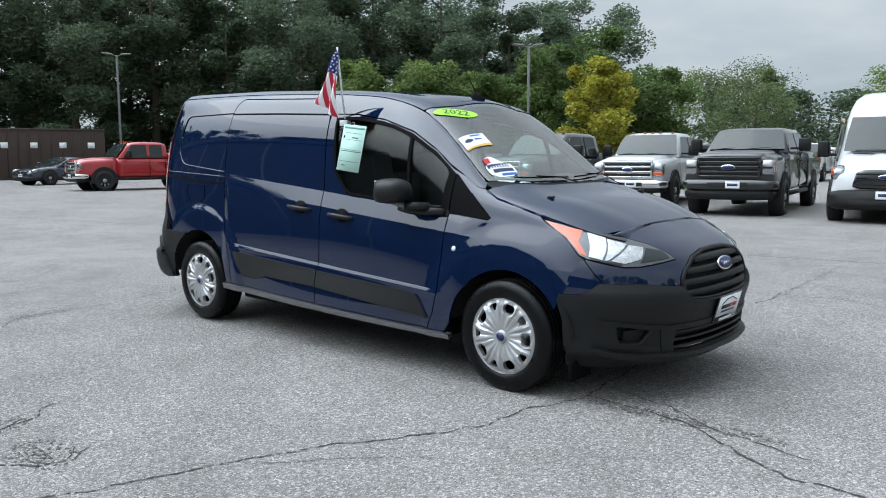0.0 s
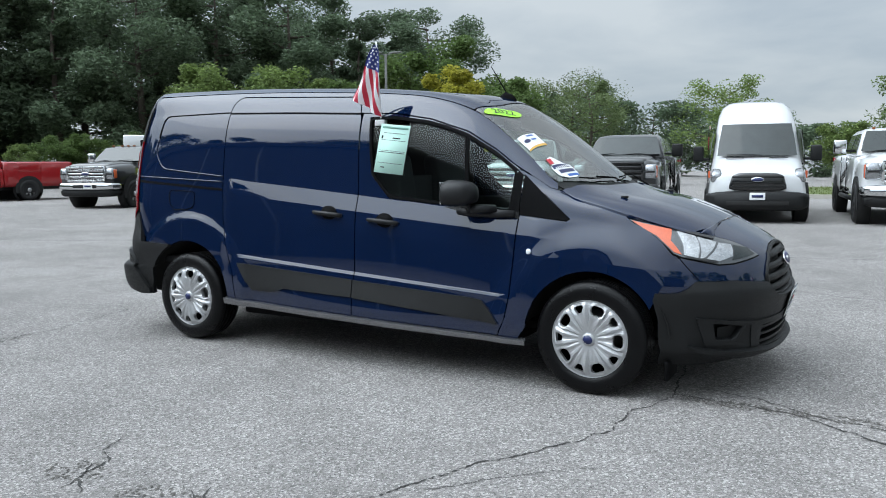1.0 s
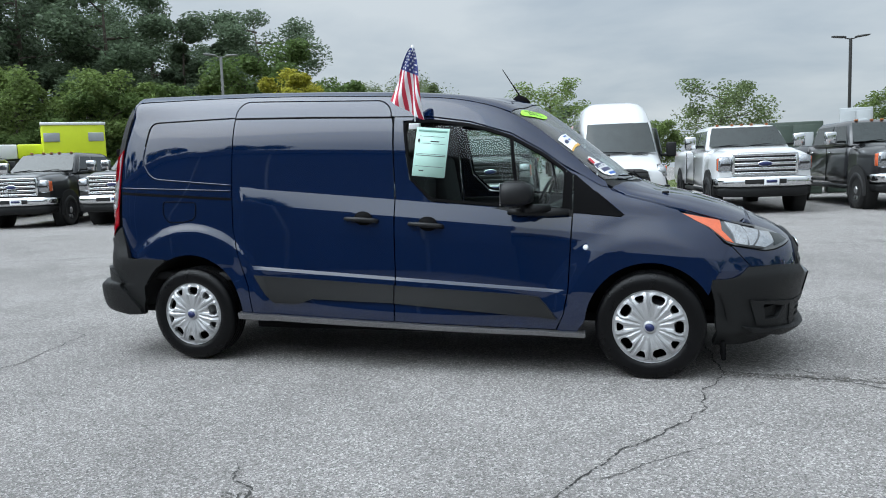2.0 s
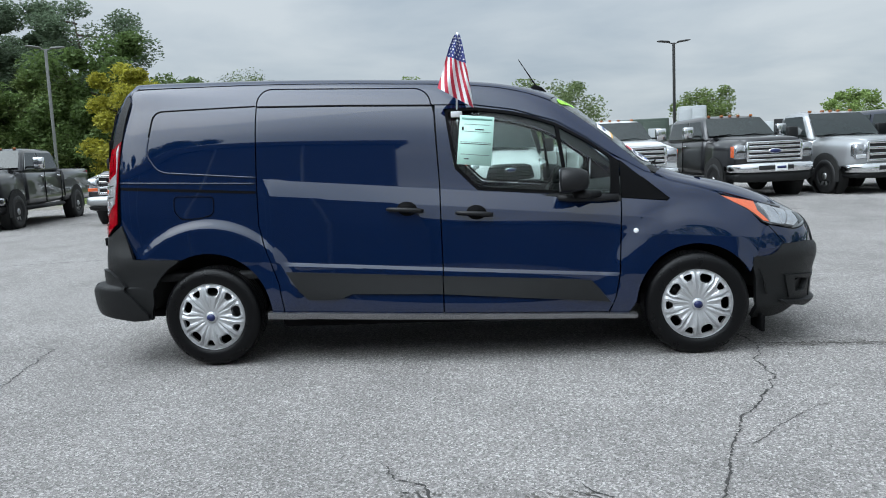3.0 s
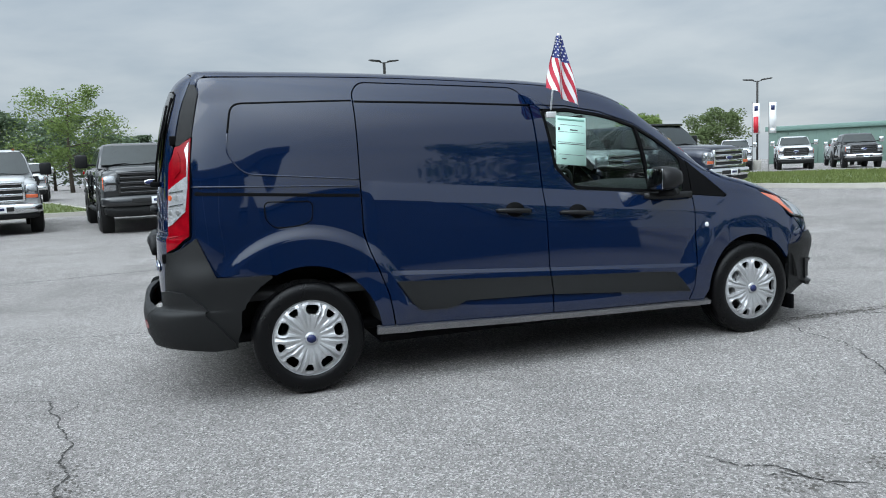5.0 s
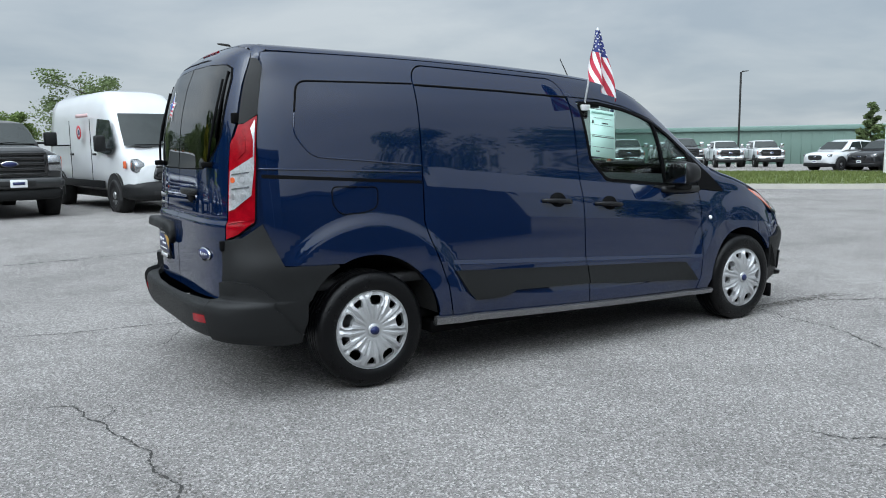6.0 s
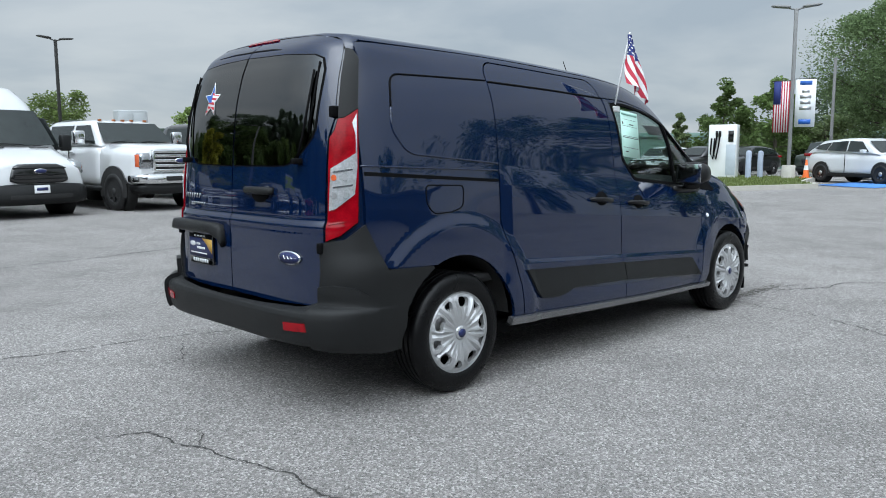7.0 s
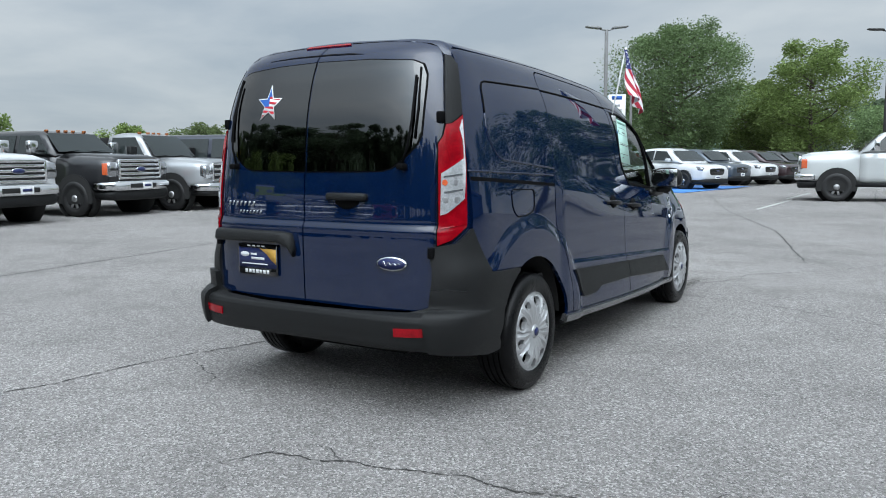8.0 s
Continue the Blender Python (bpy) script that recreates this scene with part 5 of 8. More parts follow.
GR = [(-0.435, 0.672), (-0.40, 0.715), (-0.30, 0.775), (-0.15, 0.802), (0, 0.807), (0.15, 0.802), (0.30, 0.775), (0.40, 0.715), (0.435, 0.672), (0.435, 0.60), (0.40, 0.556), (0.25, 0.543), (0, 0.54), (-0.25, 0.543), (-0.40, 0.556), (-0.435, 0.60)]
part("grille_back", skin(NOSE.poly([("y", y, z) for y, z in GR]), NOSE, WRAP_STEP, -0.045, 0.0), WELL, van)
for a, b in ((GR, [(y * 0.955, 0.68 + (z - 0.68) * 0.90) for y, z in GR]),):
    bm = bmesh.new()
    rings = []
    for poly, o in ((a, -0.01), (a, 0.012), (b, 0.010), (b, -0.03)):
        row = []
        k = len(a)
        for i in range(k):
            for t in (0, 0.33, 0.66):
                y = poly[i][0] * (1 - t) + poly[(i + 1) % k][0] * t
                z = poly[i][1] * (1 - t) + poly[(i + 1) % k][1] * t
                row.append(bm.verts.new(nose_place(NOSE, y, z, o).translation))
        rings.append(row)
    for p, q in zip(rings, rings[1:]):
        for i in range(len(p)):
            j = (i + 1) % len(p)
            bm.faces.new((p[i], p[j], q[j], q[i]))
    part("grille_frame", bm, BLACKPL, van, "black plastic grille")
for z, half in ((0.765, 0.29), (0.708, 0.385), (0.650, 0.415), (0.592, 0.41)):
    for s in (-1, 1):
        bm = bmesh.new()
        rows = []
        for dz, o in ((0.018, -0.02), (0.015, 0.004), (-0.015, 0.006), (-0.018, -0.02)):
            rows.append([bm.verts.new(nose_place(NOSE, s * half * i / 10, z + dz - (0.004 * (i / 10) ** 2), o).translation) for i in range(11)])
        for p, q in zip(rows, rows[1:]):
            for i in range(10):
                bm.faces.new((p[i], p[i + 1], q[i + 1], q[i]))
        part("grille_bar", bm, BLACKPL, van)
m = nose_place(NOSE, 0, 0.712, 0.012)
badge = part("badge", moved(flat_piece(oval(0.19, 0.080), 0.010), m), CHROME, van, "chrome oval badge")
part("badge_field", moved(flat_piece(oval(0.172, 0.066), 0.002), m @ pose(0, 0, 0.010)), NAVYINK, badge)
part("badge_mark", moved(tube([(-0.055 + 0.0055 * k, (0.015 - 0.0006 * k) * math.sin(k * 1.15), 0.0) for k in range(21)], 0.002, 5), m @ pose(0, 0, 0.0125)), CHROME, badge)


def bump_patch(name, pts, material, off, depth, both=False, label=""):
    return wrap_part(name, FBUMP, pts, material, van, off, depth, label, both)


bump_patch("intake_back", [("y", -0.54, 0.44), ("y", 0.54, 0.44), ("y", 0.54, 0.25), ("y", -0.54, 0.25)], WELL, -0.07, 0.0)
for z in (0.298, 0.338, 0.378):
    bump_patch("intake_bar", [("y", -0.49, z), ("y", -0.25, z + 0.004), ("y", 0, z + 0.004), ("y", 0.25, z + 0.004), ("y", 0.49, z), ("y", 0.49, z + 0.013), ("y", 0.25, z + 0.017), ("y", 0, z + 0.017), ("y", -0.25, z + 0.017), ("y", -0.49, z + 0.013)], BLACKPL, 0.004, 0.03)
for pts in ([("y", -0.53, 0.432), ("y", -0.2, 0.437), ("y", 0.2, 0.437), ("y", 0.53, 0.432), ("y", 0.47, 0.402), ("y", 0, 0.406), ("y", -0.47, 0.402)], [("y", -0.53, 0.282), ("y", -0.3, 0.284), ("y", 0.3, 0.284), ("y", 0.53, 0.282), ("y", 0.46, 0.256), ("y", -0.46, 0.256)]):
    bump_patch("intake_edge", pts, BLACKPL, 0.014, 0.03)
for s in (-1, 1):
    bump_patch("intake_cheek", [("y", s * 0.56, 0.432), ("y", s * 0.47, 0.432), ("y", s * 0.475, 0.26), ("y", s * 0.53, 0.26)], BLACKPL, 0.011, 0.04)
bump_patch("front_lip", [("y", -0.785, 0.312), ("y", -0.72, 0.294), ("y", -0.6, 0.284), ("y", -0.3, 0.278), ("y", 0.3, 0.278), ("y", 0.6, 0.284), ("y", 0.72, 0.294), ("y", 0.785, 0.312), ("y", 0.76, 0.286), ("y", 0.6, 0.264), ("y", 0.3, 0.257), ("y", -0.3, 0.257), ("y", -0.6, 0.264), ("y", -0.76, 0.286)], BLACKPL, 0.042, 0.06, label="black chin lip")
bump_patch("fog_recess", [("y", -0.78, 0.46), ("y", -0.56, 0.44), ("y", -0.60, 0.31), ("y", -0.76, 0.31)], WELL, -0.055, 0.0, both=True)
bump_patch("fog_surround", [("y", -0.785, 0.466), ("y", -0.545, 0.434), ("y", -0.565, 0.414), ("y", -0.738, 0.440), ("y", -0.718, 0.345), ("y", -0.635, 0.335), ("y", -0.62, 0.312), ("y", -0.745, 0.314)], BLACKPL, 0.020, 0.06, both=True)
def ring_on(name, surf, poly, grow, small, off, deep, material):
    """A moulded edge round an opening, on both sides of the van."""
    cy, cz = sum(p[0] for p in poly) / len(poly), sum(p[1] for p in poly) / len(poly)
    path = dense(rounded(poly, 0.018, 3), 0.02)
    for s in (1, -1):
        bm = bmesh.new()
        rows = []
        for k, o in ((grow, off - 0.03), (grow, off - 0.004), (grow * 0.97, off), (small * 1.05, off), (small, off - 0.005), (small, off - deep)):
            row = [nose_place(surf, cy + (y - cy) * k, cz + (z - cz) * k, o).translation for y, z in path]
            rows.append([bm.verts.new((p.x, p.y * s, p.z)) for p in row])
        for a, b in zip(rows, rows[1:]):
            for i in range(len(a)):
                j = (i + 1) % len(a)
                bm.faces.new((a[i], a[j], b[j], b[i]))
        part(name, bm, material, van)


ring_on("fog_frame", FBUMP, FOG_HOLE, 1.22, 0.90, 0.014, 0.06, BLACKPL)
bump_patch("fog_blank", [("y", -0.705, 0.40), ("y", -0.575, 0.42), ("y", -0.625, 0.325), ("y", -0.70, 0.345)], BLACKPL, -0.022, 0.01, both=True)
m = nose_place(FBUMP, -0.02, 0.475, 0.012)
plate = part("front_plate", moved(flat_piece(rect(0.32, 0.165, 0.012), 0.006), m), GLOSSBLK, van, "white dealer plate in a dark frame")
part("plate_field", moved(flat_piece(rect(0.30, 0.118, 0.006), 0.001), m @ pose(0, 0.016, 0.006)), PAPER, plate)
for bx, by, bw, bh, mt in ((0, -0.066, 0.17, 0.016, PAPER), (-0.03, 0.010, 0.14, 0.022, INK), (0.085, 0.010, 0.06, 0.022, REDINK), (0, -0.018, 0.18, 0.010, NAVYINK)):
    part("plate_print", moved(flat_piece(rect(bw, bh)), m @ pose(bx, by, 0.0078)), mt, plate)
part("plate_print", moved(tube([(-0.10, 0.03, 0), (-0.04, 0.055, 0), (0.03, 0.06, 0), (0.10, 0.035, 0)], 0.003, 5), m @ pose(0, 0, 0.0078)), INK, plate)
for s in (-1, 1):
    part("air_deflector", quick_box(1.93, 1.955, s * 0.73 - 0.11, s * 0.73 + 0.10, 0.115, 0.22, 0.008), RUBBER, van)
# headlight insides: reflectors parted by dark fins
for s in (-1, 1):
    for pts, mt, o in (([("x", 1.945, 0.905), ("x", 2.035, 0.878), ("x", 2.072, 0.772), ("x", 2.005, 0.788)], LAMP_SILVER, 0.009),
                       ([("x", 2.044, 0.873), ("x", 2.135, 0.846), ("x", 2.10, 0.772), ("x", 2.082, 0.770)], LAMP_SILVER, 0.009),
                       ([("x", 2.145, 0.842), ("x", 2.20, 0.830), ("x", 2.222, 0.775), ("x", 2.17, 0.755), ("x", 2.11, 0.768)], LAMP_SILVER, 0.009),
                       ([("x", 1.95, 0.914), ("x", 2.12, 0.868), ("x", 2.12, 0.859), ("x", 1.95, 0.905)], GLOSSBLK, 0.011),
                       ([("x", 2.02, 0.780), ("x", 2.16, 0.753), ("x", 2.16, 0.746), ("x", 2.01, 0.774)], GLOSSBLK, 0.011),
                       ([("x", 2.21, 0.826), ("y", -0.47, 0.808), ("y", -0.46, 0.776), ("x", 2.225, 0.758)], CARGLASS, 0.009)):
        p = NOSE.poly(pts)
        part("lamp_facet", skin(p, NOSE, WRAP_STEP, o, 0.004, flip=s > 0), mt, van)

# ---- stickers and the window flag ----
m = side_place(0.205, 1.375, -0.007)
price = part("window_sheet", moved(flat_piece(rect(0.215, 0.31), 0.001), m), MINT, van, "pale green printed price sheet on the door window")
part("sheet_heading", moved(flat_piece(rect(0.19, 0.012)), m @ pose(0, 0.135, 0.001)), mat("pale_print", (0.25, 0.5, 0.42), 0.5), price)
for bx, by, bw, bh in ((-0.085, 0.072, 0.012, 0.02), (0.02, 0.07, 0.055, 0.007), (0.0, -0.022, 0.19, 0.004), (0.0, -0.012, 0.19, 0.002), (-0.05, -0.118, 0.03, 0.006), (0.0, 0.055, 0.18, 0.002), (0.0, -0.09, 0.18, 0.002), (0.0, 0.10, 0.16, 0.002)):
    part("sheet_print", moved(flat_piece(rect(bw, bh), 0.0008), m @ pose(bx, by, 0.0012)), INK, price)


def screen_place(x, v, off, turn=0.0):
    """A pose on the windscreen: x towards the far side, y up the glass, z out."""
    p = body(x, v)
    u = (body(x, v + 0.05) - body(x, v - 0.05)).normalized()
    w = (body(x - 0.02, v) - body(x + 0.02, v)).normalized()
    n = u.cross(w).normalized()
    w = n.cross(u)
    return Matrix.Translation(p + n * off) @ Matrix((u, w, n)).transposed().to_4x4() @ pose(0, 0, 0, 0, 0, turn)


def screen_v(x, y):
    lo, hi = 5.0, 9.0
    for _ in range(30):
        mid_ = (lo + hi) / 2
        lo, hi = (mid_, hi) if body(x, mid_).y < y else (lo, mid_)
    return lo


# year sticker: lime oval bent to the glass
def screen_skin(poly_xy, cx, cy, turn, off, depth=0.001):
    c, s = math.cos(radians(turn)), math.sin(radians(turn))
    pts = []
    for a, b in dense(poly_xy, 0.03):
        u, w = a * c - b * s, a * s + b * c
        pts.append((cx - w * 0.76, cy + u))
    return skin(pts, lambda p, q: body(p, screen_v(p, q)), (0.03, 0.04), off, depth)


year = part("year_sticker", screen_skin(oval(0.345, 0.105), 0.80, -0.425, -24, 0.002), LIME, van, "lime green oval year sticker on the windscreen")
num = text_mesh("2022", 0.088, INK, year, Matrix.Identity(4), name="year_number", depth=0.0, squash=1.2)
def bend_to_screen(me, cx, cy, turn, off):
    """Lays flat lettering onto the windscreen."""
    c, s = math.cos(radians(turn)), math.sin(radians(turn))
    for v in me.vertices:
        u, w = v.co.x * c - v.co.y * s, v.co.x * s + v.co.y * c
        x, y = cx - w * 0.76, cy + u
        v.co = on_screen(x, screen_v(x, y), off)


bend_to_screen(num.data, 0.80, -0.425, -24, 0.005)
card = part("dealer_sticker", screen_skin(rect(0.22, 0.125), 1.035, -0.515, -6, 0.002), PAPER, van, "white and gold dealer sticker on the windscreen")
part("sticker_band", screen_skin([(-0.11, -0.0625), (0.11, -0.0625), (0.11, -0.04), (-0.11, -0.05)], 1.035, -0.515, -6, 0.0035), GOLDINK, card)
part("sticker_badge", screen_skin(oval(0.07, 0.030), 1.025, -0.565, -6, 0.0035), NAVYINK, card)
for bx, bw in ((-0.01, 0.06), (0.018, 0.085)):
    part("sticker_print", screen_skin(rect(bw, 0.012), 1.02 - bx, -0.485, -6, 0.0035), BLUEINK, card)
own = part("history_sticker", screen_skin(rounded([(-0.10, -0.04), (-0.04, -0.085), (0.05, -0.09), (0.11, -0.05), (0.10, 0.03), (0.04, 0.05), (-0.03, 0.11), (-0.085, 0.10), (-0.075, 0.05), (-0.11, 0.03)], 0.015), 1.245, -0.53, -14, 0.002), PAPER, van, "white and blue shield sticker on the windscreen")
for cx, cy, w_, h_, mt in ((1.225, -0.535, 0.17, 0.030, NAVYINK), (1.262, -0.525, 0.16, 0.030, NAVYINK), (1.298, -0.512, 0.12, 0.022, BLUEINK), (1.178, -0.585, 0.045, 0.045, REDINK)):
    part("sticker_print", screen_skin(rect(w_, h_), cx, cy, -14, 0.0035), mt, own)
for i in range(7):
    part("sticker_print", screen_skin(rect(0.011, 0.018), 1.225 + 0.0025 * i, -0.60 + i * 0.022, -14, 0.005), PAPER, own)
part("screen_band", skin([(0.692, 5.1), (0.735, 5.08), (0.768, 6), (0.776, 7), (0.768, 8), (0.735, 8.92), (0.692, 8.9), (0.722, 8.5), (0.742, 7.8), (0.749, 7), (0.742, 6.2), (0.722, 5.5)], body, (0.04, 0.1), -0.006, 0.0), GLOSSBLK, van)


# flag clipped to the door glass: a limp cloth that hangs down along its pole
flag = empty("window_flag", "small american flag on a white clip-on pole", "flag")
part("clip", quick_box(0.055, 0.125, -0.765, -0.722, 1.525, 1.562, 0.004), PAPER, flag)
part("pole", tube([(0.092, -0.742, 1.55), (0.10, -0.775, 1.72), (0.12, -0.83, 2.035)], 0.006, 8), PAPER, flag)


def cloth(u, w):
    """u: from the top of the pole (0) down to the fly (1); w: across the stripes."""
    top = Vector((0.118, -0.828, 2.02))
    wide = 0.030 + 0.185 * u ** 0.8
    q = top + Vector((-0.022 * u, -0.095 * u, -0.38 * u))
    q.x += (w - 0.5) * wide
    q.z += -0.13 * (w - 0.45) * u
    q.y += 0.028 * math.sin(w * 11 + u * 2.0) * (0.25 + u) + 0.02 * math.sin(u * 7) * (w - 0.5)
    return q


def cloth_piece(u0, u1, w0, w1, nu, nw):
    bm = bmesh.new()
    g = [[bm.verts.new(cloth(u0 + (u1 - u0) * i / nu, w0 + (w1 - w0) * j / nw)) for j in range(nw + 1)] for i in range(nu + 1)]
    for i in range(nu):
        for j in range(nw):
            bm.faces.new((g[i][j], g[i + 1][j], g[i + 1][j + 1], g[i][j + 1]))
    return bm


def slant(k, u):
    """The edge between two stripes, which run askew over the folded cloth."""
    return max(0.0, min(1.0, k / 9 - 0.45 * (1 - u)))


for k in range(14):
    bm = bmesh.new()
    g = []
    for i in range(15):
        u = 0.40 + 0.60 * i / 14
        g.append([bm.verts.new(cloth(u, slant(k, u) + (slant(k + 1, u) - slant(k, u)) * j / 3)) for j in range(4)])
    for a, b in zip(g, g[1:]):
        for j in range(3):
            if (a[j].co - a[j + 1].co).length + (b[j].co - b[j + 1].co).length > 1e-5:
                bm.faces.new((a[j], b[j], b[j + 1], a[j + 1]))
    bmesh.ops.remove_doubles(bm, verts=bm.verts[:], dist=1e-6)
    if bm.faces:
        part("stripe", bm, FLAGCLOTH_R if k % 2 == 0 else FLAGCLOTH_W, flag)
part("canton", cloth_piece(0.0, 0.40, 0.0, 1.0, 12, 16), FLAGCLOTH_B, flag)
for i in range(7):
    for j in range(4 if i % 2 else 5):
        u, w = 0.055 + i * 0.05, 0.1 + j * 0.2 + (0.1 if i % 2 else 0)
        c = cloth(u, w)
        a, b = (cloth(u, w + 0.04) - c), (cloth(u + 0.01, w) - c)
        a, b = a.normalized() * 0.0085, b.normalized() * 0.0085
        n = a.cross(b).normalized() * 0.0015
        dots = bmesh.new()
        for sg in (1, -1):
            dots.faces.new([dots.verts.new(c + n * sg + a * math.sin(t * math.pi / 5) * (1 if t % 2 == 0 else 0.45) + b * math.cos(t * math.pi / 5) * (1 if t % 2 == 0 else 0.45)) for t in range(10)])
        part("star", dots, FLAGCLOTH_W, flag, smooth=False)

# ---- ground ----
ASPHALT = bpy.data.materials.new("worn_asphalt")
ASPHALT.use_nodes = True
an, al = ASPHALT.node_tree.nodes, ASPHALT.node_tree.links
ab = an["Principled BSDF"]
atc = an.new("ShaderNodeTexCoord")


def anoise(scale, detail=4, kind="ShaderNodeTexNoise"):
    n = an.new(kind)
    n.inputs["Scale"].default_value = scale
    if kind == "ShaderNodeTexNoise":
        n.inputs["Detail"].default_value = detail
    al.new(atc.outputs["Object"], n.inputs["Vector"])
    return n


def aramp(src, *stops):
    r = an.new("ShaderNodeValToRGB")
    e = r.color_ramp.elements
    while len(e) < len(stops):
        e.new(0.5)
    for el_, (p, c) in zip(e, stops):
        el_.position, el_.color = p, (c, c, c, 1)
    al.new(src, r.inputs[0])
    return r.outputs[0]


def amul(a, b, op="MULTIPLY"):
    m = an.new("ShaderNodeMath"); m.operation = op
    al.new(a, m.inputs[0])
    if isinstance(b, float):
        m.inputs[1].default_value = b
    else:
        al.new(b, m.inputs[1])
    return m.outputs[0]


stone = anoise(115, 2, "ShaderNodeTexVoronoi")
grit = anoise(260, 3)
patch = anoise(0.35, 6)
stain = anoise(1.7, 5)
v = aramp(stone.outputs["Color"], (0.0, 0.36), (0.3, 0.74), (0.62, 1.0), (1.0, 2.1))
v = amul(v, aramp(grit.outputs["Fac"], (0.3, 0.55), (0.7, 1.45)))
v = amul(v, aramp(patch.outputs["Fac"], (0.3, 0.86), (0.7, 1.12)))
v = amul(v, aramp(stain.outputs["Fac"], (0.28, 0.84), (0.5, 1.0), (0.75, 1.08)))
tone = an.new("ShaderNodeVectorMath"); tone.operation = "SCALE"; tone.inputs[0].default_value = (0.240, 0.227, 0.219)
al.new(v, tone.inputs["Scale"]); al.new(tone.outputs[0], ab.inputs["Base Color"])
ab.inputs["Roughness"].default_value = 0.92
ab.inputs["Specular IOR Level"].default_value = 0.25
abump = an.new("ShaderNodeBump"); abump.inputs["Strength"].default_value = 0.6; abump.inputs["Distance"].default_value = 0.006
al.new(amul(stone.outputs["Distance"], amul(grit.outputs["Fac"], 1.0), "ADD"), abump.inputs["Height"]); al.new(abump.outputs[0], ab.inputs["Normal"])

bm = bmesh.new()
bmesh.ops.create_grid(bm, x_segments=60, y_segments=60, size=400)
ground = part("ground", bm, ASPHALT, smooth=False)
tagged(ground, "worn grey asphalt car park with cracks", "asphalt", kind="structure")

# cracks and joints in the asphalt: thin dark fissures that wander, with broken edges
CRACK = mat("dark_crack", (0.036, 0.034, 0.032), 0.95, 0, 0.3, 30, 200)
TAR = mat("worn_dark_joint", (0.042, 0.041, 0.040), 0.9, 0, 0.3, 8, 100)
GRIT = mat("loose_grit", (0.085, 0.078, 0.07), 0.95, 0, 0.4, 40, 200)


def fissure(points, width, rng, material=CRACK, rough=0.5, z=0.003, branches=0.25):
    bm = bmesh.new()

    def run(pts, w):
        line = []
        for (a, b), (c, d) in zip(pts, pts[1:]):
            n = max(2, int(math.hypot(c - a, d - b) / 0.016))
            for i in range(n):
                t = i / n
                line.append((a + (c - a) * t, b + (d - b) * t))
        line.append(pts[-1])
        off, prev = 0.0, None
        for i, (x, y) in enumerate(line):
            j = min(i + 1, len(line) - 1)
            k = max(i - 1, 0)
            dx, dy = line[j][0] - line[k][0], line[j][1] - line[k][1]
            L = math.hypot(dx, dy) or 1
            nx, ny = -dy / L, dx / L
            off = off * 0.90 + rng.uniform(-1, 1) * 0.0085 * rough * 2
            fade = min(1, i / 8, (len(line) - 1 - i) / 8)
            ww = w * rng.choice((0.2, 0.45, 0.6, 0.8, 1.0, 1.25)) * (0.25 + 0.75 * fade)
            px, py = x + nx * off, y + ny * off
            a, b = bm.verts.new((px + nx * ww, py + ny * ww, z)), bm.verts.new((px - nx * ww, py - ny * ww, z))
            if prev and rng.random() > 0.07:
                bm.faces.new((prev[0], a, b, prev[1]))
            prev = (a, b)
            if branches and rng.random() < branches * 0.036 and w > 0.003:
                ang = math.atan2(dy, dx) + rng.choice((-1, 1)) * rng.uniform(0.5, 1.2)
                ll = rng.uniform(0.1, 0.35)
                run([(px, py), (px + math.cos(ang) * ll * 0.5, py + math.sin(ang) * ll * 0.5), (px + math.cos(ang + 0.3) * ll, py + math.sin(ang + 0.3) * ll)], w * 0.5)
    run(points, width)
    for f in bm.faces:
        f.normal_update()
        if f.normal.z < 0:
            f.normal_flip()
    ob = part("asphalt_crack", bm, material, None, smooth="keep")
    return tagged(ob, "dark crack in the asphalt", "crack", "cracks in the asphalt", "structure")


rng = random.Random(5)
fissure([(0.9, -3.4), (1.1, -3.04), (1.27, -2.5), (1.42, -2.12), (1.6, -1.82), (1.83, -1.4), (1.82, -1.1), (1.95, -0.7), (1.9, -0.2), (1.75, 0.6)], 0.006, rng)
fissure([(1.94, -0.65), (2.27, -0.69), (2.53, -0.73), (2.83, -0.9), (3.0, -1.02), (3.17, -1.10), (3.31, -1.07), (3.55, -1.12), (3.9, -1.55), (4.5, -2.0), (5.2, -2.45)], 0.008, rng, branches=0.6)
fissure([(2.11, -0.48), (2.36, -0.55), (2.67, -0.72), (2.95, -0.78), (3.3, -0.86)], 0.005, rng)
fissure([(0.1, -3.1), (0.05, -2.9), (0.02, -2.8), (-0.11, -2.72), (-0.2, -2.55)], 0.006, rng)
fissure([(0.45, -3.25), (0.68, -3.06), (0.73, -2.92), (0.62, -2.8)], 0.006, rng)
fissure([(0.75, -3.1), (0.60, -3.0), (0.45, -2.95), (0.35, -3.05)], 0.005, rng)
fissure([(1.67, 2.61), (1.69, 3.6), (1.63, 4.74), (1.57, 5.86)], 0.006, rng)
fissure([(1.3, 3.2), (1.77, 3.34), (2.16, 3.39), (2.6, 3.23), (3.4, 3.1)], 0.009, rng)
fissure([(-4.7, -1.6), (-4.9, -1.23), (-4.99, -0.79), (-5.74, -0.22)], 0.006, rng)
fissure([(-2.42, -2.11), (-2.61, -1.95), (-2.76, -1.80), (-2.74, -1.60), (-2.80, -1.40), (-2.78, -1.14), (-2.88, -0.68), (-2.94, -0.50), (-2.95, -0.3), (-3.2, -0.2)], 0.006, rng, branches=0.5)
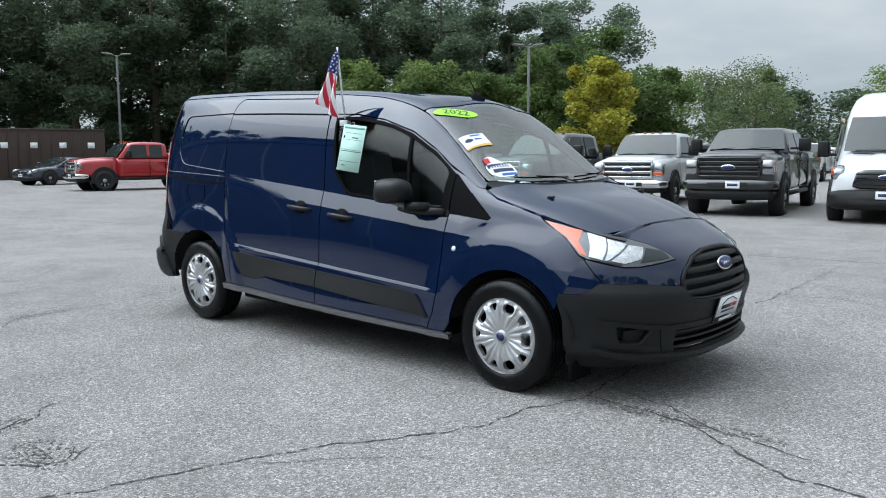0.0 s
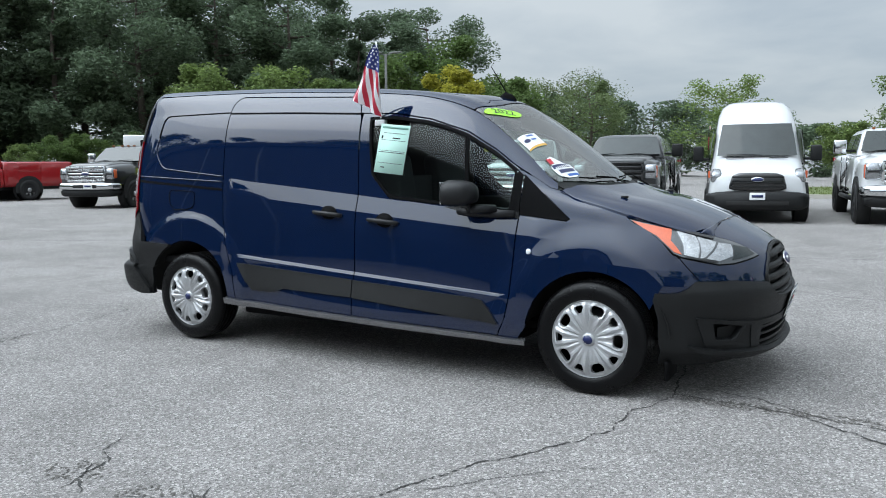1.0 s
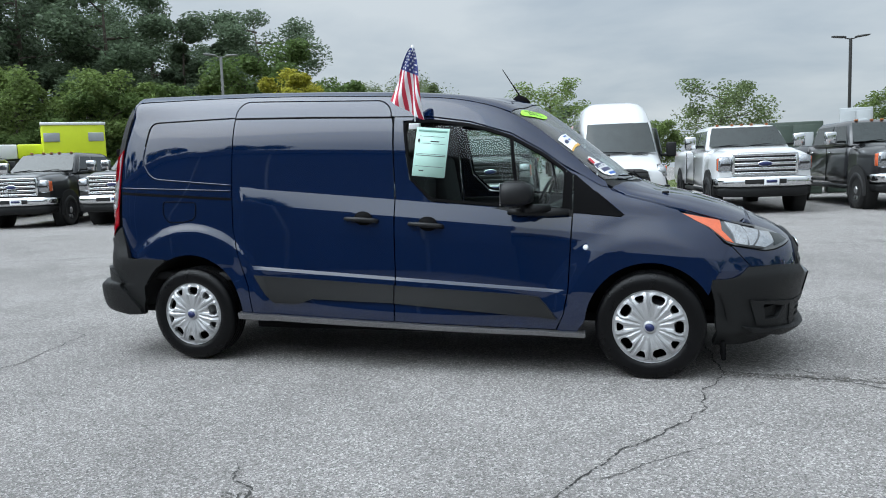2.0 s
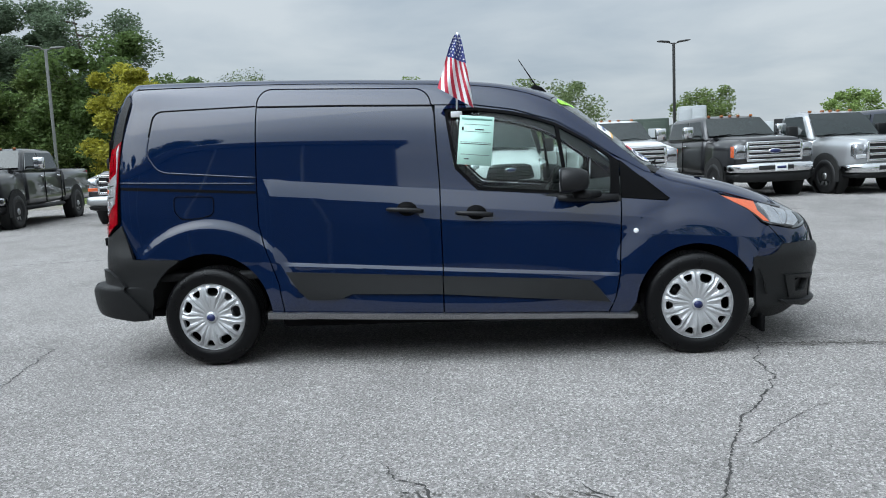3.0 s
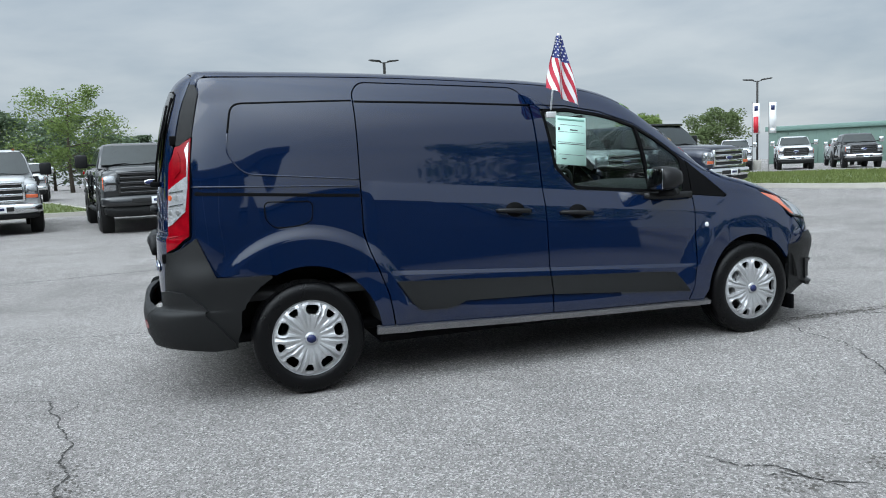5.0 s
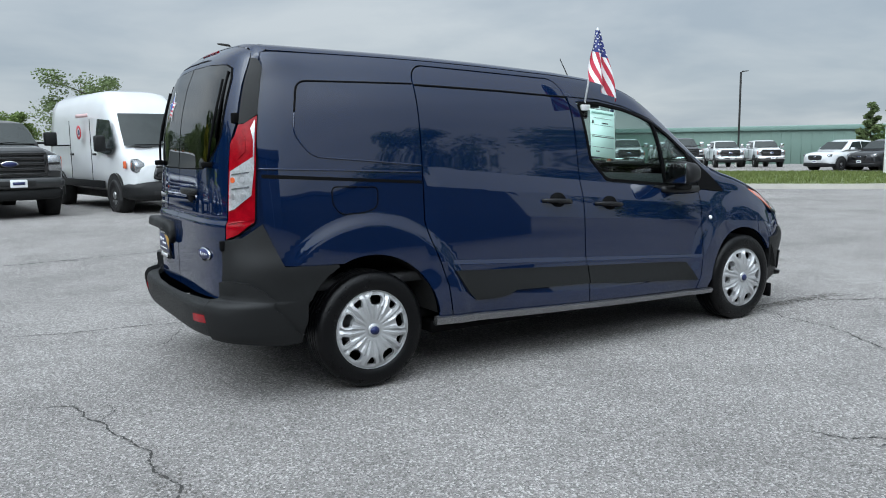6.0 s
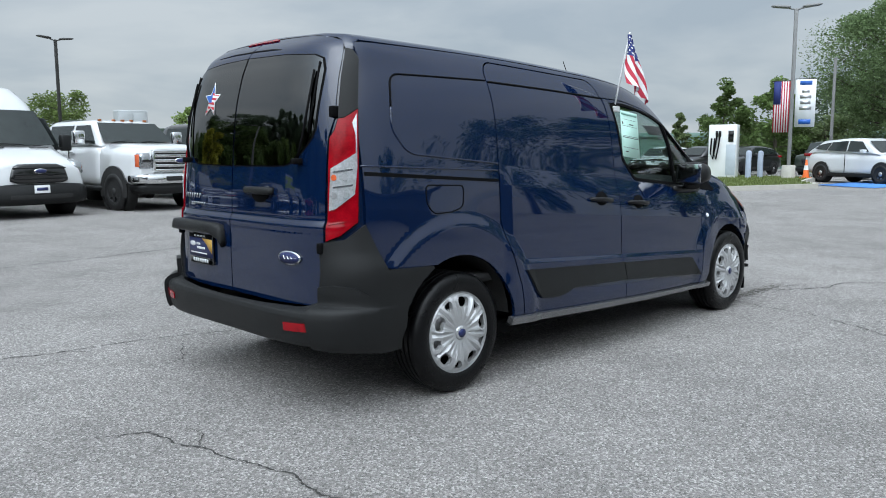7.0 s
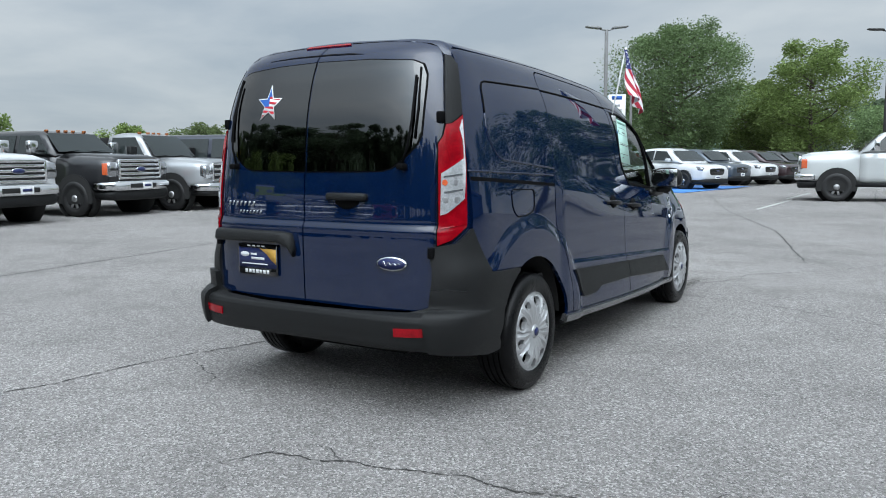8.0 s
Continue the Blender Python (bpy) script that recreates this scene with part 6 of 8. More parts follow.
fissure([(-3.6, 1.75), (-3.0, 1.57), (-2.70, 1.50), (-2.3, 1.46), (-1.92, 1.35), (-1.5, 1.22), (-0.9, 1.1)], 0.007, rng)
fissure([(-2.40, 0.74), (-2.25, 0.78), (-2.1, 1.05), (-2.0, 1.3)], 0.005, rng)
fissure([(-0.15, -2.85), (-0.02, -2.87), (0.06, -2.99), (0.2, -3.1)], 0.007, rng)
fissure([(0.50, -2.84), (0.60, -2.88), (0.72, -2.96)], 0.005, rng)
fissure([(1.95, -1.85), (1.8, -1.95), (1.54, -2.22), (1.33, -2.49)], 0.0025, rng)
# long joints between strips of asphalt
for pts, w in (([(-22, 1.0), (-14.95, 2.35), (-9.9, 3.6), (-6.9, 4.9), (-4.8, 5.4), (-0.6, 5.95), (2.9, 6.5), (7, 7.0), (12, 7.4)], 0.024), ([(-30, 6.0), (-18, 7.5), (-8, 8.8), (4, 9.6), (14, 9.2)], 0.012), ([(5, -1.5), (9, -0.6), (14, 1.2), (22, 3.4)], 0.014), ([(6, -4), (12, -2.6), (20, -1.6), (30, -1.2)], 0.016)):
    fissure(pts, w, rng, TAR if w > 0.013 else CRACK, 0.35, 0.0025, 0.1)


def blot(cx, cy, rx, ry, n, rng, name, label, material, size=(0.004, 0.012)):
    """Scattered crumbs of broken asphalt."""
    bm = bmesh.new()
    for _ in range(n):
        r, a = rng.random() ** 0.6, rng.uniform(0, 2 * math.pi)
        x, y, s = cx + rx * r * math.cos(a), cy + ry * r * math.sin(a), rng.uniform(*size)
        k = rng.uniform(0, 3)
        vs = [bm.verts.new((x + s * math.cos(k + i * 1.57) * rng.uniform(0.6, 1.3), y + s * math.sin(k + i * 1.57) * rng.uniform(0.6, 1.3), 0.0022 + rng.random() * 0.001)) for i in range(4)]
        f = bm.faces.new(vs)
        top = bm.verts.new((x, y, 0.003 + s * 0.25))
        for i in range(4):
            bm.faces.new((vs[i], vs[(i + 1) % 4], top))
    return tagged(part(name, bm, material, None, smooth=False), label, "grit", "grit", "stuff")


blot(0.55, -3.0, 0.22, 0.14, 130, rng, "loose_asphalt", "crumbled dark asphalt along a crack", GRIT)
blot(2.5, -0.72, 0.55, 0.07, 240, rng, "loose_asphalt", "crumbled dark asphalt along a crack", GRIT)
blot(-2.75, -1.7, 0.15, 0.25, 70, rng, "loose_asphalt", "crumbled dark asphalt along a crack", GRIT)
blot(0.0, -2.95, 0.16, 0.10, 60, rng, "loose_asphalt", "crumbled dark asphalt along a crack", GRIT)

# blue painted bay and worn white bay lines
def paint_patch(name, label, pts, color, z=0.004):
    bm = flat_piece(pts, 0.0015)
    m = mat(name + "_paint", color, 0.8, 0, 0.25, 3, 60)
    return tagged(part(name, moved(bm, pose(0, 0, z)), m, None), label, "road marking", kind="structure")


paint_patch("blue_bay", "faded blue painted parking bay on the asphalt", [(23.2, 4.6), (31.0, 3.6), (31.4, 6.6), (24.2, 6.8)], (0.06, 0.20, 0.52))
for i, (x, y) in enumerate(((15.1, 0.7), (20.5, 0.75), (31, 1.5))):
    paint_patch("bay_line", "worn white parking line on the asphalt", [(x - 0.3, y - 0.06), (x + 4.4, y - 0.2), (x + 4.4, y - 0.08), (x - 0.3, y + 0.06)], (0.42, 0.42, 0.40))

# the ground falls a little towards the far corner
for v_ in ground.data.vertices:
    v_.co.z = -0.017 * max(0.0, (v_.co.x + v_.co.y) / 1.414 - 26)

# ---- parked vehicles ----
def ground_z(x, y):
    """The far corner of the lot lies a little lower."""
    return -0.017 * max(0.0, (x + y) / 1.414 - 26)


def paint(name, color, metal=0.3, rough=0.3):
    return mat(name, color, rough, metal, 0.06, 2, 200, coat=1.0)


P_WHITE = paint("white_car_paint", (0.60, 0.61, 0.62), 0.0, 0.35)
P_BLACK = paint("black_car_paint", (0.008, 0.008, 0.010))
P_DGREY = paint("dark_grey_car_paint", (0.014, 0.015, 0.017), 0.3)
P_SILVER = paint("silver_car_paint", (0.36, 0.37, 0.38), 0.6, 0.35)
P_RED = paint("red_car_paint", (0.36, 0.008, 0.012), 0.1)
P_NAVY = paint("dark_navy_car_paint", (0.010, 0.014, 0.030), 0.4)
P_BLUEGREY = paint("blue_grey_car_paint", (0.055, 0.075, 0.10), 0.5)
P_GREEN = paint("dark_green_car_paint", (0.03, 0.045, 0.035), 0.3)
P_MAROON = paint("maroon_car_paint", (0.03, 0.012, 0.016), 0.4)
P_SAND = paint("pale_silver_car_paint", (0.55, 0.57, 0.57), 0.3, 0.35)
YELLOW = mat("fluorescent_yellow_paint", (0.62, 0.72, 0.02), 0.4, 0, 0.06, 4, 100)
AMBER = mat("amber_roof_lamp", (0.30, 0.10, 0.03), 0.3, 0, 0.1, 9, 90)

# one wheel for all background vehicles, radius 1, facing -y
def bg_wheel(parent, x, y, r, s, rim_mat, w=0.13):
    ob = new("wheel")
    ob.parent = parent
    ob.location = (x, y, r)
    ob.rotation_euler = (0, random.uniform(0, 1), 0 if s < 0 else math.pi)
    R = 0.60 * r
    part("tyre", lathe([(R, -w + 0.02), (R + 0.03, -w), (r - 0.05, -w - 0.004), (r - 0.012, -w + 0.03), (r, -w + 0.055), (r, w - 0.055), (r - 0.05, w), (R, w)], 36), OLD_TYRE, ob)
    part("rim", lathe([(R + 0.006, -w + 0.01), (R - 0.012, -w + 0.005), (R - 0.03, -w + 0.05), (R - 0.04, -0.02), (0.02, -0.02)], 32), DARKMETAL, ob)
    spokes = bmesh.new()
    for i in range(8):
        box(spokes, 0.05, R - 0.012, -w + 0.022, -w + 0.05, -0.032, 0.032, 0.008, 1, pose(0, 0, 0, 0, i * 45, 0))
    sp = part("spokes", join(spokes, lathe([(0.0, -w - 0.005), (0.05, -w - 0.002), (0.085, -w + 0.02), (0.085, -w + 0.05)], 24)), rim_mat, ob)
    return ob


def dark_wells(parent, x, r, half, reach=0.12):
    for s in (-1, 1):
        bm = lathe([(r + reach, 0.0), (r + reach, -0.24), (0.05, -0.24)], 28)
        bmesh.ops.transform(bm, matrix=pose(x, s * (half - 0.012), r + 0.02) @ Matrix.Diagonal((1, -1 if s < 0 else 1, 1, 1)), verts=bm.verts[:])
        part("wheel_well", bm, WELL, parent)
        # flat dark sheet on the wing: the arch hollow's shade put into colour
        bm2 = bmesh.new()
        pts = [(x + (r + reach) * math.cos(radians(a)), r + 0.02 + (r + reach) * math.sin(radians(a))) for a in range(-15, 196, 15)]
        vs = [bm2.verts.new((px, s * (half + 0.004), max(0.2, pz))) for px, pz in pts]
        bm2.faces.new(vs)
        part("wheel_opening_shade", bm2, WELL, parent, smooth=False)


def plate_bars(parent, x, z, w=0.30, h=0.15, y=0.0):
    p = part("number_plate", quick_box(x, x + 0.012, y - w / 2, y + w / 2, z - h / 2, z + h / 2, 0.003), PAPER, parent)
    part("plate_print", quick_box(x + 0.012, x + 0.014, y - w * 0.36, y + w * 0.36, z - h * 0.18, z + h * 0.2), NAVYINK, p)


def oval_badge(parent, x, z, w=0.24, h=0.095, field=None):
    b = part("badge", moved(flat_piece(oval(w, h), 0.012), Matrix(((0, 0, 1, x), (1, 0, 0, 0), (0, 1, 0, z), (0, 0, 0, 1)))), CHROME, parent)
    part("badge_field", moved(flat_piece(oval(w * 0.9, h * 0.8), 0.003), Matrix(((0, 0, 1, x + 0.012), (1, 0, 0, 0), (0, 1, 0, z), (0, 0, 0, 1)))), field or NAVYINK, b)


def window_quad(parent, pts, s, material=None, name="side_window", out=0.006):
    """A pane on the cab's side: pts of (x, half-width, z)."""
    bm = bmesh.new()
    vs = [bm.verts.new((x, s * (w + out), z)) for x, w, z in pts]
    f = bm.faces.new(vs)
    r = bmesh.ops.extrude_face_region(bm, geom=[f])
    for g in r["geom"]:
        if isinstance(g, bmesh.types.BMVert):
            g.co.y -= s * (out + 0.01)
    return part(name, bm, material or CARGLASS, parent, smooth=False)


def pickup(label, body_paint, at, heading, cab="crew", style="new", grille_mat=None, trim=CHROME, bed="bed", markers=True, bumper=None, group="parked pickups", rim=STEEL, r=0.41):
    """A heavy-duty pickup truck, front at x = 0, driving towards +x."""
    P = body_paint
    grille_mat = grille_mat or trim
    bumper = bumper or trim
    t = empty("pickup_truck", label, "pickup", group)
    W = 1.0
    fa = -0.98
    cab_len = {"suv": 3.85, "crew": 2.55, "ext": 2.05, "reg": 1.45}[cab]
    cab0 = -1.55
    cab1 = cab0 - cab_len
    back = cab1 - (2.05 if bed != "utility" else 2.7)
    ra = cab1 - 0.95
    if cab == "suv":
        back, ra = cab1 - 0.02, cab1 + 0.85
    hood_z = 1.36 if style == "new" else 1.26
    # wings and bonnet
    part("front_body", loft([(-0.03, 0.62, hood_z - 0.10, 0.92, 0.86), (-0.08, 0.56, hood_z - 0.05, 0.97, 0.90), (-0.35, 0.52, hood_z - 0.005, W, 0.93), (-1.0, 0.50, hood_z + 0.03, W, 0.94), (cab0 - 0.05, 0.50, hood_z + 0.05, W, 0.95)], 32, 7), P, t)
    part("bonnet", loft([(-0.06, hood_z - 0.09, hood_z - 0.03, 0.70, 0.60), (-0.3, hood_z - 0.05, hood_z + 0.035, 0.74, 0.64), (-1.0, hood_z - 0.02, hood_z + 0.085, 0.78, 0.68), (-1.5, hood_z, hood_z + 0.09, 0.80, 0.70)], 24, 5), P, t)
    # cab
    part("cab", loft([(cab0 + 0.02, 0.50, hood_z + 0.04, W, 0.95), (cab0 - 0.2, 0.48, hood_z + 0.06, W, 0.96), (cab1 + 0.03, 0.48, hood_z + 0.06, W, 0.96), (cab1, 0.5, hood_z + 0.03, W, 0.95)], 32, 9), P, t)
    roof_z = 1.98
    # posts and roof: panes lie on this dark-free shell
    part("cab_top", loft([(cab0 - 0.02, hood_z + 0.0, hood_z + 0.06, 0.93, 0.90), (cab0 - 0.42, hood_z + 0.0, roof_z - 0.12, 0.93, 0.78), (cab0 - 0.62, hood_z, roof_z - 0.03, 0.93, 0.755), (cab0 - 1.0, hood_z, roof_z, 0.93, 0.75), (cab1 + 0.25, hood_z, roof_z - 0.01, 0.93, 0.75), (cab1 + 0.02, hood_z, roof_z - 0.06, 0.93, 0.745), (cab1 - 0.0, hood_z, roof_z - 0.12, 0.92, 0.74)], 36, 8), P, t)
    # windscreen
    bm = bmesh.new()
    a = [(cab0 - 0.035, 0.84, hood_z + 0.10), (cab0 - 0.30, 0.775, roof_z - 0.285), (cab0 - 0.52, 0.70, roof_z - 0.085)]
    rows = [[bm.verts.new((x + 0.085 - 0.03 * abs(k) ** 2, w * k * 1.02, z + 0.012)) for k in (-1, -0.75, -0.4, 0, 0.4, 0.75, 1)] for x, w, z in a]
    for p, q in zip(rows, rows[1:]):
        for i in range(6):
            bm.faces.new((p[i], p[i + 1], q[i + 1], q[i]))
    part("windscreen", bm, CARGLASS, t)
    for y0, y1 in ((-0.62, -0.02), (0.05, 0.66)):
        part("wiper", tube([(cab0 + 0.05, y0, hood_z + 0.11), (cab0 + 0.02, (y0 + y1) / 2, hood_z + 0.135), (cab0 - 0.02, y1, hood_z + 0.14)], 0.010, 5), RUBBER, t)
    zz0, zz1 = hood_z + 0.07, roof_z - 0.13
    for s in (-1, 1):
        w0, w1 = 0.925, 0.79
        splits = {"suv": [(cab0 - 0.22, cab0 - 0.62, cab0 - 1.20), (cab0 - 1.32, cab0 - 1.32, cab0 - 2.22), (cab0 - 2.34, cab0 - 2.34, cab1 + 0.25)], "crew": [(cab0 - 0.22, cab0 - 0.62, cab0 - 1.20), (cab0 - 1.32, cab0 - 1.32, cab1 + 0.22)], "ext": [(cab0 - 0.22, cab0 - 0.62, cab0 - 1.20), (cab0 - 1.32, cab0 - 1.32, cab1 + 0.20)], "reg": [(cab0 - 0.22, cab0 - 0.60, cab1 + 0.16)]}[cab]
        for lowx, topx, endx in splits:
            window_quad(t, [(lowx, w0, zz0), (topx, w1, zz1), (endx, w1, zz1), (endx, w0, zz0)], s)
        for lowx, topx, endx in splits:
            part("door_seam", quick_box(endx - 0.075, endx - 0.062, s * W * 0.99 - 0.008, s * W * 0.99 + 0.008, 0.58, hood_z), RUBBER, t)
            part("door_handle", quick_box(endx - 0.0, endx + 0.2, s * 1.0 - 0.02, s * 1.0 + 0.02, hood_z - 0.14, hood_z - 0.10, 0.012), trim if style == "new" else P, t)
        # mirrors on arms
        mir = part("door_mirror", quick_box(cab0 - 0.44, cab0 - 0.30, s * 1.22 - 0.13, s * 1.22 + 0.13, hood_z + 0.06, hood_z + 0.36, 0.035, 2), BLACKPL if trim is BLACKPL or style == "old" else trim, t)
        part("mirror_arm", quick_box(cab0 - 0.40, cab0 - 0.33, min(s * 0.92, s * 1.15), max(s * 0.92, s * 1.15), hood_z + 0.10, hood_z + 0.15, 0.01), BLACKPL, mir)
        # head lamps
        lamp_z = hood_z - 0.30
        h = part("headlight", loft([(-0.16, lamp_z - 0.17, lamp_z + 0.18, 0.15, 0.14), (-0.03, lamp_z - 0.16, lamp_z + 0.17, 0.145, 0.135), (0.0, lamp_z - 0.13, lamp_z + 0.14, 0.12, 0.11)], 20, 7), LAMP_GREY, t)
        h.location.y = s * 0.80
        if style == "new":
            part("lamp_bezel", quick_box(-0.02, 0.012, s * 0.80 - 0.10, s * 0.80 + 0.10, lamp_z - 0.02, lamp_z + 0.03, 0.008), GLOSSBLK, h).location.y = -s * 0.80
            part("turn_lens", quick_box(-0.20, -0.05, s * 0.935 - 0.02, s * 0.935 + 0.02, lamp_z - 0.12, lamp_z + 0.14, 0.012), ORANGE_LENS, h).location.y = -s * 0.80
        else:
            part("turn_lens", quick_box(-0.03, 0.008, s * 0.80 - 0.12, s * 0.80 + 0.12, lamp_z - 0.14, lamp_z - 0.06, 0.008), ORANGE_LENS if cab != "reg" else CLEAR_LENS, h).location.y = -s * 0.80
    # grille
    gz0, gz1 = hood_z - 0.50, hood_z - 0.09
    part("grille_back", quick_box(-0.05, 0.005, -0.63, 0.63, gz0, gz1, 0.02), WELL, t)
    fr = bmesh.new()
    for y0, y1, z0, z1 in ((-0.66, 0.66, gz1 - 0.04, gz1 + 0.02), (-0.66, 0.66, gz0 - 0.02, gz0 + 0.03), (-0.67, -0.61, gz0, gz1), (0.61, 0.67, gz0, gz1)):
        box(fr, -0.04, 0.035, y0, y1, z0, z1, 0.012, 2)
    part("grille_frame", fr, grille_mat, t)
    n = 3 if style == "new" else 2
    for i in range(n):
        z = gz0 + (gz1 - gz0) * (i + 1) / (n + 1)
        part("grille_bar", quick_box(-0.02, 0.03, -0.62, 0.62, z - 0.030, z + 0.030, 0.012), grille_mat, t)
    oval_badge(t, 0.036, (gz0 + gz1) / 2, 0.30, 0.12)
    # bumper with lamps and plate
    bz = hood_z - 0.56
    b = part("front_bumper", loft([(-0.42, bz - 0.22, bz + 0.0, 1.0, 1.0), (-0.20, bz - 0.24, bz + 0.01, 1.01, 1.01), (0.03, bz - 0.23, bz + 0.01, 0.96, 0.96), (0.10, bz - 0.20, bz - 0.02, 0.86, 0.86)], 28, 6), bumper, t)
    part("air_slot", quick_box(0.085, 0.106, -0.42, 0.42, bz - 0.16, bz - 0.06, 0.01), WELL, b)
    for s in (-1, 1):
        part("fog_lamp", quick_box(0.02, 0.075, s * 0.80 - 0.085, s * 0.80 + 0.085, bz - 0.17, bz - 0.05, 0.015), WELL, b)
        part("fog_lens", moved(lathe([(0.0, 0.0), (0.045, -0.004), (0.05, -0.02)], 14, "x"), pose(0.082, s * 0.80, bz - 0.11)), CLEAR_LENS, b)
    part("valance", loft([(-0.5, 0.36, bz - 0.2, 0.92, 0.96), (0.0, 0.36, bz - 0.2, 0.90, 0.95), (0.05, 0.40, bz - 0.2, 0.80, 0.86)], 20, 6), BLACKPL, t)
    plate_bars(t, 0.105, bz - 0.11, y=0.12)
    # load bed
    if bed in ("bed", "utility"):
        top = 1.42 if bed == "bed" else 1.52
        part("load_bed", loft([(cab1 - 0.05, 0.55, top - 0.02, W, 0.985), (cab1 - 0.08, 0.52, top, W, 0.985), (back + 0.04, 0.52, top, W, 0.985), (back, 0.55, top - 0.02, W, 0.98)], 28, 14), P, t)
        # dark slab on the closed bed, painted as the shade inside it
        part("bed_hollow_shade", quick_box(back + 0.1, cab1 - 0.14, -0.80, 0.80, top - 0.06, top + 0.004), WELL, t)
        part("tailgate", quick_box(back - 0.03, back + 0.02, -0.78, 0.78, 0.70, top - 0.02, 0.015), P, t)
        part("rear_bumper", quick_box(back - 0.16, back, -0.95, 0.95, 0.50, 0.68, 0.03), bumper, t)
        for s in (-1, 1):
            part("tail_light", quick_box(back - 0.012, back + 0.06, s * 0.88 - 0.10, s * 0.88 + 0.10, 0.95, top - 0.06, 0.012), RED_LENS, t)
            if bed == "utility":
                for x0, x1 in ((cab1 - 0.15, cab1 - 0.55), (cab1 - 0.60, ra - 0.45), (ra - 0.5, back + 0.1)):
                    part("locker_door", quick_box(x1, x0, s * 1.002 - 0.006, s * 1.002 + 0.006, 1.12 if x1 < ra < x0 else 0.70, 1.46, 0.006), P, t)
    elif bed == "flat":
        part("flat_deck", quick_box(back, cab1 - 0.06, -1.05, 1.05, 0.95, 1.05, 0.015), DARKMETAL, t)
        part("headboard", quick_box(cab1 - 0.12, cab1 - 0.06, -0.95, 0.95, 1.05, 1.85, 0.02), DARKMETAL, t)
    part("chassis", quick_box(back + 0.05, -0.2, -0.55, 0.55, 0.42, 0.60, 0.02), DARKMETAL, t)
    for s in (-1, 1):
        part("step_bar", tube([(cab0 + 0.1, s * 0.97, 0.47), (cab1 + 0.1, s * 0.97, 0.47)], 0.055, 8), BLACKPL, t)
        for x in (fa, ra):
            bg_wheel(t, x, s * 0.895, r, s, rim)
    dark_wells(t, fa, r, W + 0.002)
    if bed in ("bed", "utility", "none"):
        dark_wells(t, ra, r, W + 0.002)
    if markers:
        for i in range(5):
            part("roof_marker", quick_box(cab0 - 0.68, cab0 - 0.60, (i - 2) * 0.22 - 0.03 + (0.12 if i in (0, 4) else 0) * (-1 if i == 0 else 1), (i - 2) * 0.22 + 0.03 + (0.12 if i in (0, 4) else 0) * (-1 if i == 0 else 1), roof_z - 0.035, roof_z + 0.012, 0.008), AMBER, t)
    x, y = at
    t.matrix_world = pose(x, y, ground_z(x, y), 0, 0, heading)
    return t


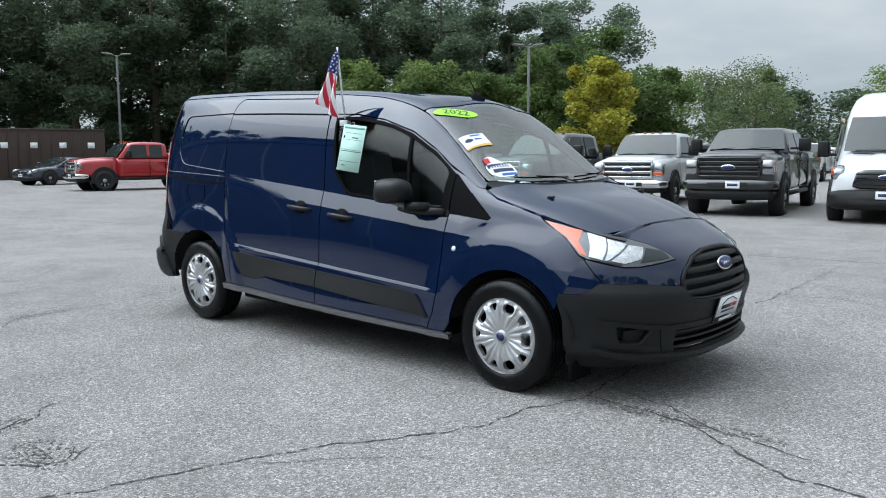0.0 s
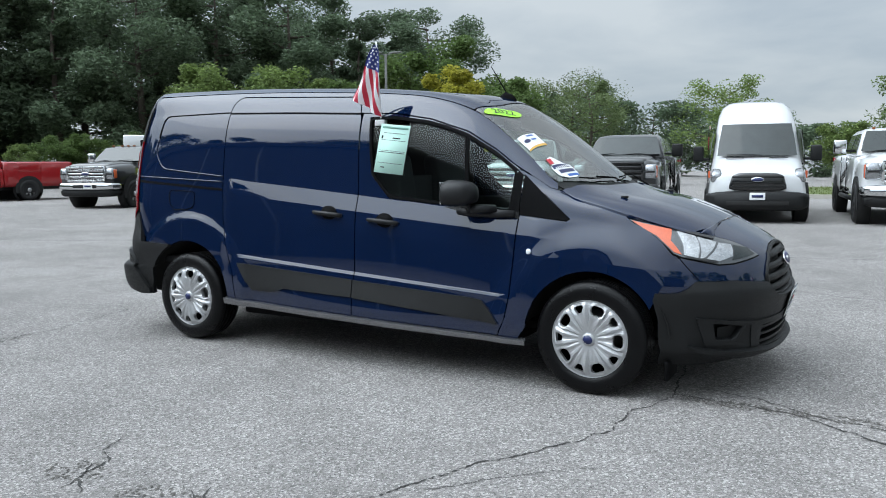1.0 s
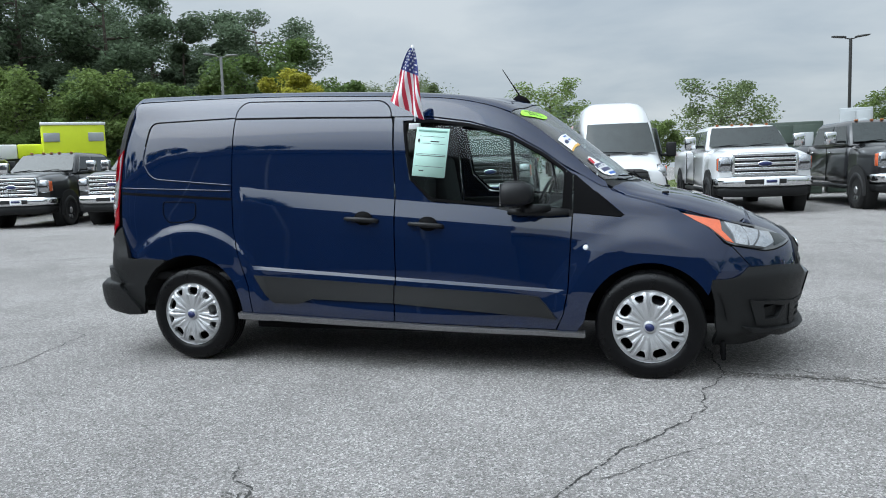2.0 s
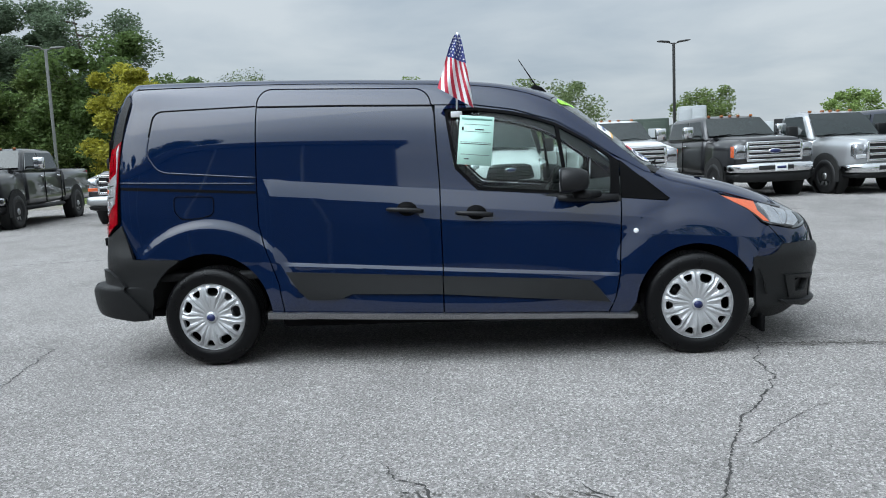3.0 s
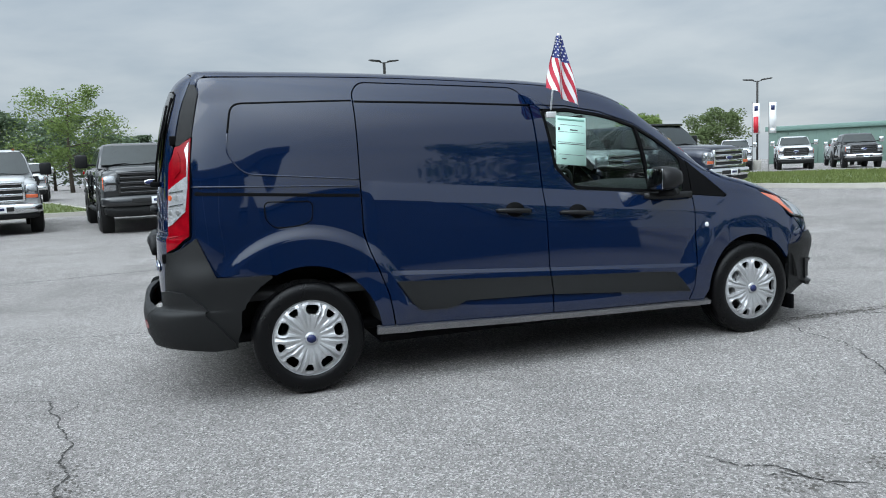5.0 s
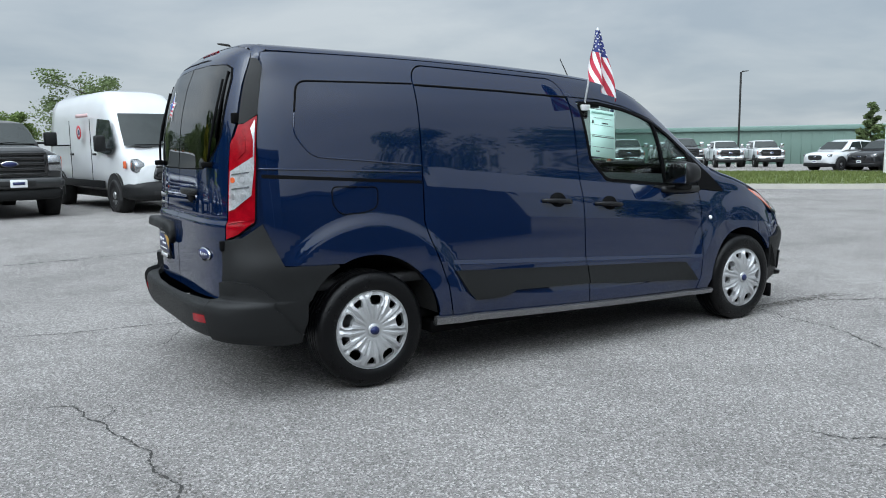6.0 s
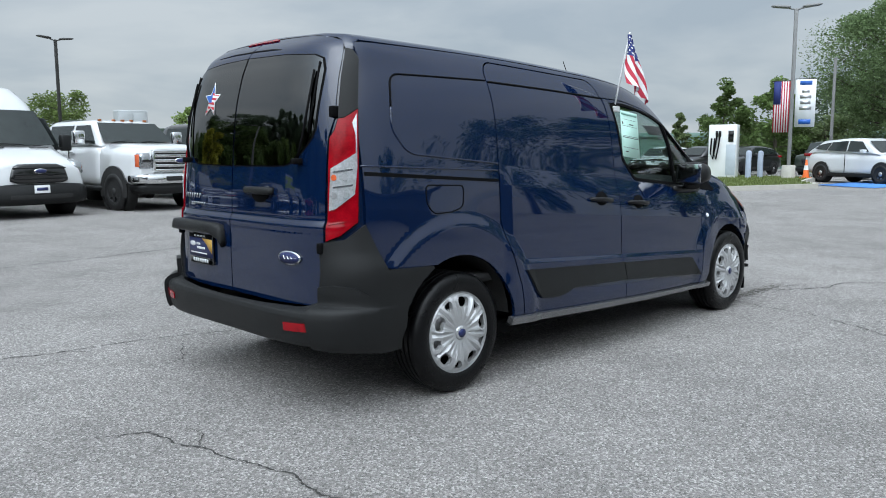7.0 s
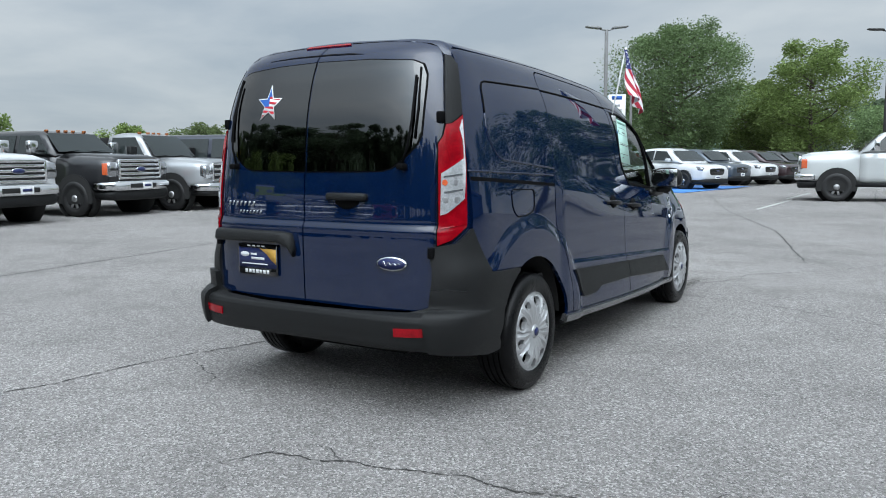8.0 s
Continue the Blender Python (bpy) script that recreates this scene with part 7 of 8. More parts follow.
def high_van(label, at, heading, logo=True):
    """A tall white panel van, front at x = 0."""
    t = empty("panel_van", label, "van", "tall white vans")
    P = P_WHITE
    part("van_body", loft([(-0.03, 0.50, 0.98, 0.86, 0.78), (-0.10, 0.42, 1.06, 0.95, 0.84), (-0.45, 0.38, 1.20, 1.0, 0.88), (-0.85, 0.38, 1.34, 1.01, 0.90), (-1.0, 0.38, 1.42, 1.01, 0.89), (-1.5, 0.38, 2.08, 1.02, 0.82), (-1.75, 0.38, 2.36, 1.02, 0.80), (-2.1, 0.38, 2.58, 1.02, 0.78), (-2.6, 0.38, 2.66, 1.02, 0.78), (-5.4, 0.38, 2.66, 1.02, 0.79), (-5.7, 0.40, 2.62, 1.01, 0.79), (-5.74, 0.5, 2.55, 0.98, 0.77)], 44, 6), P, t)
    bm = bmesh.new()
    a = [(-0.90, 0.80, 1.40), (-1.15, 0.77, 1.72), (-1.47, 0.71, 2.10)]
    rows = [[bm.verts.new((x + 0.065 - 0.05 * abs(k) ** 2, w * k, z)) for k in (-1, -0.75, -0.4, 0, 0.4, 0.75, 1)] for x, w, z in a]
    for p, q in zip(rows, rows[1:]):
        for i in range(6):
            bm.faces.new((p[i], p[i + 1], q[i + 1], q[i]))
    part("windscreen", bm, CARGLASS, t)
    part("bonnet_vent", quick_box(-0.83, -0.78, -0.62, -0.25, 1.345, 1.36, 0.005), RUBBER, t)
    part("bonnet_vent", quick_box(-0.83, -0.78, 0.25, 0.62, 1.345, 1.36, 0.005), RUBBER, t)
    part("wiper", tube([(-0.84, -0.6, 1.42), (-0.80, -0.2, 1.42), (-0.78, 0.1, 1.41)], 0.01, 5), RUBBER, t)
    part("grille", loft([(-0.12, 0.68, 1.05, 0.60, 0.50), (0.0, 0.67, 1.03, 0.58, 0.47), (0.02, 0.70, 1.0, 0.54, 0.44)], 24, 6), GLOSSBLK, t)
    for z in (0.76, 0.84, 0.96):
        part("grille_bar", quick_box(-0.02, 0.03, -0.50, 0.50, z - 0.014, z + 0.014, 0.006), BLACKPL, t)
    oval_badge(t, 0.03, 0.90, 0.25, 0.10)
    b = part("front_bumper", loft([(-0.75, 0.28, 0.62, 1.02, 1.02), (-0.40, 0.26, 0.66, 1.025, 1.025), (-0.06, 0.26, 0.67, 0.95, 0.95), (0.05, 0.30, 0.64, 0.82, 0.82)], 28, 6), BLACKPL, t)
    part("air_slot", quick_box(0.035, 0.055, -0.6, 0.6, 0.37, 0.46, 0.01), WELL, b)
    plate_bars(t, 0.055, 0.56)
    for s in (-1, 1):
        h = part("headlight", loft([(-0.62, 0.92, 1.12, 0.06, 0.04), (-0.30, 0.86, 1.13, 0.12, 0.09), (-0.09, 0.84, 1.06, 0.12, 0.10), (-0.055, 0.87, 1.02, 0.09, 0.08)], 20, 5), LAMP_GREY, t)
        h.location.y = s * 0.80
        part("turn_lens", quick_box(-0.56, -0.45, s * 0.955 - 0.02, s * 0.955 + 0.02, 0.93, 1.08, 0.012), ORANGE_LENS, h).location.y = -s * 0.80
        part("fog_recess", quick_box(-0.16, 0.0, s * 0.76 - 0.13, s * 0.76 + 0.13, 0.42, 0.54, 0.03), WELL, b)
        window_quad(t, [(-1.02, 0.955, 1.42), (-1.42, 0.90, 1.95), (-2.15, 0.90, 2.0), (-2.2, 0.975, 1.32), (-1.45, 0.985, 1.22), (-1.2, 0.985, 1.24)], s)
        part("side_moulding", quick_box(-5.1, -1.55, s * 1.02 - 0.012, s * 1.02 + 0.012, 0.50, 0.66, 0.006), BLACKPL, t)
        part("slider_rail", quick_box(-5.3, -3.9, s * 1.0 - 0.012, s * 1.0 + 0.012, 1.42, 1.455, 0.004), RUBBER, t)
        for x in (-2.32, -3.75):
            part("door_seam", quick_box(x - 0.006, x + 0.006, s * 1.015 - 0.006, s * 1.015 + 0.006, 0.5, 2.0), RUBBER, t)
            part("door_handle", quick_box(x + 0.1 if x > -3 else x - 0.02, x + 0.3 if x > -3 else x + 0.18, s * 1.02 - 0.02, s * 1.02 + 0.02, 1.20, 1.25, 0.012), BLACKPL, t)
        mir = part("door_mirror", quick_box(-1.28, -1.12, s * 1.20 - 0.11, s * 1.20 + 0.11, 1.28, 1.62, 0.04, 2), BLACKPL, t)
        part("mirror_arm", quick_box(-1.25, -1.15, min(s * 0.95, s * 1.15), max(s * 0.95, s * 1.15), 1.30, 1.36, 0.015), BLACKPL, mir)
        for x in (-0.98, -4.75):
            bg_wheel(t, x, s * 0.935, 0.36, s, STEEL, 0.11)
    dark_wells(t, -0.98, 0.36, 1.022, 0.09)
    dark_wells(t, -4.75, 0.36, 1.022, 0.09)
    if logo:
        bm = moved(lathe([(0.10, 0.0), (0.16, 0.0), (0.16, -0.006), (0.10, -0.006)], 24, "y"), pose(-3.1, -1.012, 1.72))
        part("door_emblem", bm, REDINK, t, "dark red round emblem")
        part("door_emblem", quick_box(-3.14, -3.06, -1.018, -1.006, 1.66, 1.78, 0.01), NAVYINK, t)
        part("print_bar", quick_box(-3.3, -2.5, -1.0, -0.985, 2.05, 2.13), mat("faded_red_print", (0.62, 0.42, 0.42), 0.6), t)
    part("chassis", quick_box(-5.5, -0.3, -0.7, 0.7, 0.25, 0.42), DARKMETAL, t)
    x, y = at
    t.matrix_world = pose(x, y, ground_z(x, y), 0, 0, heading)
    return t


def crossover(label, body_paint, at, heading, L=4.6, H=1.66, group="parked crossovers", category="car", low=False, boxy=False):
    """A crossover or low car, front at x = 0."""
    t = empty("parked_car", label, category, group)
    P = body_paint
    W = 0.93
    r = 0.345
    hz = 0.62 * H if not low else 0.66 * H
    kw = dict(n=36, power=5)
    if boxy:
        secs = [(-0.03, 0.5, hz - 0.05, 0.85, 0.80), (-0.12, 0.4, hz, W, 0.86), (-1.2, 0.36, hz + 0.06, W, 0.88), (-L + 0.1, 0.36, hz + 0.08, W, 0.88), (-L, 0.5, hz, 0.88, 0.85)]
        top = [(-1.2, hz, hz + 0.08, 0.86, 0.82), (-1.55, hz, H - 0.06, 0.87, 0.76), (-1.8, hz, H, 0.87, 0.75), (-L + 0.25, hz, H, 0.87, 0.75), (-L + 0.08, hz, H - 0.08, 0.86, 0.74)]
    elif low:
        secs = [(-0.02, 0.35, 0.62, 0.72, 0.66), (-0.18, 0.22, 0.74, 0.90, 0.80), (-0.7, 0.2, hz - 0.02, W, 0.84), (-1.7, 0.2, hz + 0.02, W, 0.84), (-L + 0.5, 0.22, hz + 0.06, W, 0.85), (-L + 0.1, 0.28, hz + 0.04, 0.90, 0.80), (-L, 0.4, hz - 0.1, 0.84, 0.74)]
        top = [(-1.45, hz - 0.05, hz + 0.02, 0.80, 0.74), (-2.2, hz - 0.03, H - 0.03, 0.80, 0.62), (-2.6, hz, H, 0.80, 0.60), (-3.3, hz, H - 0.05, 0.80, 0.60), (-L + 0.45, hz, hz + 0.06, 0.76, 0.66)]
    else:
        secs = [(-0.02, 0.42, 0.82, 0.70, 0.66), (-0.15, 0.28, 0.94, 0.88, 0.80), (-0.5, 0.24, hz - 0.03, W, 0.85), (-1.25, 0.24, hz + 0.05, W, 0.87), (-2.5, 0.24, hz + 0.09, W, 0.88), (-L + 0.4, 0.26, hz + 0.12, W, 0.86), (-L + 0.06, 0.3, hz + 0.08, 0.88, 0.80), (-L, 0.45, hz - 0.05, 0.82, 0.76)]
        top = [(-1.12, hz, hz + 0.06, 0.84, 0.78), (-1.75, hz, H - 0.12, 0.85, 0.70), (-2.1, hz, H - 0.01, 0.85, 0.68), (-2.8, hz, H, 0.85, 0.68), (-L + 0.75, hz, H - 0.08, 0.84, 0.66), (-L + 0.22, hz, hz + 0.22, 0.82, 0.70), (-L + 0.1, hz, hz + 0.1, 0.8, 0.72)]
    part("car_body", loft(secs, **kw), P, t)
    part("cabin", loft(top, **kw), P, t)
    (xa, _, za, wa, va), (xb, _, zb, wb, vb) = top[0], top[1]
    bm = bmesh.new()
    rows = []
    for k in (0.06, 0.5, 0.95):
        x, z, w = xa + (xb - xa) * k, za + (zb - za) * k, (va + (vb - va) * k) - 0.05
        rows.append([bm.verts.new((x + 0.045 - 0.03 * q * q, w * q, z + 0.03)) for q in (-1, -0.6, 0, 0.6, 1)])
    for p, q in zip(rows, rows[1:]):
        for i in range(4):
            bm.faces.new((p[i], p[i + 1], q[i + 1], q[i]))
    part("windscreen", bm, CARGLASS, t)
    hw = 0.855 if not low else 0.80
    for s in (-1, 1):
        if low:
            panes = [[(-1.75, hw, hz + 0.03), (-2.25, 0.68, H - 0.09), (-2.9, 0.66, H - 0.08), (-2.95, hw, hz + 0.05)]]
        elif boxy:
            panes = [[(-1.4, 0.855, hz + 0.10), (-1.6, 0.775, H - 0.12), (-2.4, 0.775, H - 0.12), (-2.4, 0.855, hz + 0.10)], [(-2.5, 0.855, hz + 0.10), (-2.5, 0.775, H - 0.12), (-3.3, 0.775, H - 0.12), (-3.3, 0.855, hz + 0.10)], [(-3.4, 0.855, hz + 0.10), (-3.4, 0.775, H - 0.12), (-L + 0.25, 0.775, H - 0.12), (-L + 0.25, 0.855, hz + 0.10)]]
        else:
            panes = [[(-1.55, 0.84, hz + 0.11), (-1.95, 0.72, H - 0.14), (-2.5, 0.715, H - 0.11), (-2.5, 0.845, hz + 0.13)], [(-2.58, 0.845, hz + 0.13), (-2.58, 0.715, H - 0.11), (-3.3, 0.71, H - 0.15), (-3.45, 0.84, hz + 0.17)], [(-3.52, 0.835, hz + 0.18), (-3.38, 0.71, H - 0.16), (-L + 0.65, 0.74, H - 0.26), (-L + 0.5, 0.80, hz + 0.24)]]
        for p in panes:
            window_quad(t, p, s, out=0.012)
        h = part("headlight", loft([(-0.55, hz - 0.22, hz - 0.12, 0.05, 0.04), (-0.25, hz - 0.30, hz - 0.12, 0.12, 0.09), (-0.10, hz - 0.29, hz - 0.17, 0.10, 0.09)], 16, 4), LAMP_GREY, t)
        h.location.y = s * 0.74
        part("tail_light", quick_box(-L - 0.005, -L + 0.3, s * 0.80 - 0.08, s * 0.80 + 0.08, hz - 0.06, hz + 0.06, 0.03), RED_LENS, t)
        part("door_mirror", quick_box(-1.75, -1.58, s * 0.99 - 0.09, s * 0.99 + 0.09, hz + 0.06, hz + 0.2, 0.03), P, t)
        part("sill_trim", quick_box(-L + 0.6, -0.75, s * 0.93 - 0.01, s * 0.93 + 0.01, 0.22, 0.36, 0.01), BLACKPL, t)
        for x in (-2.46,):
            part("door_seam", quick_box(x - 0.08, x - 0.068, s * 0.922 - 0.01, s * 0.922 + 0.01, 0.35, hz + 0.05), RUBBER, t)
        for x in (-0.92, -L + 0.95):
            bg_wheel(t, x, s * 0.845, r, s, STEEL, 0.11)
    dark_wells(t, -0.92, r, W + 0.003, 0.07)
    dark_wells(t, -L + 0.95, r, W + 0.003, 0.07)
    part("grille", loft([(-0.16, 0.55, hz - 0.18, 0.45, 0.50), (-0.02, 0.56, hz - 0.20, 0.42, 0.47), (0.0, 0.60, hz - 0.24, 0.38, 0.42)], 20, 6), GLOSSBLK, t)
    oval_badge(t, 0.0, 0.62 + (hz - 0.8) * 0.5, 0.16, 0.06)
    part("lower_bumper", loft([(-0.5, 0.2, 0.42, W, W), (-0.12, 0.2, 0.45, 0.84, 0.84), (0.01, 0.25, 0.42, 0.66, 0.66)], 20, 5), BLACKPL, t)
    plate_bars(t, 0.012, 0.48, 0.3, 0.12)
    x, y = at
    t.matrix_world = pose(x, y, ground_z(x, y), 0, 0, heading)
    return t


# the row behind the van
W_WORK = mat("white_work_truck_paint", (0.52, 0.53, 0.54), 0.35, 0.2, 0.08, 3, 100, coat=0.8)
pickup("white heavy pickup with chrome grille and chrome bumper", P_WHITE, (3.50, 12.45), -82, rim=DARKMETAL)
pickup("black crew-cab pickup with chrome grille and bumper", P_BLACK, (6.65, 12.85), -80)
pickup("silver single-cab flatbed pickup with round door emblem", P_SILVER, (9.2, 12.7), -76, cab="reg", bed="flat", style="old")
pickup("dark grey heavy pickup with a black grille", P_DGREY, (-2.50, 12.65), -82, grille_mat=GLOSSBLK, trim=BLACKPL, bumper=P_DGREY, markers=False)
pickup("white pickup with chrome grille and amber roof lamps", W_WORK, (-5.85, 14.4), -80, cab="ext", style="old")
pickup("old dark grey pickup with silver bumper", P_DGREY, (-8.45, 12.3), -90, style="old", cab="ext", bumper=P_SILVER)
pickup("black crew-cab pickup with bright grille bars", P_BLACK, (-12.1, 11.4), -80)
pickup("dark grey pickup with a chrome grille", P_DGREY, (-14.6, 10.7), -74)
pickup("black utility truck with chrome grille and bumper", P_BLACK, (-18.5, 10.8), -74, bed="flat", r=0.44)
pickup("red utility pickup with chrome bumper and lockers", P_RED, (-28.0, 9.7), -98, cab="ext", style="old", bed="utility")
high_van("tall white panel van with black bumper", (0.62, 12.35), -80)
suv = pickup("dark blue full-size sport utility vehicle with chrome bumper", P_NAVY, (11.9, 12.0), -72, cab="suv", style="old", bed="none", markers=False, group="")
suv.name = "sport_utility_vehicle"
tagged(suv, "dark blue full-size sport utility vehicle with chrome bumper", "suv")
part("tailgate", quick_box(-5.46, -5.40, -0.78, 0.78, 0.70, 1.85, 0.015), P_NAVY, suv)
part("sun_visor", quick_box(-2.10, -1.93, -0.74, 0.74, 1.90, 1.97, 0.02), GLOSSBLK, suv)
crossover("dark blue sports coupe with a black grille", P_NAVY, (-36.5, 11.0), -78, L=4.8, H=1.38, low=True)
# stock across the far lots
pickup("pale silver pickup with bright alloy wheels", P_SAND, (20.3, 0.45), 97, markers=False, group="stock on the far lot")
pickup("black pickup seen from behind on the far lot", P_BLACK, (-14.4, 40.6), 101, markers=False, group="stock on the far lot")
pickup("white pickup with black grille on far lot", P_WHITE, (-8.7, 38.0), -84, grille_mat=GLOSSBLK, markers=False, group="stock on the far lot")
first = pickup("white pickup with black grille on far lot", P_WHITE, (31.5, 35.2), -128, grille_mat=GLOSSBLK, markers=False, group="stock on the far lot")
for x, y in ((33.2, 32.0), (45.5, 34.0), (47.5, 32.0), (43.0, 37.5)):
    copy_thing(first, pose(x, y, ground_z(x, y), 0, 0, -130))
pickup("black pickup among white trucks on far lot", P_BLACK, (35.4, 29.2), -128, grille_mat=GLOSSBLK, markers=False, group="stock on the far lot")
crossover("white crossover parked by the blue bay", P_WHITE, (26.9, 4.2), -115)
for x, y, p, words in ((32.0, 4.2, P_BLUEGREY, "blue-grey crossover in a row of cars"), (34.6, 3.4, P_WHITE, "white crossover in a row of cars"), (36.9, 2.6, P_MAROON, "dark maroon crossover in a row of cars"),
                       (39.6, 1.9, P_BLACK, "black crossover in a row of cars"), (42.2, 1.1, P_DGREY, "dark grey crossover in a row of cars"), (38.5, 17.2, P_DGREY, "dark grey crossover beyond the grass"), (37.0, 19.2, P_BLACK, "black crossover beyond the grass"), (36.2, 21.2, P_WHITE, "white crossover beyond the grass")):
    crossover(words, p, (x, y), -112 if y < 10 else 172)
crossover("dark green boxy off-roader beyond the grass", P_GREEN, (40.5, 13.2), 175, L=4.8, H=1.85, boxy=True, category="suv")
crossover("dark green boxy off-roader beyond the grass", P_GREEN, (37.5, 11.2), 165, L=4.8, H=1.85, boxy=True, category="suv")

# ---- grass, kerbs, trees, lamp posts and the far side ----
GRASSM = mat("mown_grass", (0.085, 0.115, 0.028), 0.95, 0, 0.35, 0.8, 30, bump=0.6, bump_scale=40)
BLADE = mat("grass_blades", (0.11, 0.14, 0.035), 0.9, 0, 0.3, 2, 40)
CONCRETE = mat("kerb_concrete", (0.40, 0.38, 0.34), 0.9, 0, 0.15, 4, 60, bump=0.3)
BARK = mat("bark", (0.085, 0.07, 0.055), 0.95, 0, 0.3, 6, 40, bump=0.6, bump_scale=30)
POLE = mat("dark_bronze_pole", (0.035, 0.034, 0.033), 0.5, 0.4, 0.15, 6, 60)
GREYPOLE = mat("grey_pole", (0.20, 0.20, 0.20), 0.6, 0.2, 0.15, 6, 60)


def leaf_mat(name, color, vary=0.35):
    m = bpy.data.materials.new(name)
    m.use_nodes = True
    n, l = m.node_tree.nodes, m.node_tree.links
    b = n["Principled BSDF"]
    b.inputs["Roughness"].default_value = 0.6
    b.inputs["Specular IOR Level"].default_value = 0.25
    geo = n.new("ShaderNodeNewGeometry")
    oi = n.new("ShaderNodeObjectInfo")
    r1 = n.new("ShaderNodeMapRange"); r1.inputs["To Min"].default_value, r1.inputs["To Max"].default_value = 1 - vary, 1 + vary
    r2 = n.new("ShaderNodeMapRange"); r2.inputs["To Min"].default_value, r2.inputs["To Max"].default_value = 0.8, 1.2
    l.new(geo.outputs["Random Per Island"], r1.inputs["Value"]); l.new(oi.outputs["Random"], r2.inputs["Value"])
    mu = n.new("ShaderNodeMath"); mu.operation = "MULTIPLY"
    l.new(r1.outputs[0], mu.inputs[0]); l.new(r2.outputs[0], mu.inputs[1])
    sc = n.new("ShaderNodeVectorMath"); sc.operation = "SCALE"; sc.inputs[0].default_value = color
    l.new(mu.outputs[0], sc.inputs["Scale"]); l.new(sc.outputs[0], b.inputs["Base Color"])
    tr = n.new("ShaderNodeBsdfTranslucent")
    l.new(sc.outputs[0], tr.inputs[0])
    mx = n.new("ShaderNodeMixShader"); mx.inputs[0].default_value = 0.4
    l.new(b.outputs[0], mx.inputs[1]); l.new(tr.outputs[0], mx.inputs[2])
    l.new(mx.outputs[0], n["Material Output"].inputs[0])
    return m


LEAF_DARK = leaf_mat("dark_wood_leaves", (0.116, 0.160, 0.098))
LEAF_MID = leaf_mat("green_leaves", (0.115, 0.175, 0.055))
LEAF_SHADE = leaf_mat("shade_tree_leaves", (0.155, 0.225, 0.10))
LEAF_LIGHT = leaf_mat("light_green_leaves", (0.17, 0.235, 0.075))
LEAF_YELLOW = leaf_mat("yellow_leaves", (0.36, 0.345, 0.05))
LEAF_MAPLE = leaf_mat("grey_green_leaves", (0.14, 0.185, 0.08))


def tree_parts(h, spread, seed, leaves, leaf_size, crown_low=0.3, shape="round", limbs=14):
    """Meshes of a trunk with limbs and of a crown of single leaves in clumps."""
    r = np.random.RandomState(seed)
    rr = random.Random(seed)
    bms = [tube([(0, 0, -0.15), (rr.uniform(-.1, .1), rr.uniform(-.1, .1), h * 0.3), (rr.uniform(-.3, .3), rr.uniform(-.3, .3), h * 0.62), (rr.uniform(-.4, .4), rr.uniform(-.4, .4), h * 0.93)], h * 0.020 + 0.03, 9, 0.02)]
    tips = []
    for i in range(limbs):
        z0 = h * (crown_low * 0.8 + (0.88 - crown_low * 0.8) * (i + 0.5) / limbs)
        a = i * 2.4 + rr.uniform(-0.4, 0.4)
        k = (z0 / h - crown_low * 0.8) / (1 - crown_low * 0.8)
        reach = spread * {"round": math.sqrt(max(0.08, 1 - (1.7 * k - 0.62) ** 2)), "cone": 1.05 - 0.85 * k, "egg": 0.12 + 0.90 * math.sin(math.pi * (0.80 * k + 0.18)), "tall": 0.75 + 0.3 * math.sin(k * 3)}[shape] * rr.uniform(0.7, 1.1)
        e = (math.cos(a) * reach, math.sin(a) * reach, min(h, z0 + reach * rr.uniform(0.15, 0.55)))
        m = (e[0] * 0.5, e[1] * 0.5, (z0 + e[2]) / 2 - reach * 0.06)
        bms.append(tube([(0, 0, z0), m, e], h * 0.006 + 0.012, 6, 0.008))
        tips += [(m, reach * 0.50), (e, reach * 0.42)]
        for _ in range(2):
            b = a + rr.uniform(-0.9, 0.9)
            e2 = (m[0] + math.cos(b) * reach * 0.45, m[1] + math.sin(b) * reach * 0.45, m[2] + reach * rr.uniform(0.0, 0.4))
            bms.append(tube([m, e2], 0.02, 5, 0.006))
            tips.append((e2, reach * 0.36))
    tips.append(((0, 0, h * 0.93), spread * 0.30))
    c = np.array([t[0] for t in tips])
    s = np.array([t[1] for t in tips])
    which = r.randint(0, len(tips), leaves)
    d = r.normal(size=(leaves, 3))
    d /= np.linalg.norm(d, axis=1)[:, None]
    rad = r.rand(leaves, 1) ** 0.45
    pos = c[which] + d * rad * s[which, None] * np.array([1, 1, 0.72])
    pos[:, 2] = np.clip(pos[:, 2], h * crown_low * 0.55, h * 1.03)
    u = r.normal(size=(leaves, 3)); u[:, 2] *= 0.5
    u /= np.linalg.norm(u, axis=1)[:, None]
    w = np.cross(u, r.normal(size=(leaves, 3)))
    w /= np.linalg.norm(w, axis=1)[:, None]
    size = leaf_size * (0.6 + 0.8 * r.rand(leaves, 1))
    v = np.stack([pos - u * size, pos + w * size * 0.45 + u * size * 0.1, pos + u * size, pos - w * size * 0.45 - u * size * 0.05], axis=1).reshape(-1, 3)
    me = bpy.data.meshes.new("crown")
    me.from_pydata(v.tolist(), [], [(4 * i, 4 * i + 1, 4 * i + 2, 4 * i + 3) for i in range(leaves)])
    return join(*bms), me


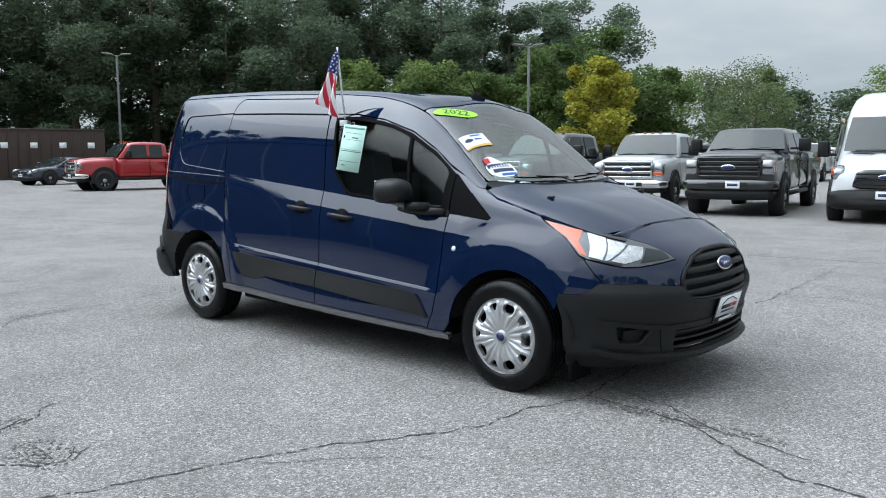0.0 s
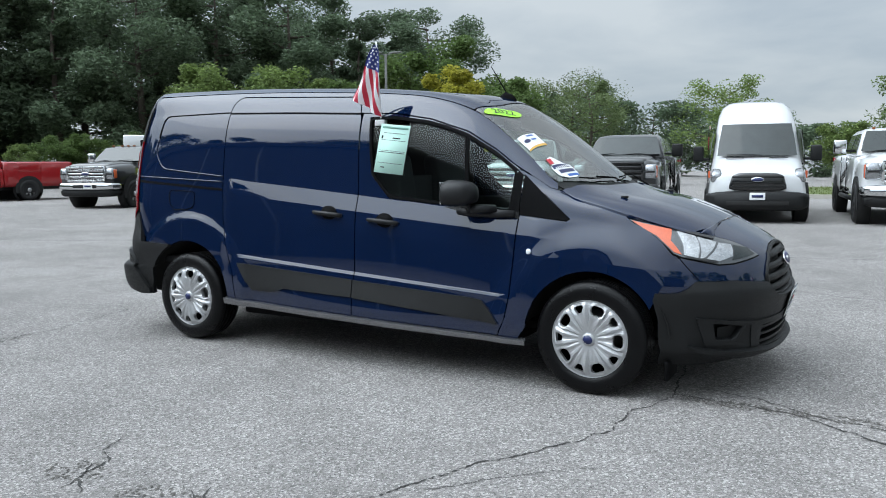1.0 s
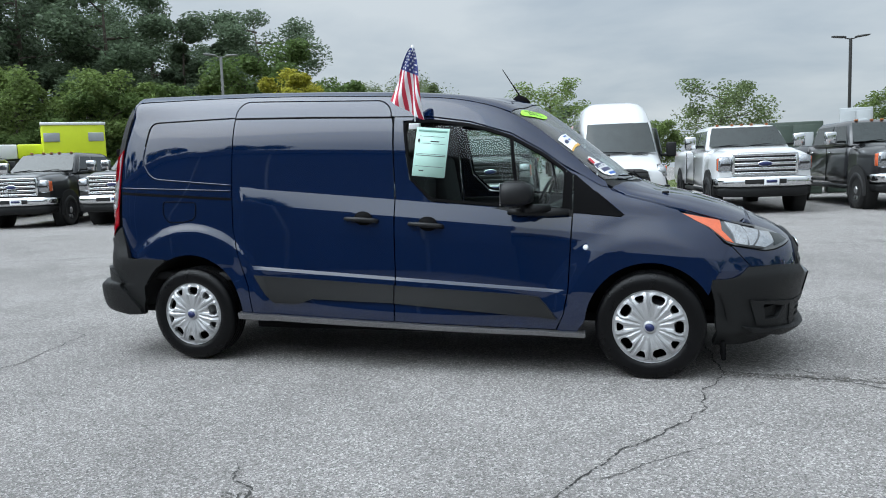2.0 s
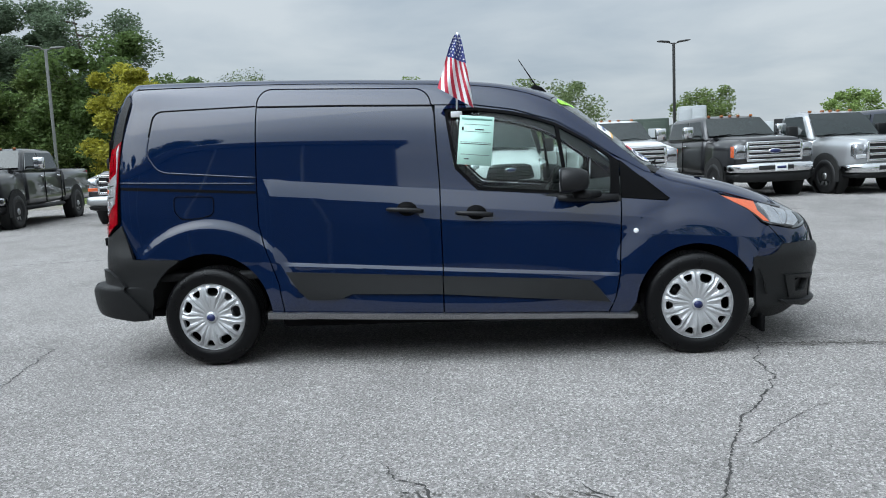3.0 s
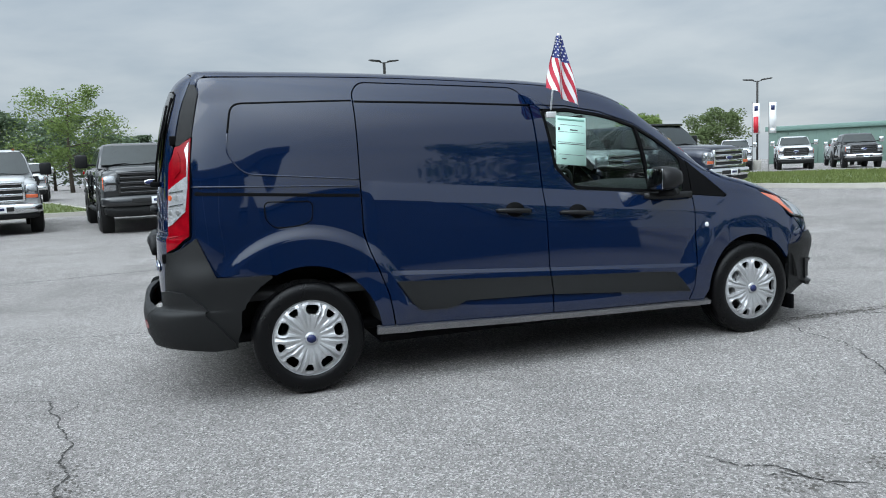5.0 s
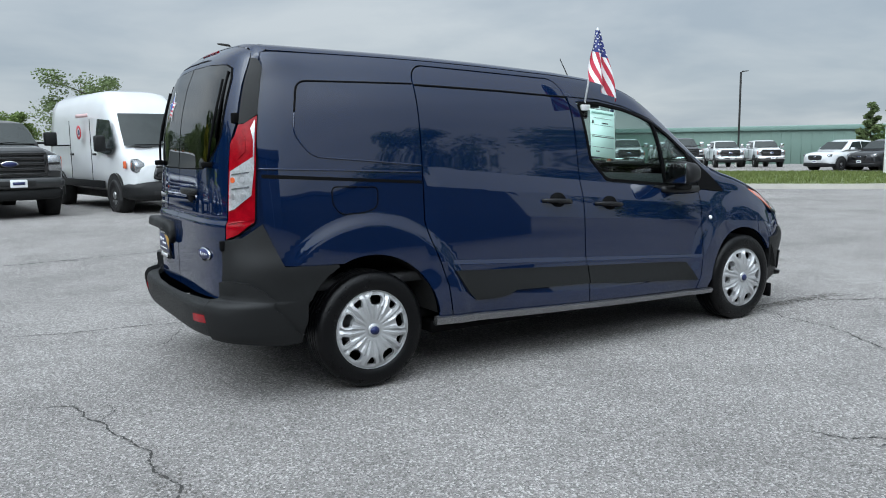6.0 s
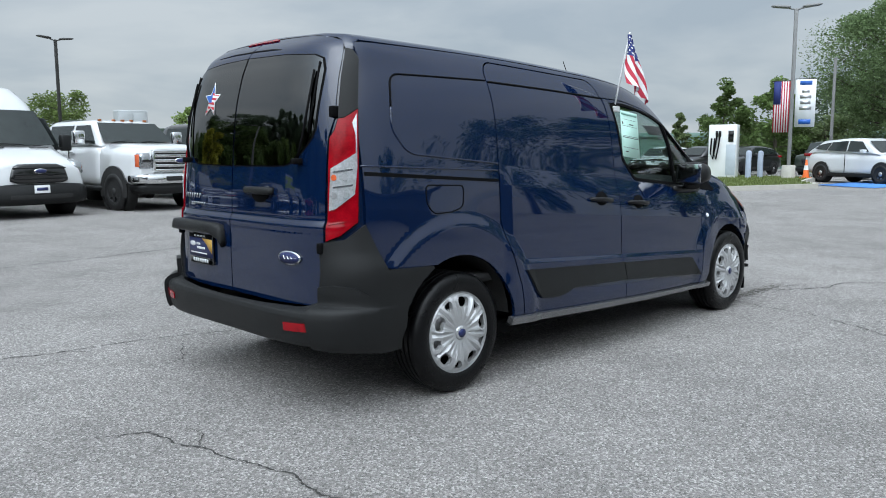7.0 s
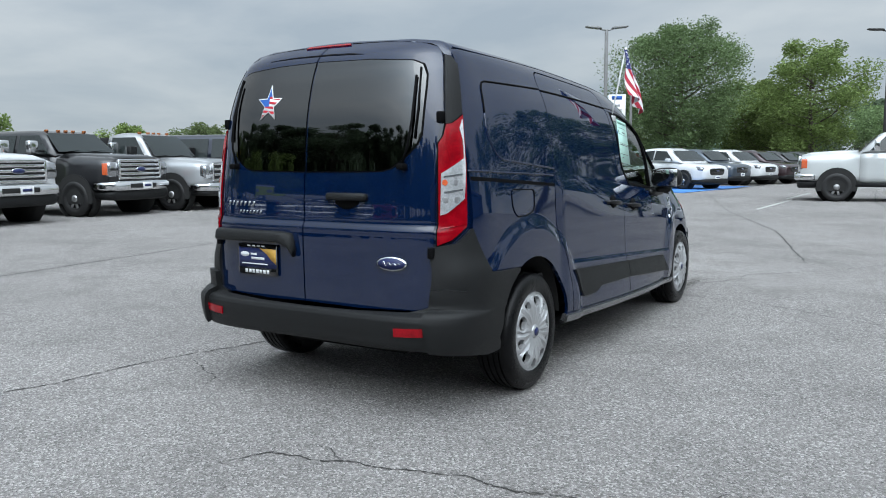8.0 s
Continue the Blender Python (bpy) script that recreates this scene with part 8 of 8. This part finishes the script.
def tree(name, label, at, h, spread, leaf, seed, leaves=5000, leaf_size=0.2, crown_low=0.3, shape="round", group="trees", turn=0.0, limbs=14):
    x, y = at
    t = empty(name, label, "tree", group)
    trunk, me = tree_parts(h, spread, seed, leaves, leaf_size, crown_low, shape, limbs)
    part("trunk", trunk, BARK, t)
    me.materials.append(leaf)
    cr = new("crown", me)
    cr.parent = t
    t.matrix_world = pose(x, y, ground_z(x, y), 0, 0, turn)
    return t


rng = random.Random(11)
# the wood beyond the lot, tall and dark
woods = [tree("forest_tree", "tall dark green tree at the wood's edge", (-70 - i, 100), 21 - i, 5.2 - 0.4 * i, LEAF_DARK, 40 + i, 30000, 0.18, 0.12, ("tall", "round", "tall", "cone")[i], "trees of the wood") for i in range(4)]
spots = []
for k in range(52):
    a = 121.5 + k * 1.65
    d = 66 + (k % 3) * 7 + rng.uniform(-3, 3)
    spots.append((4 + d * math.cos(radians(a)), -4 + d * math.sin(radians(a)), min(0.88, 0.68 + (a - 121.5) * 0.012) * rng.uniform(0.85, 1.12)))
for i, (x, y, s) in enumerate(spots):
    m = pose(x, y, 0, 0, 0, rng.uniform(0, 360)) @ Matrix.Diagonal((s * 1.1, s * 1.1, s, 1))
    if i < 4:
        woods[i].matrix_world = m
    else:
        copy_thing(woods[i % 4], m).scale = (s * 1.1, s * 1.1, s)
# unseen trees behind the dealer's building, added to darken the van's reflections
for i, (x, y) in enumerate(((-22, -33), (-30, -29), (-37, -26), (-44, -21), (-50, -15), (-54, -8))):
    copy_thing(woods[i % 4], pose(x, y, 0, 0, 0, 57 * i) @ Matrix.Diagonal((0.95, 0.95, 0.8, 1))).scale = (0.95, 0.95, 0.8)
# undergrowth and younger trees before the wood
young = [tree("young_tree", "bushy light green tree before the wood", (-40, 60 + i), 7.5 + i, 3.4, (LEAF_MID, LEAF_LIGHT, LEAF_MID)[i], 60 + i, 18000, 0.14, 0.02, "round", "young trees") for i in range(3)]
k = 0
for a in np.arange(117, 150, 2.0):
    d = 54 + rng.uniform(-3, 4)
    s = rng.uniform(0.62, 1.0) * (0.5 if a > 137 else 1.0)
    m = pose(4 + d * math.cos(radians(a)), -4 + d * math.sin(radians(a)), 0, 0, 0, rng.uniform(0, 360)) @ Matrix.Diagonal((s, s, s, 1))
    if k < 3:
        young[k].matrix_world = m
    else:
        copy_thing(young[k % 3], m).scale = (s, s, s)
    k += 1
tree("yellow_tree", "yellowing small tree before the dark wood", (-20.5, 37.8), 7.3, 2.4, LEAF_YELLOW, 71, 15000, 0.13, 0.05, "round", "young trees")
tree("yellow_tree", "yellow-green small tree before the dark wood", (-21.8, 40.5), 6.2, 2.0, LEAF_LIGHT, 73, 10000, 0.13, 0.05, "round", "young trees")
# planted trees on the islands
for i, (x, y, h, s) in enumerate(((-29.8, 84.4, 12.0, 5.5), (-37.0, 86.0, 11.5, 5.0), (-9.6, 68.7, 8.6, 3.7), (5.3, 59.4, 7.2, 3.3), (17.7, 62.0, 6.3, 2.8), (28.1, 58.5, 5.8, 1.9), (-21.5, 67.0, 9.0, 3.6), (0.0, 65.0, 4.6, 2.2), (37.3, 54, 5.0, 1.9), (42.5, 51, 4.9, 2.2))):
    tree("parking_lot_tree", "airy light green tree on a far island", (x, y), h, s, (LEAF_MAPLE, LEAF_LIGHT, LEAF_LIGHT)[i % 3], 80 + i, 7500, 0.125, 0.22, "round", "island trees")
for i, (x, y, h, s) in enumerate(((45.0, 20.4, 6.2, 2.0), (58.6, 31.1, 5.1, 1.3), (54.6, 21.0, 7.1, 2.1), (57.5, 24.2, 3.6, 2.2), (58.7, 21.6, 3.9, 2.2), (59.3, 19.0, 4.2, 2.4))):
    tree("shade_tree", "green shade tree beyond the far lot", (x, y), h, s, (LEAF_MID, LEAF_MAPLE)[i % 2], 100 + i, 6000, 0.15, 0.15, "cone" if i in (0, 1) else "round", "far trees")
for i, (x, y, h, s) in enumerate(((48.5, 11.3, 10.6, 4.0), (52.8, 3.7, 9.2, 3.3), (60.0, 9.0, 7.6, 3.6), (64.0, -1.0, 5.2, 3.5), (57.5, 6.6, 6.2, 2.6))):
    tree("shade_tree", "broad dense green shade tree behind parked cars", (x, y), h, s, (LEAF_SHADE, LEAF_LIGHT, LEAF_LIGHT)[i % 3], 120 + i, 60000 if i == 0 else 26000, 0.085 if i == 0 else 0.10, 0.20, "egg", "far trees", limbs=44 if i == 0 else 24)
for i, (x, y, h, s) in enumerate(((38.0, -19.0, 14.0, 5.5), (46.0, -14.0, 12.0, 5.0), (31.0, -27.0, 13.0, 5.5), (20, -38, 14, 6))):
    tree("shade_tree", "broad dense green shade tree beside the lot", (x, y), h, s, LEAF_MID, 140 + i, 12000, 0.20, 0.12, "round", "far trees")
# far hedges of trees on the skyline
for i, (x, y, h, s) in enumerate(((-22, 92, 8.5, 6), (-14, 95, 8, 6), (-30, 88, 10, 6), (-6, 98, 6.0, 5), (95, 28, 9, 7), (98, 16, 9, 7), (98, 4, 8, 7))):
    tree("skyline_tree", "distant dark green tree on the skyline", (x, y), h, s, LEAF_DARK, 160 + i, 7000, 0.26, 0.05, "round", "skyline trees")


# grass islands with kerbs
def island(name, label, pts, height=0.13, blades=0, seed=1):
    poly = rounded(pts, 1.0, 5)
    base = [ground_z(x, y) for x, y in poly]
    t = empty(name, label, "grass", kind="structure")
    bm = bmesh.new()
    inner = shrunk(poly, 0.16)
    outer_low = [bm.verts.new((x, y, z - 0.05)) for (x, y), z in zip(poly, base)]
    outer_top = [bm.verts.new((x, y, z + height)) for (x, y), z in zip(shrunk(poly, 0.02), base)]
    inner_top = [bm.verts.new((x, y, z + height)) for (x, y), z in zip(inner, base)]
    inner_low = [bm.verts.new((x, y, z + 0.02)) for (x, y), z in zip(inner, base)]
    for a, b in ((outer_low, outer_top), (outer_top, inner_top), (inner_top, inner_low)):
        for i in range(len(a)):
            j = (i + 1) % len(a)
            bm.faces.new((a[i], a[j], b[j], b[i]))
    part("kerb", bm, CONCRETE, t, "pale concrete kerb", smooth=False)
    bm = bmesh.new()
    fv, _, ff, *_ = delaunay_2d_cdt([Vector(p) for p in inner], [], [list(range(len(inner)))], 1, 1e-6)
    vs = [bm.verts.new((p.x, p.y, ground_z(p.x, p.y) + height - 0.02)) for p in fv]
    for f in ff:
        bm.faces.new([vs[i] for i in f])
    part("turf", bm, GRASSM, t, "mown grass", smooth=False)
    if blades:
        r = random.Random(seed)
        xs, ys = [p[0] for p in inner], [p[1] for p in inner]
        V, F = [], []

        def inside(x, y):
            c = False
            for (x1, y1), (x2, y2) in zip(inner, inner[1:] + inner[:1]):
                if (y1 > y) != (y2 > y) and x < (x2 - x1) * (y - y1) / (y2 - y1) + x1:
                    c = not c
            return c
        while len(F) < blades:
            x, y = r.uniform(min(xs), max(xs)), r.uniform(min(ys), max(ys))
            if not inside(x, y):
                continue
            z, a, hgt = ground_z(x, y) + height - 0.03, r.uniform(0, 6.3), r.uniform(0.04, 0.11)
            c, s = math.cos(a) * 0.02, math.sin(a) * 0.02
            n = len(V)
            V += [(x - c, y - s, z), (x + c, y + s, z), (x + r.uniform(-.04, .04), y + r.uniform(-.04, .04), z + hgt)]
            F.append((n, n + 1, n + 2))
        me = bpy.data.meshes.new("grass_blades")
        me.from_pydata(V, [], F)
        me.materials.append(BLADE)
        ob = tagged(new("grass_blades", me), "short blades of mown grass", "grass", kind="stuff")
    return t


island("grass_island", "grass island with a concrete kerb by the lot", [(13.3, 17.5), (15.0, 11.0), (18.4, 7.4), (22.6, 5.9), (24.2, 7.2), (27.0, 8.0), (29.5, 8.4), (30.5, 13.0), (26, 22), (19, 30), (14, 28)], blades=26000, seed=3)
island("grass_island", "grass island with a concrete kerb behind trucks", [(-4.0, 21.6), (-6.6, 31.5), (-9.5, 34), (-30, 30), (-34, 22), (-28, 20), (-12, 21.8)], blades=12000, seed=4)
island("grass_island", "narrow grass island with a concrete kerb", [(-1.0, 24.5), (13.0, 25.5), (13.0, 36), (-1.5, 34)], blades=5000, seed=5)
bank = [(-110, -40), (-60, -10), (-52, 12), (-46, 34), (-30, 44), (-14, 58), (-20, 110), (-110, 110)]
bm = bmesh.new()
bm.faces.new([bm.verts.new((x, y, 0.03)) for x, y in bank])
tagged(part("verge", bm, mat("rough_grass", (0.05, 0.065, 0.02), 0.95, 0, 0.4, 0.3, 8, bump=0.8, bump_scale=6), None, smooth=False), "rough grass under the trees of the wood", "grass", kind="structure")


def lamp_post(label, at, h, heads=2, material=POLE, turn=0.0, group="lamp posts"):
    t = empty("lamp_post", label, "lamp post", group)
    part("base", lathe([(0.25, -0.2), (0.25, 0.6), (0.23, 0.62), (0.02, 0.62)], 20, "z"), CONCRETE, t)
    part("pole", quick_box(-0.065, 0.065, -0.065, 0.065, 0.55, h, 0.01), material, t)
    for i in range(heads):
        s = 1 if i == 0 else -1
        part("arm", tube([(0, 0, h - 0.06), (s * 0.28, 0, h + 0.02)], 0.03, 6), material, t)
        part("lamp_head", moved(loft([(0.22, -0.03, 0.03, 0.10, 0.08), (0.34, -0.05, 0.05, 0.20, 0.17), (0.80, -0.045, 0.035, 0.20, 0.17), (0.90, -0.02, 0.015, 0.12, 0.10)], 16, 5), pose(0, 0, h + 0.03, 0, -6, 0 if s > 0 else 180)), material, t)
    x, y = at
    t.matrix_world = pose(x, y, ground_z(x, y), 0, 0, turn)
    return t


lamp_post("tall dark twin-headed lamp post behind parked trucks", (10.15, 39.0), 7.0, turn=5)
post = lamp_post("tall grey lamp post with two banners on grass", (27.0, 8.9), 6.6, material=GREYPOLE, turn=-60)
lamp_post("tall dark twin-headed lamp post across the lot", (34.16, 36.35), 5.7, turn=-40)
lamp_post("tall dark twin-headed lamp post across the lot", (34.6, -1.2), 6.7, turn=90)
lamp_post("grey twin-headed lamp post before the wood", (-45.87, 20.86), 7.9, material=GREYPOLE, turn=60)
lamp_post("grey twin-headed lamp post before the wood", (-21.7, 32.49), 7.4, material=GREYPOLE, turn=40)
lamp_post("thin grey pole beside a tree", (41.0, 12.3), 6.3, heads=0, material=GREYPOLE)
lamp_post("far dark lamp post beyond trucks", (56, 41.5), 8.2, heads=1)
# banners on the post: a striped flag and a white printed one
def post_banner(name, label, off, w, z0, z1, cols):
    t = empty(name, label, "banner", "post banners")
    for k, (a, b, c, d, m_) in enumerate(cols):
        part("panel", quick_box(w * a, w * b, -0.006 - 0.001 * k, 0.006 + 0.001 * k, z0 + (z1 - z0) * c, z0 + (z1 - z0) * d), m_, t)
    part("bracket", tube([(-0.10 if off < 0 else w + 0.0, 0, z1 + 0.02), (w if off < 0 else -0.10, 0, z1 + 0.02)], 0.015, 6), POLE, t)
    t.matrix_world = pose(27.0, 8.9, ground_z(27, 8.9), 0, 0, -65) @ pose(off, 0, 0)
    return t


stripes = [(i / 13, (i + 1) / 13, 0, 1, FLAGCLOTH_R if i % 2 == 0 else FLAGCLOTH_W) for i in range(13)] + [(0, 0.45, 0.55, 1.001, FLAGCLOTH_B)]
post_banner("flag_banner", "hanging american flag banner on a lamp post", -0.66, 0.58, 1.90, 3.86, stripes)
post_banner("white_banner", "white printed banner on a lamp post", 0.12, 0.72, 2.10, 3.92, [(0, 1, 0, 1, PAPER), (0.2, 0.8, 0.88, 0.97, BLUEINK), (0.2, 0.8, 0.06, 0.16, BLUEINK), (0.32, 0.68, 0.72, 0.78, STEEL), (0.22, 0.78, 0.60, 0.67, STEEL), (0.25, 0.75, 0.48, 0.55, STEEL), (0.2, 0.8, 0.36, 0.43, STEEL)])
# white and red feather banners far off
for x, y, m_ in ((27.4, 29.0, REDINK), (28.0, 28.45, PAPER)):
    t = empty("feather_banner", "tall narrow printed banner beside a lamp post", "banner", "feather banners")
    part("pole", tube([(0, 0, 0), (0, 0, 3.75)], 0.018, 6), GREYPOLE, t)
    part("panel", quick_box(0.02, 0.36, -0.006, 0.006, 2.05, 3.65), PAPER, t)
    part("panel", quick_box(0.06, 0.30, -0.008, 0.008, 2.10, 2.95 if m_ is REDINK else 2.3), m_, t)
    part("panel", quick_box(0.10, 0.28, -0.008, 0.008, 3.25, 3.5), NAVYINK, t)
    t.matrix_world = pose(x, y, ground_z(x, y), 0, 0, -40)

# charging cabinet, bollards and a cone on the island
cz = ground_z(26.6, 11.4) + 0.11
ch = empty("charging_station", "white charging cabinet with hanging black cables", "charger")
part("cabinet", quick_box(-0.32, 0.32, -0.55, 0.55, 0, 2.15, 0.03), WHITE, ch)
part("screen", quick_box(-0.345, -0.32, -0.43, -0.22, 1.45, 1.9, 0.01), GLOSSBLK, ch)
part("side_panel", quick_box(-0.335, -0.32, -0.52, -0.15, 0.1, 1.35, 0.01), mat("pale_blue_panel", (0.45, 0.5, 0.55), 0.5), ch)
for y in (0.1, 0.22):
    part("cable", tube([(-0.36, y, 1.75), (-0.42, y + 0.03, 1.3), (-0.44, y + 0.12, 0.75), (-0.42, y + 0.22, 1.0), (-0.36, y + 0.2, 1.6)], 0.03, 6), RUBBER, ch)
    part("plug", quick_box(-0.40, -0.33, y - 0.05, y + 0.05, 1.65, 1.9, 0.02), GLOSSBLK, ch)
ch.matrix_world = pose(26.6, 11.4, cz, 0, 0, 15)
BLUEBOLL = mat("blue_grey_bollard", (0.35, 0.40, 0.50), 0.5, 0, 0.1, 5, 60)
for x, y in ((26.3, 10.2), (27.4, 10.2)):
    b = tagged(part("bollard", lathe([(0.11, 0), (0.11, 1.0), (0.09, 1.06), (0.04, 1.09), (0.0, 1.09)], 20, "z"), BLUEBOLL, None), "pale blue bollard beside the charging cabinet", "bollard", "bollards")
    b.matrix_world = pose(x, y, ground_z(x, y) + 0.11)
cone = empty("traffic_cone", "orange traffic cone with white collar", "cone")
CONEM = mat("orange_cone", (0.75, 0.14, 0.02), 0.6, 0, 0.1, 8, 60)
part("base", quick_box(-0.18, 0.18, -0.18, 0.18, 0, 0.04, 0.01), CONEM, cone)
part("body", lathe([(0.13, 0.03), (0.03, 0.72), (0.0, 0.72)], 20, "z"), CONEM, cone)
part("collar", lathe([(0.093, 0.32), (0.065, 0.50)], 20, "z"), PAPER, cone)
cone.matrix_world = pose(27.6, 8.45, ground_z(27.6, 8.45) + 0.11)

# containers, cabinets and boxes
BROWN = mat("brown_steel", (0.055, 0.036, 0.028), 0.6, 0.2, 0.25, 3, 40, bump=0.2)
DGREEN = mat("dark_green_steel", (0.045, 0.065, 0.05), 0.5, 0.1, 0.15, 4, 60)
GREYBOX = mat("grey_cabinet", (0.38, 0.40, 0.41), 0.5, 0.1, 0.1, 4, 60)


def container(label, at, turn, L, W, H, material, marks=0):
    t = empty("waste_container", label, "container", "containers")
    part("shell", quick_box(-L / 2, L / 2, -W / 2, W / 2, 0.1, H, 0.03), material, t)
    for i in range(int(L / 0.6)):
        x = -L / 2 + 0.3 + i * 0.6
        part("rib", quick_box(x - 0.04, x + 0.04, -W / 2 - 0.05, -W / 2 + 0.01, 0.15, H - 0.05, 0.01), material, t)
    part("rim", quick_box(-L / 2 - 0.05, L / 2 + 0.05, -W / 2 - 0.06, W / 2 + 0.06, H - 0.08, H + 0.02, 0.02), material, t)
    for i in range(marks):
        x = -L / 2 + L * (i + 0.5) / marks
        part("mark", quick_box(x - 0.2, x + 0.2, -W / 2 - 0.065, -W / 2 - 0.055, H * 0.62, H * 0.62 + 0.35, 0.0), PAPER, t)
    x, y = at
    t.matrix_world = pose(x, y, ground_z(x, y), 0, 0, turn)
    return t


container("large brown steel waste container with white marks", (-47.5, 17.0), 65, 6.4, 2.6, 3.1, BROWN, 4)
container("brown steel waste container beside the wood", (-50.5, 12.0), 65, 3.0, 2.6, 1.9, DGREEN)
def cabinet(label, at, turn, w, d, h, material):
    t = empty("utility_cabinet", label, "cabinet", "utility cabinets")
    part("body", quick_box(-w / 2, w / 2, -d / 2, d / 2, 0.0, h, 0.03), material, t)
    part("door", quick_box(-w * 0.46, -0.02, -d / 2 - 0.02, -d / 2, 0.15, h - 0.1, 0.01), material, t)
    part("door", quick_box(0.02, w * 0.46, -d / 2 - 0.02, -d / 2, 0.15, h - 0.1, 0.01), material, t)
    part("meter", quick_box(w * 0.1, w * 0.34, -d / 2 - 0.10, -d / 2 - 0.02, h * 0.55, h * 0.85, 0.02), GREYBOX, t)
    x, y = at
    t.matrix_world = pose(x, y, ground_z(x, y) + (0.1 if y > 24 else 0.0), 0, 0, turn)


cabinet("tall dark green utility cabinet with a meter", (5.2, 21.5), -5, 1.7, 1.2, 2.2, DGREEN)
cabinet("dark green utility cabinet behind trucks", (7.0, 21.8), -5, 1.5, 1.2, 2.0, DGREEN)
cabinet("tall dark green utility cabinet with a meter", (-26.5, 24.6), 38, 1.6, 1.2, 2.2, DGREEN)
cabinet("dark green utility cabinet behind trucks", (-24.9, 25.6), 38, 1.7, 1.2, 1.9, DGREEN)
cabinet("light grey storage cabinet beyond the trucks", (11.9, 27.0), -18, 1.6, 1.2, 2.0, GREYBOX)
cabinet("light grey storage cabinet beyond the trucks", (7.6, 24.5), -10, 1.0, 0.8, 2.6, GREYBOX)
box_truck = empty("box_trailer", "white and yellow box trailer behind trucks", "trailer", "trailers")
part("box", quick_box(-1.2, 1.2, -1.0, 1.0, 1.95, 2.45, 0.04), WHITE, box_truck)
part("box", quick_box(1.21, 2.4, -1.0, 1.0, 1.95, 2.45, 0.04), YELLOW, box_truck)
part("lower_box", quick_box(-1.0, 2.3, -0.9, 0.9, 0.7, 1.95, 0.03), DARKMETAL, box_truck)
for x in (-0.6, 1.8):
    for s in (-1, 1):
        bg_wheel(box_truck, x, s * 0.85, 0.38, s, STEEL)
box_truck.matrix_world = pose(-21.6, 16.4, 0, 0, 0, 44)
yb = empty("box_trailer", "bright yellow box trailer behind trucks", "trailer", "trailers")
part("box", quick_box(-1.0, 1.0, -1.0, 1.0, 0.8, 3.1, 0.05), YELLOW, yb)
part("roof_edge", quick_box(-1.03, 1.03, -1.03, 1.03, 3.06, 3.16, 0.02), WHITE, yb)
for x in (-0.7, 0.7):
    part("vent", quick_box(x - 0.25, x + 0.25, -1.03, -1.0, 2.5, 2.8, 0.01), GREYBOX, yb)
for s in (-1, 1):
    bg_wheel(yb, 0, s * 0.85, 0.38, s, STEEL)
yb.matrix_world = pose(-19.0, 18.0, 0, 0, 0, 44)

# the long green building across the lot
GREENWALL = mat("green_cladding", (0.13, 0.20, 0.17), 0.6, 0.1, 0.08, 0.6, 20)
b = empty("green_building", "long low green metal building across the lot", "building")
part("wall", quick_box(-30, 30, -6, 6, 0, 3.6, 0.02), GREENWALL, b)
part("roof", quick_box(-30.3, 30.3, -6.3, 6.3, 3.6, 4.1, 0.05), mat("green_roof", (0.15, 0.24, 0.21), 0.5, 0.1, 0.08, 0.6, 20), b)
for i in range(60):
    part("wall_rib", quick_box(-30 + i, -29.95 + i, -6.04, -6.0, 0, 3.6), GREENWALL, b)
b.matrix_world = pose(82, 43, ground_z(82, 43), 0, 0, -58)

# the dealer's building stands behind the camera's path
CLAD = mat("dark_grey_cladding", (0.09, 0.095, 0.11), 0.6, 0.1, 0.1, 0.8, 20)
b = empty("showroom_building", "long dark grey building facing the parked van", "building")
part("wall", quick_box(-30, 0, -12, 0, 0, 5.2, 0.02), CLAD, b)
part("roof", quick_box(-30.2, 0.2, -12.2, 0.25, 5.2, 5.7, 0.04), CLAD, b)
for i in range(9):
    part("wall_joint", quick_box(-29.5 + i * 3.4, -29.4 + i * 3.4, 0.0, 0.03, 0, 5.2), GREYBOX, b)
part("low_wing", quick_box(0.0, 12.0, -10, -0.4, 0, 2.7, 0.02), CLAD, b)
part("low_roof", quick_box(0.0, 12.2, -10.2, -0.15, 2.7, 2.95, 0.04), CLAD, b)
b.matrix_world = pose(-1.2, -13.0, 0, 0, 0, -9)
